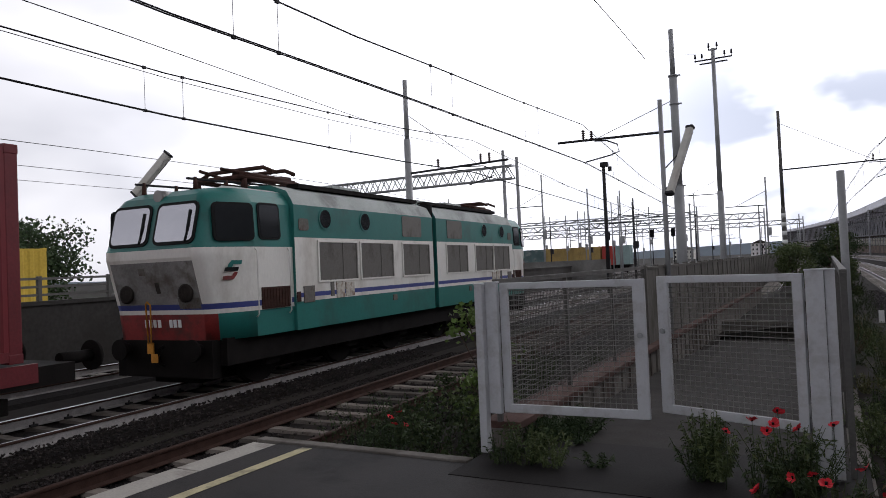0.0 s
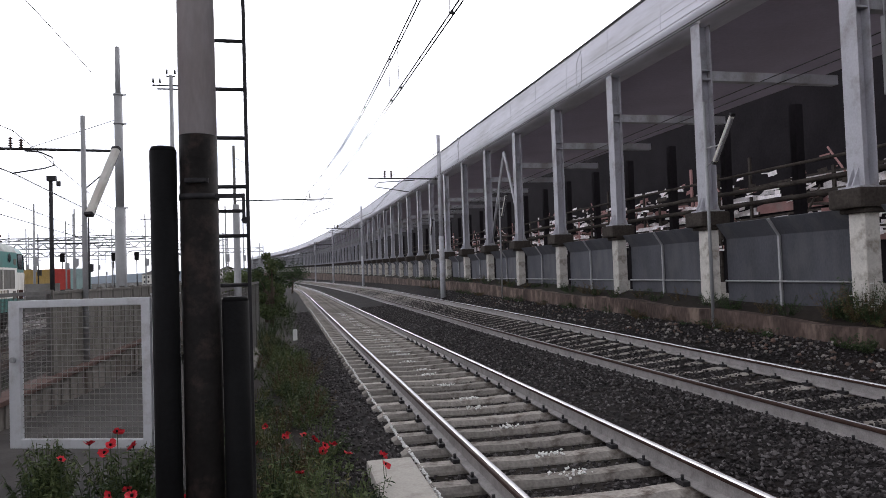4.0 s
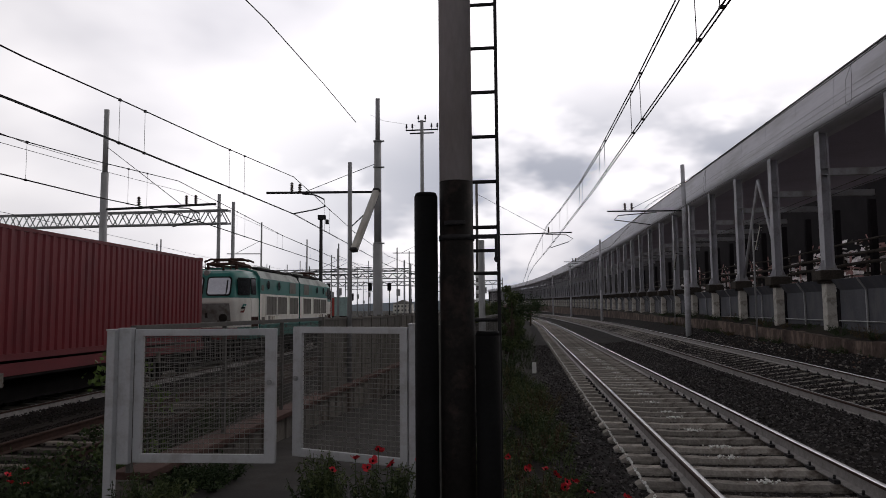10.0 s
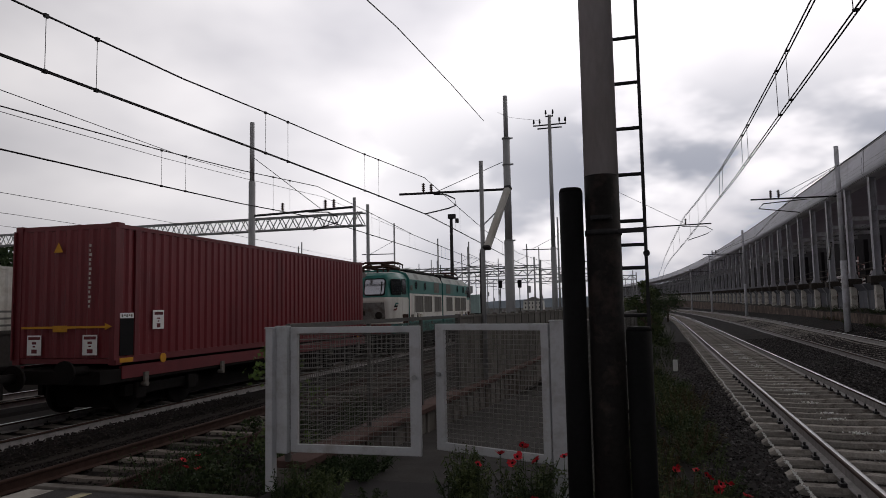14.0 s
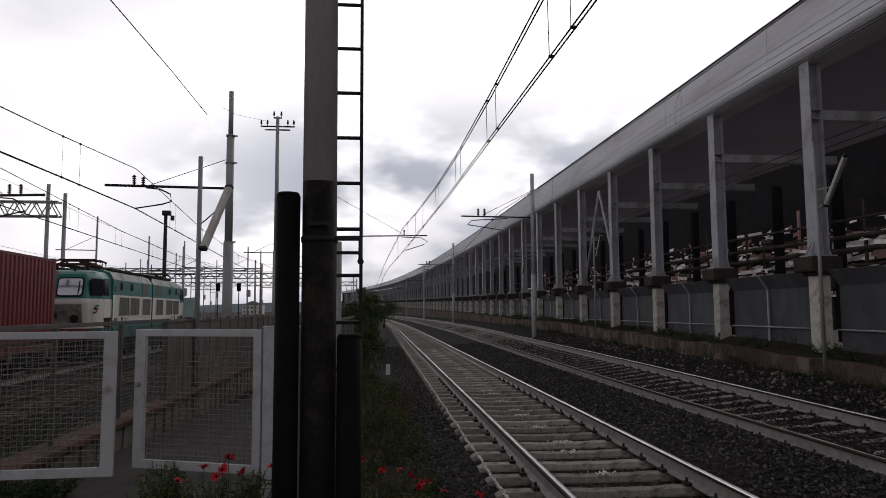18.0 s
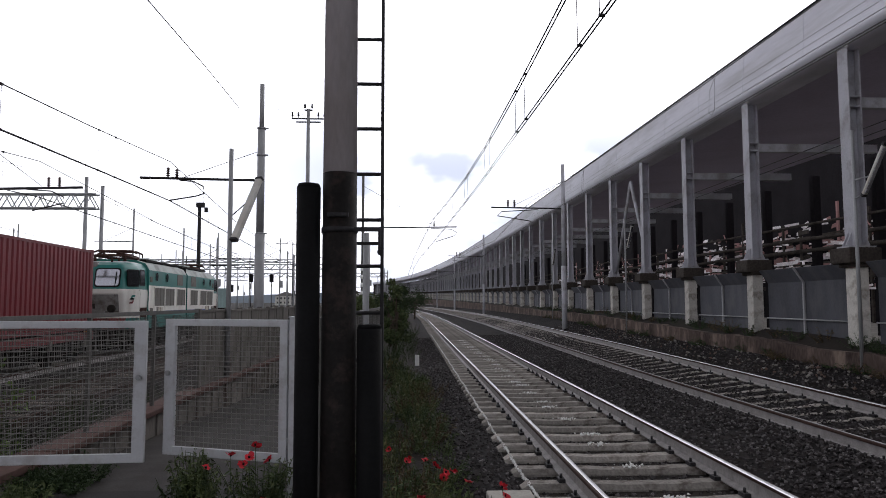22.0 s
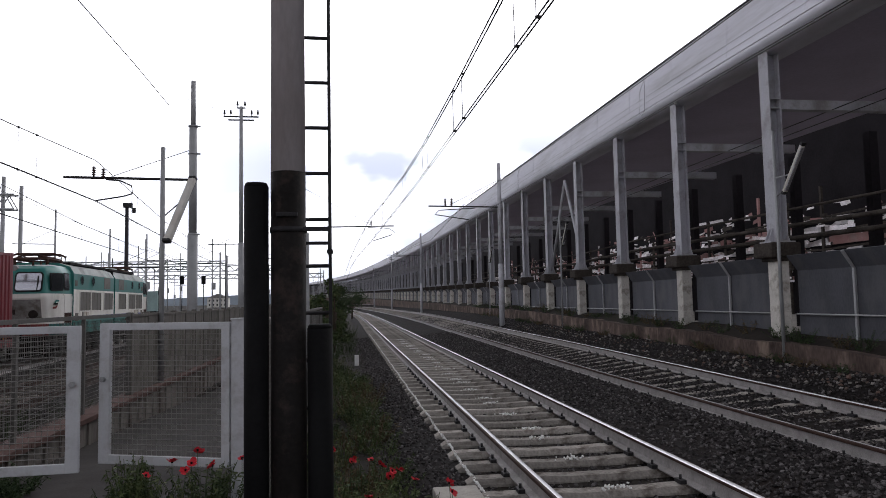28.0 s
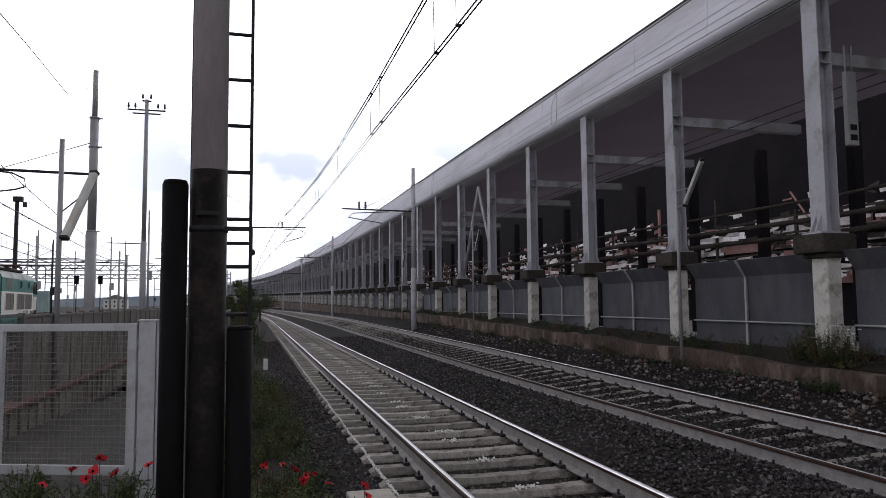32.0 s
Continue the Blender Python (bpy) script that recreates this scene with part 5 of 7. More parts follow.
            tube(bm, [(side * 1.45, s * ya, 1.3), (side * 1.5, s * ya, 1.36), (side * 1.5, s * ya, 2.5), (side * 1.45, s * ya, 2.56)], 0.014)
            part("handrail", bm, "loco_white", cab)
    # buffers and coupling, grimy and set back under the nose
    for sx in (-0.875, 0.875):
        bm = bmesh.new()
        C(bm, (0, -s * 0.2, 0), (0, s * 0.14, 0), 0.1, n=16)
        C(bm, (0, s * 0.14, 0), (0, s * 0.18, 0), 0.2, 0.19, n=20)
        part("buffer", bm, "underframe", loco, "", pose(sx, s * 8.24, 0.8))
    bm = bmesh.new()
    B(bm, -1.15, s * 8.1 - 0.1, 0.3, 1.15, s * 8.1 + 0.1, 0.96)
    part("buffer_beam", bm, "underframe", loco)
    bm = bmesh.new()
    tube(bm, [(-0.3, s * 8.26, 0.9), (-0.3, s * 8.3, 1.62), (-0.24, s * 8.32, 1.66), (-0.18, s * 8.3, 1.6), (-0.22, s * 8.27, 0.9)], 0.016)
    part("cable", bm, "orange", loco, "ochre cable loop")
    bm = bmesh.new()
    tube(bm, [(0, s * 8.2, 0.85), (0, s * 8.32, 0.8), (0, s * 8.3, 0.55), (0.04, s * 8.22, 0.5)], 0.03)
    part("coupling", bm, "underframe", loco)
    bm = bmesh.new()
    B(bm, -0.34, s * 8.24 - 0.02, 0.72, -0.2, s * 8.24 + 0.02, 0.92, bevel=0.008)
    B(bm, -0.24, s * 8.25 - 0.02, 0.56, -0.06, s * 8.25 + 0.02, 0.72, bevel=0.008)
    part("coupling_cock", bm, "orange", loco, "ochre painted brake cock")
# the number on the red beam, as plain bars
bm = bmesh.new()
for k, x in enumerate((-0.42, -0.32, -0.21, -0.1, 0.18, 0.28, 0.39)):
    B(bm, x, -0.004, 0, x + (0.03 if k == 0 else 0.075), 0.004, 0.14)
part("number_bars", bm, "white", loco, "white painted number bars", pose(0, -8.205, 1.19, 6, 0, 0))
for k in range(6):
    bm = bmesh.new()
    B(bm, -1.42 + 0.02 * (k % 2), -0.118 + 0.04 * k, 1.0, 1.42 - 0.02 * (k % 2), -0.085 + 0.04 * k, 3.8)
    part("gangway_fold", bm, "black_rubber", loco, "black fold of the articulation bellows")
# roof gear: two pantographs folded down, boxes, bars on insulators
for s in (-1, 1):
    yb = s * 5.8
    bm = bmesh.new()
    tube(bm, [(-0.6, yb - 0.9, 4.0), (-0.6, yb + 0.9, 4.0), (0.6, yb + 0.9, 4.0), (0.6, yb - 0.9, 4.0), (-0.6, yb - 0.9, 4.0)], 0.05)
    panto = part("pantograph", bm, "rust_dark", loco, "folded dark red pantograph")
    for sx in (-0.6, 0.6):
        for yy in (-0.8, 0.8):
            bm = bmesh.new()
            C(bm, (sx, yb + yy, 3.76), (sx, yb + yy, 3.98), 0.07, 0.05)
            part("insulator", bm, "rust_dark", panto)
            bm = bmesh.new()
            C(bm, (sx, yb + yy, 4.04), (sx * 0.45, yb - yy * 1.35, 4.17), 0.035)
            part("arm", bm, "rust_dark", panto)
    for yy in (-0.35, 0.35):
        bm = bmesh.new()
        tube(bm, [(-0.95, yb + yy, 4.13), (-0.7, yb + yy, 4.24), (0.7, yb + yy, 4.24), (0.95, yb + yy, 4.13)], 0.045)
        part("contact_strip", bm, "rust_dark", panto)
    bm = bmesh.new()
    C(bm, (0.3, yb - 0.7, 4.08), (0.3, yb + 0.5, 4.08), 0.1, n=12)
    part("cylinder", bm, "rust_dark", panto)
    for yq, wq, hq in ((3.1, 0.6, 0.22), (1.3, 0.45, 0.16), (4.2, 0.3, 0.14)):
        bm = bmesh.new()
        B(bm, -0.7, s * yq - wq, 3.8, 0.7, s * yq + wq, 3.86 + hq, bevel=0.03)
        part("roof_box", bm, "loco_roof", loco)
    for sx in (-0.8, 0.5):
        bm = bmesh.new()
        C(bm, (sx, s * 1.0, 4.04), (sx, s * 8.0, 3.86), 0.022)
        bar = part("roof_bar", bm, "steel_dark", loco)
        for yy in (1.2, 2.2, 4.24, 7.0, 7.8):
            bm = bmesh.new()
            C(bm, (sx, s * yy, 3.66), (sx, s * yy, 4.06 - yy * 0.02), 0.045, 0.03)
            part("insulator", bm, "rust_dark", bar)
    for sx in (-1.0, 1.0):
        bm = bmesh.new()
        B(bm, sx - 0.15, s * 0.3 if s > 0 else -5.6, 3.83, sx + 0.15, 5.6 if s > 0 else -0.3, 3.92)
        part("walkway", bm, "underframe", loco)
bm = bmesh.new()
C(bm, (-0.02, -8.2, 3.56), (-0.02, -7.9, 3.56), 0.11, n=16)
part("headlight", bm, "headlight_lens", loco)
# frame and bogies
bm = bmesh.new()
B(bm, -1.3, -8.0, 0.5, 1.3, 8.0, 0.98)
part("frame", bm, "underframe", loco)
# block added to fill the space under the frame with darkness
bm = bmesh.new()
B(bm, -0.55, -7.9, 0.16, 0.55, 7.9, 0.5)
part("dark_filler", bm, "underframe", loco, "black block added under the frame to close off the lit ground")
WHEELS = []
bm = bmesh.new()
for sx in (-0.75, 0.75):
    C(bm, (sx - 0.065, 0, 0), (sx + 0.065, 0, 0), 0.62, n=28)
    C(bm, (sx + (0.065 if sx < 0 else -0.065), 0, 0), (sx + (0.09 if sx < 0 else -0.09), 0, 0), 0.65, n=28)
C(bm, (-0.75, 0, 0), (0.75, 0, 0), 0.08)
for sx in (-0.82, 0.82):
    B(bm, sx - 0.02, -0.5, -0.04, sx + 0.02, 0.5, 0.04)
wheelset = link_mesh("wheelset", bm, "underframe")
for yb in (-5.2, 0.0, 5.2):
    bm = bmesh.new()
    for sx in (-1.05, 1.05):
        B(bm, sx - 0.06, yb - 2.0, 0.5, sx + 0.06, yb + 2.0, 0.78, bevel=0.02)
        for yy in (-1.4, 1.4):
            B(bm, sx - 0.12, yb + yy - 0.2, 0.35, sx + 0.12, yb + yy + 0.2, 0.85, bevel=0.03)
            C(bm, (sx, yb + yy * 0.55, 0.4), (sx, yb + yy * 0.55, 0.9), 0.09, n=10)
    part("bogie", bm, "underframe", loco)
    for yy in (-1.4, 1.4):
        w_ = share("wheelset", wheelset, loco, pose(0, yb + yy, 0.62))
        WHEELS.append((w_, 0, yb + yy, 0.62, 0.62))
def container_box(t, L, H, W, mat_side, mat_frame, pitch=0.28):
    """A steel box with corrugated walls, in the space of t: y along, from 0 back to -L, z from 0."""
    def corr(n, length):
        pts, u = [], 0.0
        p = length / n
        for k in range(n):
            pts += [(u, 0.0), (u + p * 0.32, 0.0), (u + p * 0.5, 0.036), (u + p * 0.82, 0.036)]
            u += p
        pts.append((length, 0.0))
        return pts
    for side in (-1, 1):
        bm = bmesh.new()
        pts = corr(int((L - 0.3) / pitch), L - 0.3)
        lo = [bm.verts.new((side * (W / 2 - 0.005 - d), -0.15 - u, 0.16)) for u, d in pts]
        hi = [bm.verts.new((v.co.x, v.co.y, H - 0.1)) for v in lo]
        for k in range(len(pts) - 1):
            bm.faces.new((lo[k], lo[k + 1], hi[k + 1], hi[k]))
        part("side_wall", fixed(bm), mat_side, t)
    for y, s in ((-0.02, 1), (-L + 0.02, -1)):
        bm = bmesh.new()
        pts = corr(int((W - 0.3) / 0.26), W - 0.3)
        lo = [bm.verts.new((-W / 2 + 0.15 + u, y - s * d, 0.14)) for u, d in pts]
        hi = [bm.verts.new((v.co.x, v.co.y, H - 0.1)) for v in lo]
        for k in range(len(pts) - 1):
            bm.faces.new((lo[k], lo[k + 1], hi[k + 1], hi[k]))
        part("end_wall", fixed(bm), mat_side, t)
    bm = bmesh.new()
    B(bm, -W / 2 + 0.05, -L + 0.05, H - 0.08, W / 2 - 0.05, -0.05, H - 0.04)
    part("roof", bm, mat_side, t)
    bm = bmesh.new()
    B(bm, -W / 2 + 0.05, -L + 0.05, 0.05, W / 2 - 0.05, -0.05, 0.12)
    part("floor", bm, mat_frame, t)
    for x in (-W / 2, W / 2 - 0.16):
        for y in (-0.18, -L):
            bm = bmesh.new()
            B(bm, x, y, 0, x + 0.16, y + 0.18, H, bevel=0.015)
            part("corner_post", bm, mat_frame, t)
            for z in (0.0, H - 0.12):
                bm = bmesh.new()
                B(bm, x - 0.006, y - 0.006, z, x + 0.166, y + 0.186, z + 0.124, bevel=0.012)
                part("corner_casting", bm, mat_frame, t)
    for x in (-W / 2 + 0.001, W / 2 - 0.061):
        for z in (0.03, H - 0.11):
            bm = bmesh.new()
            B(bm, x, -L + 0.1, z, x + 0.06, -0.1, z + (0.13 if z < 1 else 0.08))
            part("side_rail", bm, mat_frame, t)
    for y in (-0.09, -L + 0.03):
        for z in (0.03, H - 0.11):
            bm = bmesh.new()
            B(bm, -W / 2 + 0.1, y, z, W / 2 - 0.1, y + 0.06, z + 0.1)
            part("end_rail", bm, mat_frame, t)


CONT_L, CONT_H, CONT_W = 13.8, 2.82, 2.44
TRAIN_THINGS = [(loco, 0.0)]


def parked_wagon(m, L):
    """A plain flat wagon that stands in the yard."""
    wg = thing("flat_wagon", m, "dark flat wagon parked in the yard", "wagon", "flat wagons")
    bm = bmesh.new()
    B(bm, -1.2, -L, 0.8, 1.2, 0.0, 1.0)
    part("deck", bm, "underframe", wg)
    for y in (-1.2, -L + 1.2):
        bm = bmesh.new()
        for sx in (-0.75, 0.75):
            C(bm, (sx - 0.065, y, 0.46), (sx + 0.065, y, 0.46), 0.46, n=16)
        C(bm, (-0.8, y, 0.46), (0.8, y, 0.46), 0.08)
        part("wheelset", bm, "underframe", wg)
        bm = bmesh.new()
        B(bm, -1.0, y - 0.5, 0.4, 1.0, y + 0.5, 0.8)
        part("bogie", bm, "underframe", wg)
    return wg


def loaded_wagon(y_end, first):
    """A flat wagon and its long container; y_end: the container's end nearest the locomotive, from the locomotive's joint."""
    wg = thing("flat_wagon", P_train(17.0 + y_end), "dark grimy container flat wagon on the yard track", "wagon", "flat wagons")
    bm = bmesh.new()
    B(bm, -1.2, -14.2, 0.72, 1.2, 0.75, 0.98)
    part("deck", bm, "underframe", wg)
    # block added to hide the light seen under the deck
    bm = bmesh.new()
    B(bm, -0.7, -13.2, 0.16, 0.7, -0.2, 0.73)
    part("wagon_filler", bm, "underframe", wg)
    for sx in (-1.22, 1.14):
        bm = bmesh.new()
        B(bm, sx, -13.6, 0.78, sx + 0.08, 0.2, 1.03)
        part("sole_bar", bm, "container_dark", wg, "dull red wagon sole bar")
    for yb in (-1.4, -12.0):
        for sx in (-1.0, 1.0):
            bm = bmesh.new()
            B(bm, sx - 0.06, yb - 1.3, 0.4, sx + 0.06, yb + 1.3, 0.62, bevel=0.02)
            for yy in (-0.9, 0.9):
                B(bm, sx - 0.14, yb + yy - 0.16, 0.32, sx + 0.14, yb + yy + 0.16, 0.66, bevel=0.03)
            part("bogie_frame", bm, "underframe", wg)
    bm = bmesh.new()
    for sx in (-0.75, 0.75):
        C(bm, (sx - 0.065, 0, 0), (sx + 0.065, 0, 0), 0.46, n=24)
    C(bm, (-1.1, 0, 0), (1.1, 0, 0), 0.08)
    wm = link_mesh("wheelset", bm, "underframe")
    for yb in (-1.4, -12.0):
        for yy in (-0.9, 0.9):
            w2 = share("wheelset", wm, wg, pose(0, yb + yy, 0.46))
            WHEELS.append((w2, 0, yb + yy, 0.46, 0.46))
    bm = bmesh.new()
    for k, (x, y) in enumerate(((1.24, -0.6), (1.24, -3.2), (1.24, -10.0), (1.24, -12.9))):
        C(bm, (x - 0.1, y, 0.62), (x + 0.05, y, 0.62), 0.05, n=10)
        B(bm, x - 0.02, y - 0.06, 0.66, x + 0.03, y + 0.06, 0.86)
    part("brake_gear", bm, "loco_patch", wg)
    for sx in (-0.875, 0.875):
        for yb, d in ((0.75, 0.5), (-14.2, -0.5)):
            bm = bmesh.new()
            C(bm, (sx, yb, 1.0), (sx, yb + d, 1.0), 0.09, n=12)
            C(bm, (sx, yb + d, 1.0), (sx, yb + d * 1.1, 1.0), 0.22, n=16)
            part("buffer", bm, "underframe", wg)
    ct = thing("container", P_train(17.0 + y_end) @ pose(0, 0, 1.06), "oxide red corrugated container loaded on the flat wagon", "container", "red containers")
    container_box(ct, CONT_L, CONT_H, CONT_W, "container", "container_dark")
    # recessed inner corner posts of a long box, with a pale plate above the dark pocket
    for side in (-1, 1):
        turn = 0 if side > 0 else 180
        for y in (-13.5,):
            # flat near-black plate paints the shade of the pocket's recess
            bm = bmesh.new()
            B(bm, -0.01, -0.2, 0.18, 0.012, 0.2, 0.91)
            part("pocket", bm, "black_tar", ct, "near-black plate painted as the shade of a recessed pocket", pose(side * CONT_W / 2, y, 0, 0, 0, turn))
            bm = bmesh.new()
            B(bm, -0.01, -0.2, 0.915, 0.012, 0.2, 1.02)
            pl = part("plate", bm, "white", ct, "small white plate", pose(side * CONT_W / 2, y, 0, 0, 0, turn))
            bm = bmesh.new()
            for k in range(5):
                B(bm, 0.012, -0.16 + k * 0.068, 0.94 + 0.02 * (k % 2), 0.015, -0.12 + k * 0.068, 0.99)
            part("print", bm, "loco_patch", pl)
            bm = bmesh.new()
            B(bm, -0.01, -0.19, 0.04, 0.02, 0.2, 0.13, bevel=0.008)
            part("pocket_edge", bm, "yellow_mark", ct, "", pose(side * CONT_W / 2, y, 0, 0, 0, turn))
            for dy in (-0.3, 0.3):
                bm = bmesh.new()
                B(bm, -0.03, dy - 0.06, 0.1, 0.008, dy + 0.06, CONT_H - 0.1, bevel=0.006)
                part("inner_post", bm, "container_dark", ct, "", pose(side * CONT_W / 2, y, 0, 0, 0, turn))
        bm = bmesh.new()
        B(bm, -0.004, -0.18, 0.67, 0.012, 0.18, 1.07)
        pl = part("placard", bm, "white", ct, "white placard with dark bars", pose(side * CONT_W / 2, -12.5, 0, 0, 0, turn))
        bm = bmesh.new()
        for k in range(5):
            B(bm, 0.012, -0.14, 0.97 - 0.0 * k, 0.015, 0.14, 1.03)
        B(bm, 0.012, -0.06, 0.88, 0.015, 0.05, 0.91)
        B(bm, 0.012, -0.03, 0.82, 0.015, 0.02, 0.85)
        B(bm, 0.012, -0.06, 0.7, 0.015, 0.06, 0.79)
        part("print", bm, "container_dark", pl)
        bm = bmesh.new()
        C(bm, (0, 0, 0), (0.02, 0, 0), 0.1, n=20)
        part("round_mark", bm, "yellow_mark", ct, "", pose(side * (CONT_W / 2 + 0.002), -12.33, 0.05, 0, 0, turn))
    # end marks: arrow, labels and a column of bars
    ye = -CONT_L - 0.022
    bm = bmesh.new()
    B(bm, -1.0, ye - 0.004, 0.73, 0.98, ye, 0.775)
    prism(bm, [(0.98, 0.69), (1.14, 0.76), (0.98, 0.83)], ye - 0.004, ye)
    B(bm, -0.24, ye - 0.006, 0.66, 0.1, ye - 0.001, 0.79)
    part("arrow", fixed(bm), "yellow_mark", ct, "ochre arrow band")
    for x in (-0.85, 0.47):
        bm = bmesh.new()
        B(bm, x, ye - 0.005, 0.2, x + 0.34, ye, 0.6)
        p2 = part("placard", bm, "white", ct, "white placard with dark bars")
        bm = bmesh.new()
        B(bm, x + 0.03, ye - 0.008, 0.51, x + 0.31, ye - 0.004, 0.57)
        B(bm, x + 0.12, ye - 0.008, 0.42, x + 0.22, ye - 0.004, 0.47)
        B(bm, x + 0.14, ye - 0.008, 0.36, x + 0.2, ye - 0.004, 0.39)
        B(bm, x + 0.11, ye - 0.008, 0.24, x + 0.24, ye - 0.004, 0.32)
        part("print", bm, "container_dark", p2)
    bm = bmesh.new()
    for k in range(14):
        B(bm, 0.58, ye - 0.004, 1.14 + k * 0.093, 0.615 + 0.012 * (k % 3), ye, 1.19 + k * 0.093 + 0.008 * (k % 2))
    part("code_bars", bm, "pale_cont", ct)
    bm = bmesh.new()
    prism(bm, [(-0.26, 2.26), (-0.04, 2.26), (-0.15, 2.46)], ye - 0.006, ye)
    part("warning_sign", fixed(bm), "yellow_mark", ct, "yellow warning triangle")
    # warning sign on the end nearest the locomotive
    bm = bmesh.new()
    prism(bm, [(0.55, 2.2), (0.85, 2.2), (0.7, 2.48)], 0.0, 0.006)
    part("warning_sign", fixed(bm), "yellow_mark", ct, "yellow warning triangle")
    TRAIN_THINGS.extend([(wg, y_end), (ct, y_end)])
    return wg, ct


loaded_wagon(-11.6, True)
loaded_wagon(-11.6 - 13.8 - 3.3, False)
loaded_wagon(-11.6 - 2 * (13.8 + 3.3), False)


# ------------------------------------------------------------------ masts, gantries and wires
def pole_bm(segments, n=16):
    bm = bmesh.new()
    for z0, z1, r0, r1 in segments:
        C(bm, (0, 0, z0), (0, 0, z1), r0, r1, n=n)
    return bm


def insulator(parent, m, name="insulator"):
    bm = bmesh.new()
    C(bm, (0, 0, 0), (0, 0, 0.34), 0.03, n=8)
    for k in range(4):
        C(bm, (0, 0, 0.05 + k * 0.075), (0, 0, 0.085 + k * 0.075), 0.075, 0.05, n=12)
    return part(name, bm, "insul", parent, "", m)


def arm(parent, pts, r, material="steel_dark", name="arm"):
    bm = bmesh.new()
    tube(bm, pts, r, n=8)
    return part(name, bm, material, parent)


# tall stepped mast with its cantilever
t = thing("catenary_mast", pose(-5.07, 22.97, -0.7) @ Matrix.Scale(0.917, 4), "tall stepped grey tubular catenary mast", "mast", "yard masts")
part("shaft", pole_bm([(0, 4.8, 0.175, 0.17), (4.8, 8.55, 0.135, 0.13), (8.55, 10.1, 0.085, 0.08)]), "galv", t)
for z in (4.8, 7.55, 8.5):
    bm = bmesh.new()
    C(bm, (0, 0, z), (0, 0, z + 0.05), 0.16, n=16)
    B(bm, 0.12, -0.02, z, 0.24, 0.02, z + 0.05)
    part("band", bm, "galv", t)
arm(t, [(0, 0, 6.68), (-4.1, -0.1, 6.74)], 0.045)
arm(t, [(-0.1, 0, 7.7), (-2.6, -0.1, 6.76)], 0.012, name="stay")
arm(t, [(-2.75, -0.1, 6.66), (-2.3, -0.1, 6.62), (-1.95, -0.1, 6.45), (-1.9, -0.1, 6.2), (-2.2, -0.1, 6.1), (-3.1, -0.1, 5.95)], 0.025, name="registration_arm")
insulator(t, pose(-3.15, -0.1, 6.76))
insulator(t, pose(-2.85, -0.1, 6.70))
t = thing("lamp_post", pose(-3.82, 14.28, 0.11), "slim grey lamp post on the ramp wall", "post", "yard lamp posts")
part("shaft", pole_bm([(0, 4.45, 0.05, 0.043)]), "galv", t)
arm(t, [(0.0, 0, 2.72), (0.18, -0.1, 2.85)], 0.014, name="stay")
arm(t, [(0.0, 0, 3.1), (0.38, 0.3, 3.55)], 0.012, name="stay")


def tube_lamp(m, length, w, label, pole=None):
    """A tilted tubular lamp: housing, end caps, glazed underside, bracket."""
    t = thing("tube_lamp", m, label, "lamp", "tubular yard lamps")
    bm = bmesh.new()
    B(bm, -w / 2, -length / 2, -w * 0.3, w / 2, length / 2, w * 0.4, bevel=w * 0.2)
    part("housing", bm, "pale_cont", t)
    bm = bmesh.new()
    B(bm, -w * 0.35, -length / 2 + 0.06, -w * 0.45, w * 0.35, length / 2 - 0.06, -w * 0.28)
    part("diffuser", bm, "glass_pale", t)
    for s in (-1, 1):
        bm = bmesh.new()
        B(bm, -w * 0.53, s * length / 2 - 0.03, -w * 0.33, w * 0.53, s * length / 2 + 0.03, w * 0.43, bevel=0.01)
        part("end_cap", bm, "steel_dark", t)
    return t


tube_lamp(Matrix.Translation((-3.52, 14.40, 3.39)) @ Vector((0.30, 0.70, 1.26)).to_track_quat("Y", "Z").to_matrix().to_4x4(), 1.52, 0.14, "pale tilted tubular lamp on the slim post")

t = thing("telegraph_pole", pose(-5.43, 35.7, -0.68), "grey pole with crossarms and six insulators", "pole")
part("shaft", pole_bm([(0, 5.2, 0.15, 0.14), (5.2, 11.95, 0.11, 0.085)]), "galv", t)
for x0, x1, z in ((-0.84, 0.84, 11.42), (-0.62, 0.62, 11.25), (-0.2, 0.2, 11.86)):
    bm = bmesh.new()
    B(bm, x0, -0.04, z, x1, 0.04, z + 0.06, bevel=0.01)
    part("crossarm", bm, "steel_dark", t)
for x, z in ((-0.8, 11.48), (-0.5, 11.48), (0.5, 11.48), (0.8, 11.48), (-0.18, 11.92), (0.18, 11.92)):
    bm = bmesh.new()
    C(bm, (x, 0, z), (x, 0, z + 0.12), 0.015, n=6)
    C(bm, (x, 0, z + 0.1), (x, 0, z + 0.3), 0.055, 0.035, n=10)
    part("insulator", bm, "steel_dark", t)

t = thing("street_lamp", pose(-13.35, 44.6, -0.78), "thin dark lamp post with a small head", "lamp post", "lamp posts")
part("shaft", pole_bm([(0, 8.3, 0.14, 0.1)]), "steel_dark", t)
bm = bmesh.new()
B(bm, -0.2, -0.15, 8.2, 0.3, 0.15, 8.5, bevel=0.04)
B(bm, 0.3, -0.1, 7.9, 0.5, 0.1, 8.2, bevel=0.03)
part("lamp_head", bm, "steel_dark", t)

t = thing("catenary_mast", pose(-15.45, 24.2, -0.98), "stepped grey mast behind the freight train", "mast", "yard masts")
part("shaft", pole_bm([(0, 7.6, 0.15, 0.13), (7.6, 9.95, 0.095, 0.09)]), "galv", t)
arm(t, [(0, 0, 6.25), (4.3, -0.1, 6.33)], 0.045)
arm(t, [(0, 0, 8.6), (3.0, -0.1, 6.35)], 0.012, name="stay")
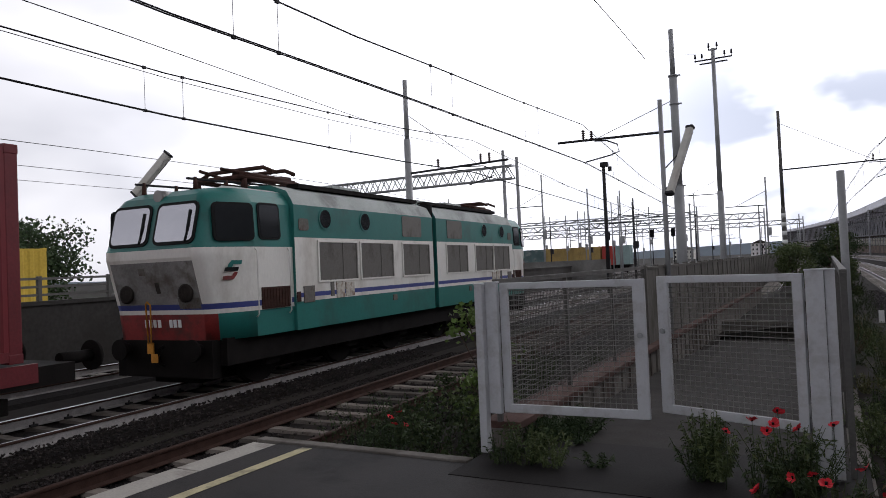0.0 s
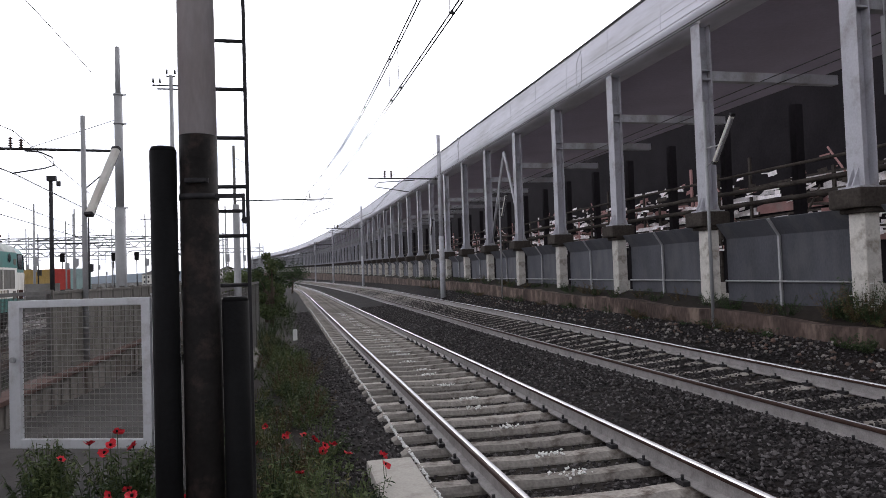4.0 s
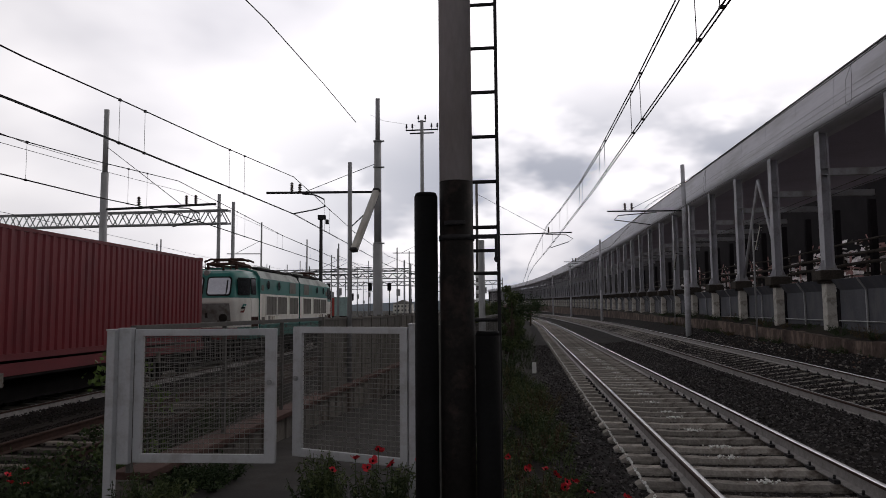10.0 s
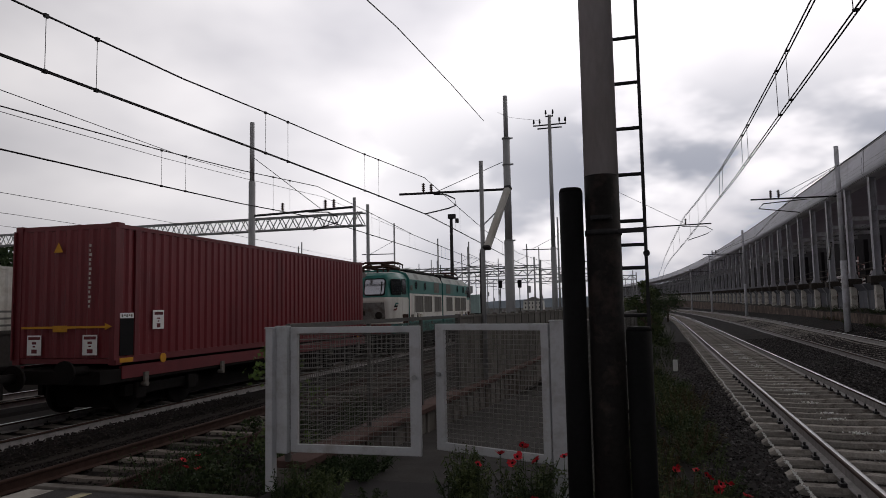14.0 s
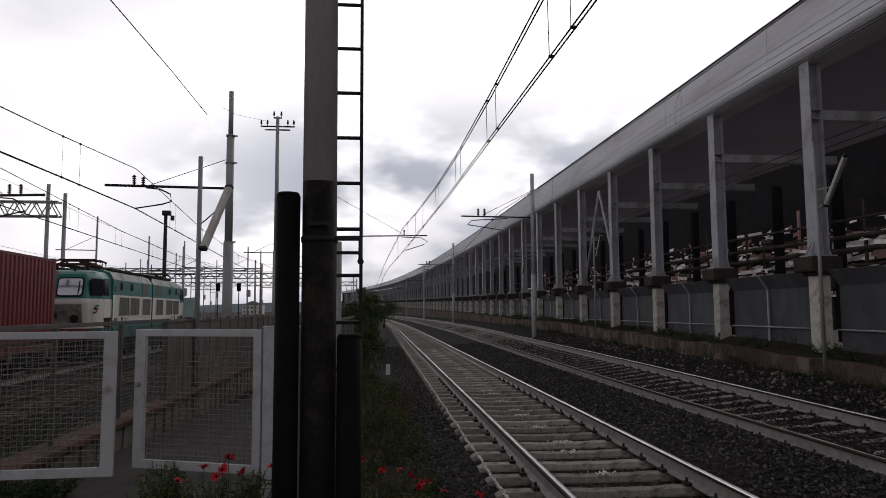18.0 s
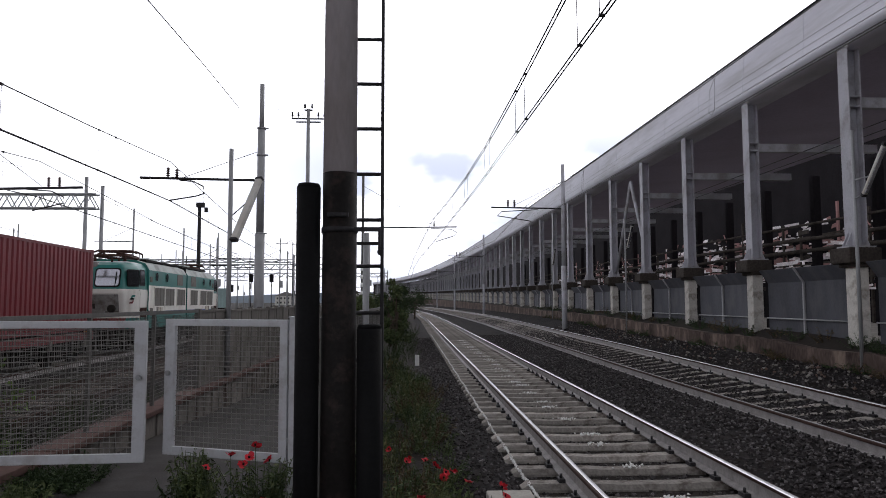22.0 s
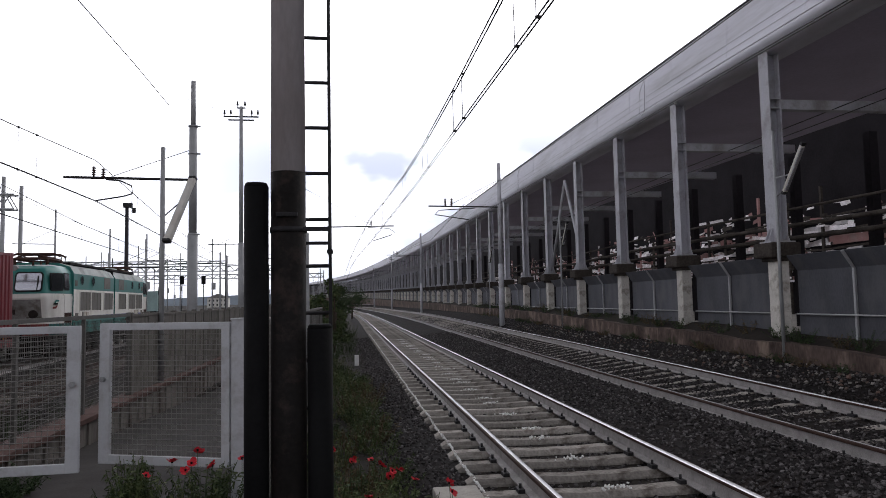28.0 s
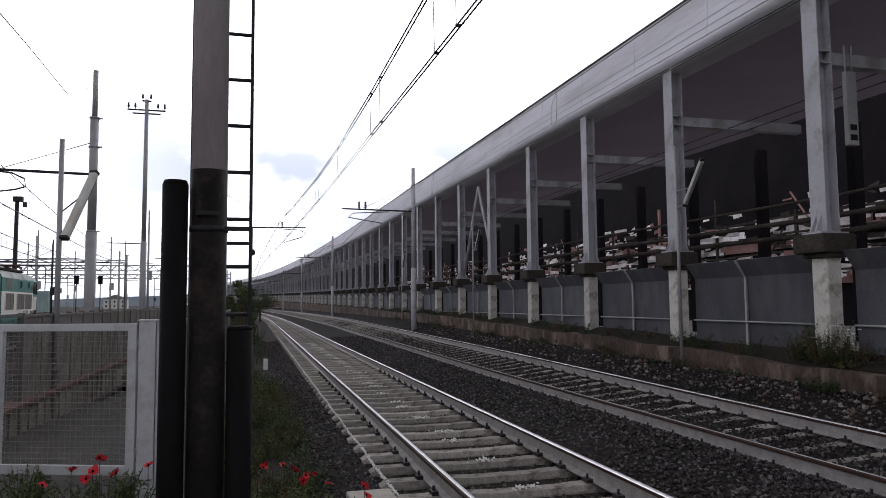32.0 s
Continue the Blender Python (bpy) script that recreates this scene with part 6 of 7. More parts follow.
arm(t, [(2.5, -0.1, 6.25), (3.3, -0.1, 6.2), (3.7, -0.1, 6.0), (3.7, -0.1, 5.8), (2.7, -0.1, 5.55)], 0.022, name="registration_arm")
for x in (3.2, 3.55, 1.4):
    insulator(t, pose(x, -0.1, 6.33))


def gantry(x0, x1, y, z0, z1, label, post=True, step=0.9, r=0.035):
    t = thing("gantry", pose(0, y, 0), label, "gantry", "gantries")
    for dy in (-0.25, 0.25):
        for z in (z0, z1):
            bm = bmesh.new()
            C(bm, (x0, dy, z), (x1, dy, z), r * 1.6, n=6)
            part("chord", bm, "galv", t)
    bm = bmesh.new()
    n = int(abs(x1 - x0) / step)
    for k in range(n):
        a, b = x0 + (x1 - x0) * k / n, x0 + (x1 - x0) * (k + 1) / n
        for dy in (-0.25, 0.25):
            C(bm, (a, dy, z0), ((a + b) / 2, dy, z1), r, n=5)
            C(bm, ((a + b) / 2, dy, z1), (b, dy, z0), r, n=5)
    part("lattice", bm, "galv", t)["kind"] = "stuff"
    if post:
        for x in (x0, x0 - 0.65, x1):
            part("post", pole_bm([(-0.7, z1 + 1.0 - (0.4 if x == x0 else 0), 0.12, 0.1)]), "galv", t, "", pose(x, 0 if x != x0 else 0.6, 0))
    return t


gantry(-18.0, -50.0, 41, 6.85, 7.65, "grey steel lattice gantry over the yard tracks")
gantry(-9.0, -60.0, 112, 6.6, 7.4, "distant steel lattice gantry over the yard", r=0.05, step=1.6)
gantry(-5.0, -70.0, 150, 6.8, 7.6, "distant steel lattice gantry over the yard", r=0.06, step=2.0)
gantry(-14.0, -46.0, 84, 6.2, 6.5, "distant light beam gantry over the yard", r=0.035, step=2.4)

t = thing("catenary_mast", pose(-3.27, 45, -0.4), "dark mast with a long arm over the main line", "mast", "main line masts")
part("shaft", pole_bm([(0, 4.5, 0.13, 0.12), (4.5, 10.0, 0.1, 0.08)]), "fence_dark", t)
bm = bmesh.new()
for k in range(4):
    C(bm, (0, 0, 2.4 + 0.5 * k), (0, 0, 2.65 + 0.5 * k), 0.14, n=12)
part("stripe", bm, "white", t)
arm(t, [(0, 0, 6.62), (5.95, 0, 6.7)], 0.04)
arm(t, [(0, 0, 9.3), (4.5, 0, 6.75)], 0.012, name="stay")
arm(t, [(4.3, 0, 6.6), (5.6, 0, 6.55), (6.0, 0, 6.3), (5.7, 0, 6.1), (4.6, 0, 5.75)], 0.024, name="registration_arm")
insulator(t, pose(4.5, 0, 6.72))

t = thing("marker_pole", pose(-0.96, 10.94, -0.3), "short grey pole beside the ramp fence", "pole")
part("shaft", pole_bm([(0, 2.88, 0.05, 0.048)]), "galv", t)


def right_mast(y, label):
    x = 6.88 + bend(y)
    t = thing("catenary_mast", pose(x, y, -0.2), label, "mast", "main line masts")
    part("shaft", pole_bm([(0, 3.4, 0.13, 0.125), (3.4, 8.2, 0.105, 0.09)]), "column", t)
    arm(t, [(0, 0, 6.1), (-3.4, 0, 6.15)], 0.035)
    arm(t, [(0, 0, 7.4), (-2.4, 0, 6.2)], 0.012, name="stay")
    arm(t, [(-1.2, 0, 6.05), (-2.9, 0, 5.95), (-3.1, 0, 5.75), (-1.5, 0, 5.5)], 0.022, name="registration_arm")
    for dx in (-2.3, -2.6):
        insulator(t, pose(dx, 0, 6.17))
    return t


for y in (33, 68, 103, 138):
    right_mast(y, "grey concrete mast with a cantilever beside the shed")

# tubular lamps on thin posts before the shed
for x, y, h in ((7.6, 12.47, 4.6), (7.6, 25.9, 4.7), (7.6, 39.3, 4.8)):
    z0 = bank(y) - 0.06
    t = thing("lamp_post", pose(x, y, z0), "thin grey post in front of the shed columns", "post", "shed lamp posts")
    part("shaft", pole_bm([(0, h - z0, 0.034, 0.028)], 10), "galv", t)
    arm(t, [(0, 0, h - 1.25 - z0), (0.02, -0.2, h - 1.17 - z0)], 0.016, "galv", "bracket")
    arm(t, [(0, 0, h - 0.9 - z0), (0.02, -0.42, h - 0.9 - z0)], 0.014, "galv", "bracket")
    tube_lamp(Matrix.Translation((x + 0.02, y - 0.53, h - 0.82)) @ Vector((0, -0.6, 0.77)).to_track_quat("Y", "Z").to_matrix().to_4x4(), 0.98, 0.085, "pale tilted tubular lamp before the shed")
tube_lamp(Matrix.Translation((-17.95, 14.2, 4.55)) @ Matrix.Rotation(radians(38), 4, "Y") @ Matrix.Rotation(radians(72), 4, "X"), 1.5, 0.24, "pale tilted tubular lamp behind the train")
t = thing("lamp_post", pose(-18.4, 14.3, -0.7), "grey lamp post behind the train", "post", "lamp posts")
part("shaft", pole_bm([(0, 4.9, 0.07, 0.06)]), "galv", t)
# inverted V brace between two shed columns
brace = thing("column_brace", pose(0, 0, 0), "inverted V steel brace between shed columns", "brace")
for ya, yb in ((27.3, 25.4), (27.3, 29.4)):
    arm(brace, [(8.3, ya, 6.2), (8.3, yb, 2.7)], 0.06, "column", "strut")

# distant masts of the yard
random.seed(11)
far_mesh = []
for h, r in ((8.5, 0.085), (10.0, 0.1), (7.2, 0.075)):
    bm = pole_bm([(0, h, r, r * 0.75)], 8)
    B(bm, -0.08, -0.08, h * 0.42, 0.3, 0.08, h * 0.5)
    far_mesh.append((link_mesh("shaft", bm, "galv" if h > 8 else "steel_dark"), h))
bm = bmesh.new()
C(bm, (0, 0, 0), (3.2, 0, 0.05), 0.045, n=6)
C(bm, (0, 0, 1.2), (2.4, 0, 0.05), 0.02, n=5)
far_arm = link_mesh("arm", bm, "steel_dark")
for k in range(46):
    y = random.uniform(58, 170)
    x = -3 - random.uniform(0.02, 0.52) * y
    me, h = random.choice(far_mesh)
    t = thing("distant_mast", pose(x, y, -0.6), "thin dark distant yard mast", "mast", "distant masts")
    share("shaft", me, t, pose(0, 0, 0))
    if random.random() < 0.6:
        share("arm", far_arm, t, pose(0, 0, h * 0.72, 0, 0, random.choice((0, 180))))
for x, y in ((-27.4, 96), (-21.5, 96), (-18.8, 96)):
    t = thing("signal", pose(x, y, -0.6), "dark railway signal on a thin post", "signal", "signals")
    part("shaft", pole_bm([(0, 5.0, 0.06, 0.06)], 8), "steel_dark", t)
    bm = bmesh.new()
    B(bm, -0.27, -0.15, 4.8, 0.27, 0.15, 5.9, bevel=0.08)
    part("signal_head", bm, "black_tar", t)


def wire(label, pts, r=0.008, pair=0.0):
    """A wire through the points, with a sag as they give it; pair: the gap to a second one beside it."""
    bm = bmesh.new()
    fine = []
    for a, b in zip(pts, pts[1:]):
        for k in range(6):
            fine.append(Vector(a).lerp(Vector(b), k / 6))
    fine.append(Vector(pts[-1]))
    tube(bm, fine, r, n=5)
    ob = tagged(part("overhead_wire", bm, "wire"), label, "wire", "overhead wires")
    if pair:
        copy_thing(ob, pose(pair, 0, 0))
    return ob


def yard_wire(x0, contact, messenger, drops, lab):
    wire("dark contact wire over " + lab, [(left_x(x0, y), y, z) for y, z in contact], 0.011, 0.05)
    wire("dark sagging messenger wire over " + lab, [(left_x(x0, y), y, z) for y, z in messenger], 0.014)
    my, mz = zip(*messenger)
    cy, cz = zip(*contact)
    for y in drops:
        bm = bmesh.new()
        z1, z0 = np.interp(y, my, mz), np.interp(y, cy, cz)
        C(bm, (left_x(x0, y), y, z0), (left_x(x0, y), y, z1), 0.0045, n=5)
        B(bm, left_x(x0, y) - 0.02, y - 0.03, z0 - 0.02, left_x(x0, y) + 0.02, y + 0.03, z0 + 0.03)
        B(bm, left_x(x0, y) - 0.02, y - 0.03, z1 - 0.03, left_x(x0, y) + 0.02, y + 0.03, z1 + 0.02)
        tagged(part("dropper", bm, "wire"), "thin dropper between two overhead wires", "dropper", "droppers")


DR = (-14, -13, -5.2, -4.2, 0.9, 1.9, 7.1, 8.0, 12.8, 13.8, 18.6, 19.8, 30, 31, 36, 37, 43, 44, 50, 58, 66)
yard_wire(RUSTY_AXIS, [(-45, 5.0), (-20, 4.6), (6, 4.56), (12, 4.74), (19, 4.92), (25, 5.05), (50, 4.7), (75, 5.05), (120, 5.0)],
          [(-35, 6.3), (-20, 5.6), (-8, 5.28), (6, 5.28), (10, 5.42), (13, 5.62), (18, 5.92), (25, 6.42), (37, 5.7), (50, 5.4), (63, 5.7), (75, 6.4), (120, 5.6)], DR, "the rusty yard track")
yard_wire(TRAIN_AXIS, [(-45, 5.0), (-20, 4.6), (9.5, 4.57), (14.5, 4.67), (18.5, 4.77), (24, 5.0), (50, 4.7), (75, 5.05), (120, 5.0)],
          [(-35, 6.2), (-20, 5.6), (-4, 5.3), (9.5, 5.36), (14.5, 5.56), (18.5, 5.78), (24, 6.2), (37, 5.6), (50, 5.35), (63, 5.6), (75, 6.2), (120, 5.6)], [d + 1.9 if d < 20 else d for d in DR], "the train's track")
wire("thin second wire over the train's track", [(left_x(-11.0, y), y, z) for y, z in ((-20, 5.3), (9.5, 5.2), (14.5, 5.32), (18.5, 5.5), (24, 5.8), (50, 5.2), (80, 5.6))], 0.007)
wire("thin feeder wire across the yard", [(left_x(-8.0, -10), -10, 4.6), (-8.2, 6, 4.42), (-9.2, 12, 4.6), (-15.6, 24, 6.9)], 0.006)
for x0, z in ((-19.6, 5.2), (-23.6, 5.2), (-27.6, 5.3)):
    wire("thin wire over the far yard tracks", [(left_x(x0, y), y, z + 0.4 * abs(math.sin(y / 16))) for y in range(-10, 120, 8)], 0.010)
# main line wires
CON1 = [(3.0, -32, 5.35), (2.4, 2, 5.3), (2.2, 8.5, 5.3), (2.06, 14.6, 5.3), (1.88, 23, 5.3), (1.2, 45, 5.35), (0.5, 62, 5.3), (0.1, 80, 5.3), (0.6 + bend(100), 100, 5.3), (1.6 + bend(150), 150, 5.3)]
MES1 = [(3.0, -32, 7.2), (2.4, 2, 6.72), (2.12, 11, 6.37), (2.03, 15.4, 6.23), (1.92, 21, 6.16), (1.8, 27, 6.27), (1.5, 36, 6.5), (1.12, 45, 6.75), (0.5, 62, 6.4), (0.1, 80, 6.4), (0.6 + bend(100), 100, 6.9), (1.6 + bend(150), 150, 6.9)]
CON2 = [(5.9, -32, 5.1), (5.5, 6, 4.95), (5.3, 33, 5.2), (5.8, 68, 5.3), (5.5 + bend(103), 103, 5.3), (5.7 + bend(160), 160, 5.3)]
MES2 = [(5.9, -32, 6.2), (5.6, 2, 5.86), (5.4, 14, 5.8), (5.35, 24, 5.92), (5.3, 33, 6.2), (5.6, 50, 5.8), (5.8, 68, 6.6), (5.5 + bend(103), 103, 6.6), (5.7 + bend(160), 160, 6.6)]
for lab, pts, r in (("dark contact wire over the main line", CON1, 0.013), ("dark messenger wire over the main line", MES1, 0.014),
                    ("dark contact wire over the second main track", CON2, 0.008), ("dark messenger wire over the second main track", MES2, 0.008)):
    wire(lab, pts, r, 0.06)


def at_y(pts, y):
    return Vector((np.interp(y, [p[1] for p in pts], [p[0] for p in pts]), y, np.interp(y, [p[1] for p in pts], [p[2] for p in pts])))


for y in (9.3, 10.4, 14.6, 15.7, 20.0, 21.1, 26, 27, 32, 36, 41, 50, 57):
    bm = bmesh.new()
    a, b = at_y(MES1, y), at_y(CON1, y)
    C(bm, a, b, 0.007, n=5)
    B(bm, a.x - 0.012, y - 0.02, a.z - 0.02, a.x + 0.07, y + 0.02, a.z + 0.015)
    B(bm, b.x - 0.012, y - 0.02, b.z - 0.012, b.x + 0.07, y + 0.02, b.z + 0.025)
    tagged(part("dropper", bm, "wire"), "thin dropper between two overhead wires", "dropper", "droppers")
for z in (5.27, 5.09):
    wire("thin wire strung under the shed roof", [(9.5 + bend(y), y, z) for y in range(-8, 90, 8)], 0.010)
wire("long thin wire high across the yard", [(-6.3, 25, 8.35), (-6.05, 20, 8.15), (-5.7, 14.5, 7.75), (-5.2, 8, 6.9), (-5.0, -4, 6.4)], 0.013)
wire("thin wire from the telegraph pole", [(-5.6, 35, 10.8), (-5.9, 28, 9.2), (-6.0, 26, 8.9)], 0.006)


# ------------------------------------------------------------------ yard background
def plain_container(m, L, material, frame_mat, label):
    t = thing("container", m, label, "container", "yard containers")
    container_box(t, L, 2.6, 2.44, material, frame_mat, 0.45)
    parked_wagon(m @ pose(0, 0, -1.0), L)
    return t


plain_container(pose(left_x(-19.6, 28.6), 28.6, YARD_Z + 1.0, 0, 0, HEAD), 12.2, "pale_cont", "pale_cont", "pale grey container parked in the yard")
plain_container(pose(left_x(-30.6, 18.8), 18.8, YARD_Z + 1.0, 0, 0, HEAD), 12.2, "yellow_cont", "yellow_cont", "yellow container parked in the yard")
bm = bmesh.new()
prism(bm, [(-0.12, -0.8), (0.12, -0.8), (0.12, 1.05), (0.17, 1.05), (0.17, 1.15), (-0.17, 1.15), (-0.17, 1.05), (-0.12, 1.05)], -30, 60, 0, pose(-17.6, 0, 0, 0, 0, HEAD))
tagged(part("yard_wall", fixed(bm), "yard_wall"), "low grey concrete wall behind the freight train", "wall", kind="structure")
for x, L, mt, lab in ((-36.2, 5.0, "teal_dull", "dull green"), (-32.1, 4.0, "ochre_cont", "ochre"), (-28.4, 3.6, "ochre_cont", "ochre"), (-26.4, 1.7, "red_cont", "red"), (-24.4, 1.9, "pale_teal", "pale green")):
    plain_container(pose(x, 96.2, 0.8, 0, 0, -86), L, mt, mt, f"faded {lab} container far off in the yard")
bm = bmesh.new()
prism(bm, [(-0.12, -0.8), (0.12, -0.8), (0.12, 1.5), (0.16, 1.5), (0.16, 1.6), (-0.16, 1.6), (-0.16, 1.5), (-0.12, 1.5)], -9.5, 0, 0, pose(-17.4, 60, 0, 0, 0, -86))
tagged(part("far_yard_wall", fixed(bm), "grey_wall"), "low grey wall before the far containers", "wall", kind="structure")
# rails on posts over the wall behind the train
guard = thing("yard_fence", pose(-17.6, 0, 0, 0, 0, HEAD), "dark rail fence on the low yard wall", "fence", kind="structure")
for z in (1.3, 1.5, 1.7):
    bm = bmesh.new()
    B(bm, -0.03, -30, z - 0.03, 0.03, 26, z + 0.03)
    part("rail", bm, "fence_dark", guard)
bm = bmesh.new()
B(bm, -0.05, -0.05, 1.14, 0.05, 0.05, 1.76, bevel=0.01)
guard_post = link_mesh("post", bm, "fence_dark")
for k in range(28):
    share("post", guard_post, guard, pose(0.0, -29 + 2.0 * k, 0))


def house(x, y, w, d, h, label, wall, roof):
    t = thing("house", pose(x, y, -0.6), label, "house", "distant houses")
    bm = bmesh.new()
    B(bm, -w / 2, -d / 2, 0, w / 2, d / 2, h)
    part("wall", bm, wall, t)
    bm = bmesh.new()
    prism(bm, [(-w / 2 - 0.4, h), (w / 2 + 0.4, h), (0, h + w * 0.22)], -d / 2 - 0.4, d / 2 + 0.4)
    part("roof", fixed(bm), roof, t)
    for k in range(int(w / 2.6)):
        for z in range(int(h / 3)):
            bm = bmesh.new()
            B(bm, -0.5, -0.06, -0.7, 0.5, 0.02, 0.7)
            part("window", bm, "glass_dark", t, "", pose(-w / 2 + 1.6 + k * 2.6, -d / 2, 1.8 + z * 3.0))


house(-90, 520, 14, 10, 6.5, "pale distant house with a low pitched roof", "pale_cont", "grey_wall")
house(-44, 560, 12, 10, 9.0, "tall pale distant house", "pale_panel", "corbel")
house(-190, 560, 24, 12, 7.0, "long low distant depot building", "grey_wall", "corbel")
house(-260, 500, 30, 12, 7.0, "long low distant depot building", "pale_panel", "corbel")

# far hills on the horizon
random.seed(5)
bm = bmesh.new()
n = 60
top, low = [], []
for k in range(n + 1):
    a = radians(-75 + 110 * k / n)
    h = 16 + 26 * noise.noise((k * 0.13, 3.1, 0)) + 30 * math.exp(-((k - 41) / 4.0) ** 2)
    top.append(bm.verts.new((2200 * math.sin(a), 2200 * math.cos(a), max(6, h) - 5)))
    low.append(bm.verts.new((2100 * math.sin(a), 2100 * math.cos(a), -8)))
for k in range(n):
    bm.faces.new((low[k], low[k + 1], top[k + 1], top[k]))
tagged(part("backdrop", bm, "hill"), "low blue-grey hills on the horizon", "hills", kind="structure")


# ------------------------------------------------------------------ plants
def leaf_cloud(bm, centre, radius, n, size, squash=0.8, up=0.3, blade=1.6):
    cx, cy, cz = centre
    for _ in range(n):
        d = Vector((random.gauss(0, 1), random.gauss(0, 1), random.gauss(0, 1))).normalized() * random.random() ** 0.45
        p = Vector((cx + d.x * radius, cy + d.y * radius, cz + d.z * radius * squash))
        e = Euler((random.uniform(0, 6.3), random.uniform(0, 6.3), random.uniform(0, 6.3))).to_matrix()
        s = size * random.uniform(0.6, 1.3)
        vs = [bm.verts.new(p + e @ Vector(v)) for v in ((-s * 0.5, 0, 0), (0, -s * blade * 0.5, 0.1 * s), (s * 0.5, 0, 0), (0, s * blade * 0.5, 0.1 * s))]
        bm.faces.new(vs)


def tree(x, y, h, r, label, lumps=14, leaves=220, material="leaf_dark", name="tree"):
    t = thing(name, pose(x, y, ground_height(x, y)), label, name, "trees")
    bm = bmesh.new()
    C(bm, (0, 0, 0), (0.1, 0, h * 0.5), 0.05 * h * 0.6, 0.03 * h * 0.5, n=8)
    spots = []
    for k in range(lumps):
        a = random.uniform(0, 6.3)
        rr = r * random.uniform(0.15, 0.85)
        z = h * random.uniform(0.14 if name == "bush" else 0.35, 0.92)
        spots.append((math.cos(a) * rr, math.sin(a) * rr, z))
        C(bm, (0.05, 0, h * random.uniform(0.2, 0.5)), spots[-1], 0.012 * h * 0.4, 0.004 * h, n=5)
    part("trunk", bm, "bark", t)
    bm = bmesh.new()
    for s in spots:
        leaf_cloud(bm, s, r * random.uniform(0.25, 0.48), leaves if name == "tree" else int(leaves * 1.7), (0.05 * h ** 0.5 + 0.02 * r) * (1.0 if name == "tree" else 0.62))
    part("crown", bm, material, t)
    return t


random.seed(21)
tree(-57, 46, 9.5, 4.5, "dark leafy tree behind the yard", 20, 220)
tree(-63, 38, 8.0, 4.5, "dark leafy tree behind the yard", 18, 200)
tree(-50, 30, 5.0, 4.0, "broad bush behind the yard", 16, 200)
tree(-44, 24, 4.0, 4.0, "broad bush behind the yard", 16, 200)
tree(-0.85, 26, 2.85, 0.6, "feathery green bush beside the main line", 24, 100, "leaf_mid", "bush")
tree(-1.1, 29, 2.6, 0.75, "feathery green bush beside the main line", 22, 130, "leaf", "bush")
tree(-0.9, 33, 2.0, 0.7, "feathery green bush beside the main line", 14, 110, "leaf", "bush")
tree(-2.6, 38, 2.2, 1.2, "dense green bush beside the panel fence", 18, 220, "leaf_green", "bush")
tree(-4.75, 8.0, 1.8, 0.5, "bright weedy bush behind the gate post", 12, 34, "leaf_bright", "bush")
tree(-5.3, 8.4, 1.0, 0.6, "bright weedy bush behind the platform kerb", 9, 36, "leaf_green", "bush")
tree(-5.3, 9.0, 0.9, 0.6, "dark weedy bush behind the platform kerb", 12, 60, "leaf", "bush")
tree(-4.9, 7.0, 0.75, 0.7, "dark weedy bush behind the platform kerb", 12, 70, "leaf", "bush")
tree(0.2, 75, 3.5, 2.2, "dark bush far along the main line", 14, 160, "leaf_dark", "bush")


def weed(x, y, z, h, r, n, label, material="leaf", stems=14):
    """A clump: thin stems that lean outwards, each with narrow leaves."""
    t = thing("weed_clump", pose(x, y, z), label, "weeds", "weed clumps")
    bm = bmesh.new()
    for _ in range(stems):
        a, lean = random.uniform(0, 6.3), random.uniform(0.1, 1.0)
        hh = h * random.uniform(0.5, 1.05)
        bx, by = math.cos(a) * r * 0.3, math.sin(a) * r * 0.3
        tx, ty = bx + math.cos(a) * r * lean, by + math.sin(a) * r * lean
        q = [bm.verts.new(v) for v in ((bx - 0.004, by, 0), (bx + 0.004, by, 0), (tx + 0.002, ty, hh), (tx - 0.002, ty, hh))]
        bm.faces.new(q)
        for k in range(n + 5):
            f = random.uniform(0.1, 1.0)
            p = Vector((bx + (tx - bx) * f, by + (ty - by) * f, hh * f))
            e = Euler((random.uniform(-1.2, 0.4), random.uniform(-0.8, 0.8), random.uniform(0, 6.3))).to_matrix()
            s = random.uniform(0.02, 0.05)
            bm.faces.new([bm.verts.new(p + e @ Vector(v)) for v in ((0, 0, 0), (s * 0.22, s * 0.5, 0.004), (0, s * 1.3, 0), (-s * 0.22, s * 0.5, 0.004))])
    part("leaves", bm, material, t)
    return t


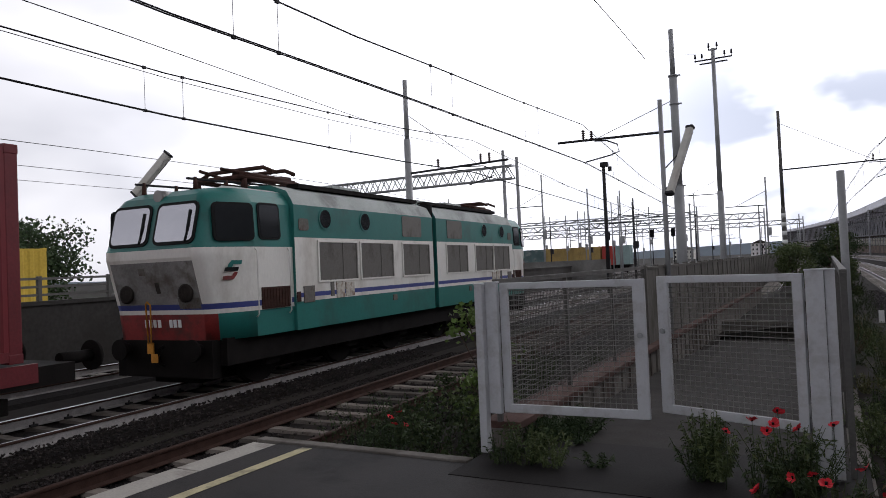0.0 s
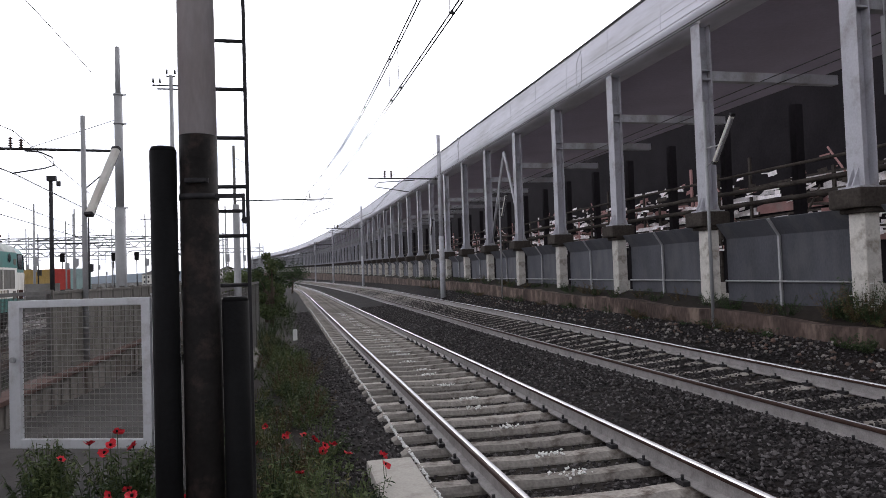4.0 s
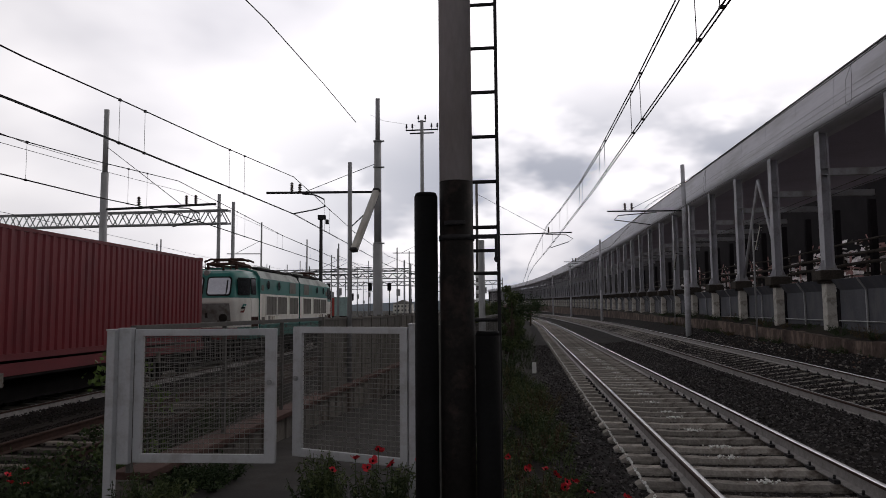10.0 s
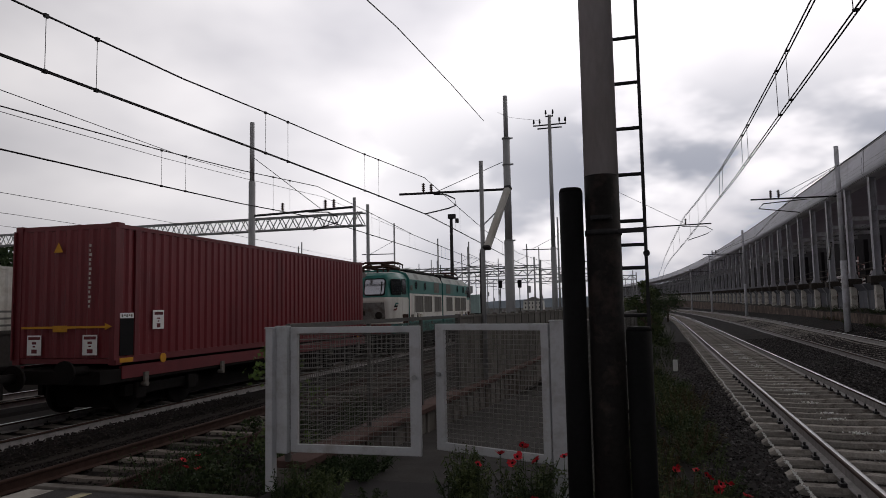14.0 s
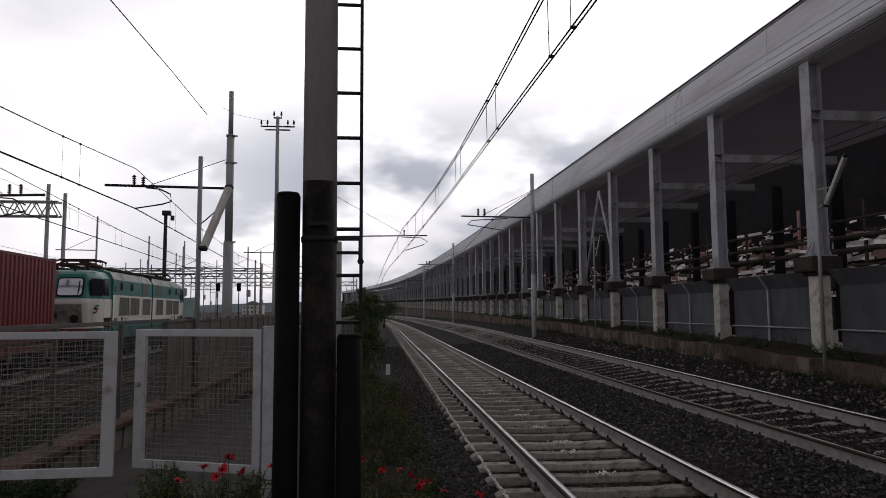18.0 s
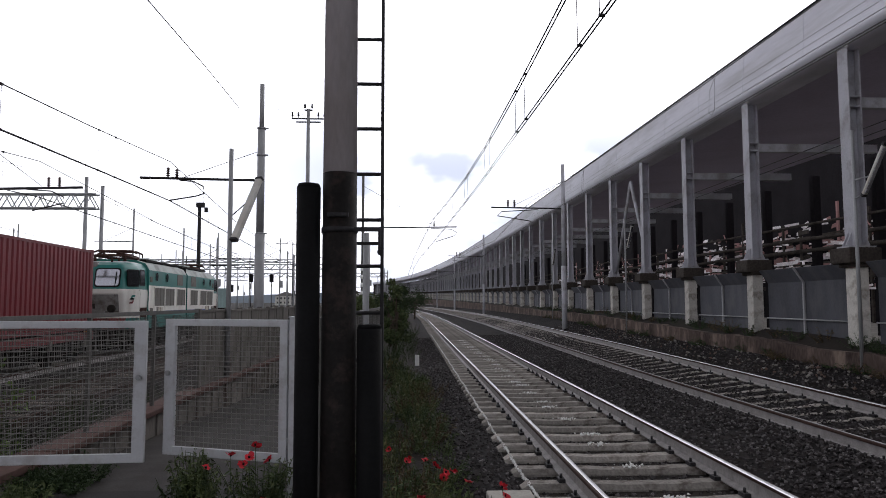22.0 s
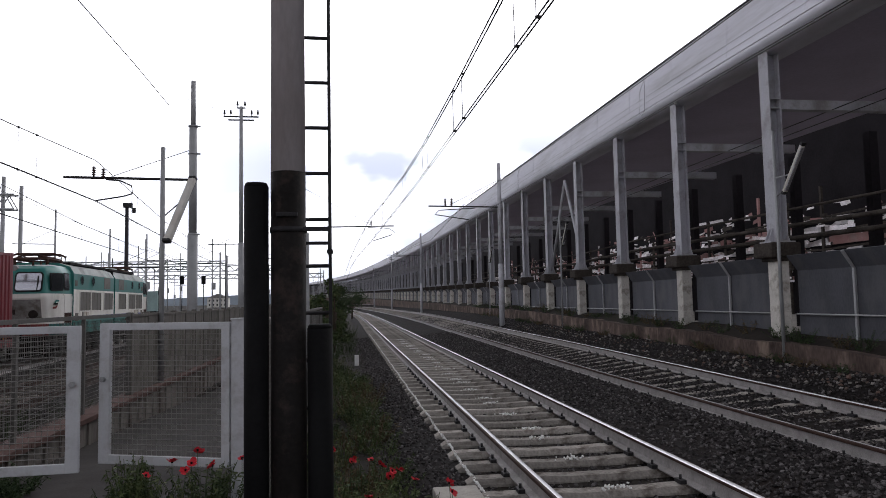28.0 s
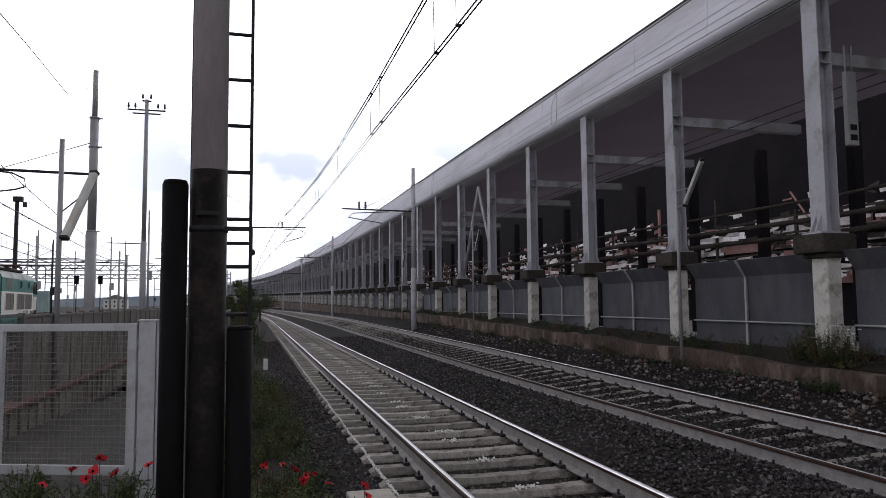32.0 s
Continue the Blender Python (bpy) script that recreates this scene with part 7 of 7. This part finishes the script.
def poppy(x, y, z, h, tilt):
    t = thing("poppy", pose(x, y, z, tilt * 6, tilt * 9, tilt * 50), "red poppy on a thin green stem among the weeds", "poppy", "poppies")
    bm = bmesh.new()
    tube(bm, [(0, 0, 0), (0.01, 0, h * 0.5), (0, 0.01, h)], 0.003, n=4)
    part("stem", bm, "leaf", t)
    bm = bmesh.new()
    base = Vector((0, 0.01, h))
    nod = Euler((random.uniform(-0.9, 0.9), random.uniform(-0.9, 0.9), 0)).to_matrix()
    for k in range(4):
        a = k * 1.571 + tilt + random.uniform(-0.2, 0.2)
        size, cup = random.uniform(0.032, 0.048), random.uniform(0.25, 0.75)
        ring = [bm.verts.new(base)]
        for q in range(7):
            b = a + (q - 3) * 0.33
            rr = size * (0.72 + 0.28 * math.cos((q - 3) * 0.5)) * random.uniform(0.86, 1.12)
            ring.append(bm.verts.new(base + nod @ Vector((math.cos(b) * rr, math.sin(b) * rr, rr * cup + random.uniform(-0.006, 0.008)))))
        for q in range(1, 7):
            bm.faces.new((ring[0], ring[q], ring[q + 1]))
    part("petals", bm, "poppy", t)
    bm = bmesh.new()
    C(bm, (0, 0.01, h), (0, 0.01, h + 0.018), 0.008, 0.01, n=6)
    part("seed_head", bm, "black_tar", t)


random.seed(33)
G, PZ = "green weeds growing through the asphalt before the gate", PLATFORM_Z
for x, y, h, r, n, st, mm in ((-2.02, 6.2, 0.5, 0.16, 24, 50, "leaf_mid"), (-1.97, 6.16, 0.46, 0.18, 20, 36, "leaf_green"), (-2.1, 6.12, 0.34, 0.16, 14, 24, "leaf"), (-3.5, 6.12, 0.34, 0.26, 14, 40, "leaf_mid"),
                              (-3.25, 6.1, 0.3, 0.22, 12, 24, "leaf_green"), (-3.68, 6.05, 0.3, 0.2, 10, 20, "leaf"), (-1.5, 6.1, 0.44, 0.24, 18, 50, "leaf_mid"), (-1.36, 5.95, 0.4, 0.22, 14, 36, "leaf"),
                              (-1.62, 5.9, 0.3, 0.2, 10, 24, "leaf"), (-1.2, 5.5, 0.3, 0.22, 9, 22, "leaf"), (-1.0, 4.9, 0.3, 0.26, 9, 22, "leaf"), (-2.9, 6.2, 0.14, 0.15, 8, 12, "leaf")):
    weed(x, y, PZ + 0.005, h, r, n, G, mm, stems=st)
for k in range(96):
    y = 4.3 + 15 * (k / 96) ** 1.3 + random.uniform(-0.2, 0.2)
    x = random.uniform(-0.85, 0.12) - 0.012 * (y - 4)
    weed(x, y, -0.34, random.uniform(0.22, 0.5), random.uniform(0.18, 0.35), 10, "tall weeds on the verge beside the ballast", random.choice(("leaf_olive", "leaf_mid", "leaf_mid", "leaf_green", "leaf", "leaf_dry")), stems=30)
for k in range(22):
    y = 17 + 22 * random.random()
    weed(random.uniform(-0.9, -0.1), y, -0.34, random.uniform(0.3, 0.8), random.uniform(0.3, 0.5), 9, "tall weeds on the verge beside the ballast", "leaf", stems=22)
for k in range(60):
    y = 6 + 40 * (k / 60) ** 1.3
    weed(SX - 0.3 + random.uniform(-0.12, 0.3) + bend(y), y + random.uniform(-0.5, 0.5), wall_top(y) + 0.02, random.uniform(0.12, 0.4), 0.25, 8, "dry weeds along the low shed wall", random.choice(("leaf_dark", "leaf", "leaf_dry")), stems=16)
random.seed(71)
for k in range(60):
    y = 7 + 34 * random.random() ** 1.3
    weed(random.uniform(7.3, 7.75) + bend(y), y, bank(y) - 0.04, random.uniform(0.08, 0.26), 0.22, 7, "low brown weeds at the foot of the shed wall", random.choice(("leaf_dark", "leaf_dry", "leaf")), stems=14)
for k in range(15):
    y = random.uniform(8.75, 10.05)
    weed(random.uniform(7.9, 8.15), y, wall_top(y) - 0.02, random.uniform(0.3, 0.72) - 0.3 * abs(y - 9.4), random.uniform(0.2, 0.34), 12, "tall dark dry weeds at the foot of a shed pillar", random.choice(("leaf_dark", "leaf_dry", "leaf_dark", "leaf_olive")), stems=26)
flowers = thing("wild_flowers", pose(8.0, 9.0, wall_top(9)), "small white wild flowers on the low shed wall", "flowers")
for k in range(14):
    bm = bmesh.new()
    x, y, z = random.uniform(-0.12, 0.1), random.uniform(-0.25, 0.5), random.uniform(0.25, 0.6)
    C(bm, (x, y, 0), (x + 0.01, y, z), 0.002, n=4)
    part("stem", bm, "leaf_dark", flowers)
    bm = bmesh.new()
    C(bm, (x + 0.01, y, z), (x + 0.01, y, z + 0.012), 0.022, 0.03, n=7)
    part("flower", bm, "white", flowers)
for k in range(9):
    weed(random.uniform(-3.75, -3.3), random.uniform(6.8, 7.4), PZ, random.uniform(0.15, 0.26), 0.25, 9, "weeds behind the gate beside the ramp wall", "leaf_dark", stems=26)
for k in range(16):
    weed(random.uniform(-6.3, -4.3), random.uniform(6.5, 8.2), -0.62, random.uniform(0.3, 0.7), 0.35, 9, "weeds at the foot of the platform kerb", random.choice(("leaf", "leaf_dark")), stems=20)
for k in range(12):
    y = random.uniform(8.5, 16)
    weed(left_x(random.uniform(-5.6, -4.6), y), y, -0.65, random.uniform(0.3, 0.7), 0.4, 9, "weeds beside the rusty track", "leaf", stems=20)
POPPIES = ((-1.72, 6.0, 0.5), (-1.5, 6.05, 0.56), (-1.56, 6.0, 0.48), (-1.64, 6.02, 0.43), (-1.2, 6.0, 0.5), (-1.42, 6.0, 0.46), (-1.86, 5.95, 0.42), (-1.3, 5.3, 0.34), (-1.38, 5.35, 0.3), (-1.05, 5.55, 0.34), (-0.92, 5.2, 0.3), (-1.6, 4.9, 0.34), (-1.25, 5.1, 0.36), (-0.9, 4.85, 0.32))
for x, y, h in POPPIES:
    poppy(x + random.uniform(-0.03, 0.03), y, PZ, h, random.uniform(-0.7, 0.7))
for x, y in ((-0.04, 6.8), (0.0, 6.6), (-0.35, 7.5), (0.44, 6.15), (-0.03, 6.65), (0.17, 6.45), (0.46, 6.2), (-0.06, 7.3), (-0.13, 4.9), (-0.15, 7.2), (-0.32, 7.55), (-0.2, 6.2), (-0.05, 6.95), (0.05, 6.75), (-0.6, 6.9), (-0.55, 7.9)):
    poppy(x, y, -0.3, random.uniform(0.26, 0.36), random.uniform(-1, 1))
for x, y in ((-5.2, 6.7), (-5.35, 6.85), (-5.0, 6.6), (-5.45, 7.2), (-5.6, 7.4)):
    poppy(x, y, -0.6, random.uniform(0.4, 0.6), random.uniform(-1, 1))
bm = bmesh.new()
B(bm, -0.06, -0.02, 0, 0.06, 0.02, 0.42, bevel=0.008)
tagged(part("distance_marker", bm, "white", None, "", pose(-0.1, 20.4, -0.36)), "small white lineside marker post", "marker")


def white_chip():
    y = 2.0 + 36 * random.random() ** 1.5
    return 0.82 + random.gauss(0, 0.007) + 0.008 * math.sin(y * 3), y, -0.176 + random.uniform(-0.004, 0.008)


for x, y, h in ((0.28, 5.75, 0.3), (0.1, 5.6, 0.34), (0.2, 5.3, 0.26)):
    weed(x, y, -0.34, h, 0.22, 12, "tall weeds beside the pale slab", "leaf", stems=34)
tagged(stones("white_line", 3400, white_chip, 0.007, 0.018, "white"), "broken white line painted along the sleeper ends", "painted line")


def splash():
    """White paint dropped on the middle of some sleepers."""
    k = random.choice(SPLASHED)
    return 2.0 + 0.05 * math.sin(k * 2.3) + random.gauss(0, 0.075), -30 + 0.6 * k + random.gauss(0, 0.05), -0.168


SPLASHED = [k for k in range(58, 104) if (k * 7) % 5 < 3]
tagged(stones("paint_splashes", 900, splash, 0.008, 0.024, "white"), "white paint dropped on the middle of the sleepers", "painted marks")

# ------------------------------------------------------------------ what moves
JOINT = [(0, 17.42), (0.5, 18.8), (1, 20.16), (1.5, 21.6), (2, 23.25), (3, 25.6), (4, 27.6), (5, 29.3), (6, 30.75), (6.5, 31.4), (7, 32.0), (7.5, 32.5), (8, 33.0), (8.5, 33.5),
         (9, 34.0), (9.5, 34.5), (10, 34.95), (10.5, 35.4), (11, 35.7), (11.5, 36.0), (12, 36.3), (12.5, 36.55), (13, 36.76), (13.5, 36.92), (14, 37.05), (14.5, 37.13), (15.5, 37.2), (16.5, 37.2), (32, 37.2)]


def joint_at(t):
    for (t0, y0), (t1, y1) in zip(JOINT, JOINT[1:]):
        if t <= t1:
            return y0 + (y1 - y0) * (t - t0) / (t1 - t0)
    return JOINT[-1][1]


def motions():
    for ob, off in TRAIN_THINGS:
        lift = 1.06 if ob.name.startswith("container") else 0.0
        walk(ob, [(t, P_train(y + off) @ pose(0, 0, lift)) for t, y in JOINT])
    for ob, x, y, z, r in WHEELS:
        rows, t = [], 0.0
        while t < 16.0:
            rows.append((t, pose(x, y, z, -math.degrees((joint_at(t) - 17.0) / r), 0, 0)))
            t += 0.2
        rows += [(16.5, pose(x, y, z, -math.degrees((JOINT[-1][1] - 17.0) / r), 0, 0)), (32.0, pose(x, y, z, -math.degrees((JOINT[-1][1] - 17.0) / r), 0, 0))]
        walk(ob, rows)


motions()
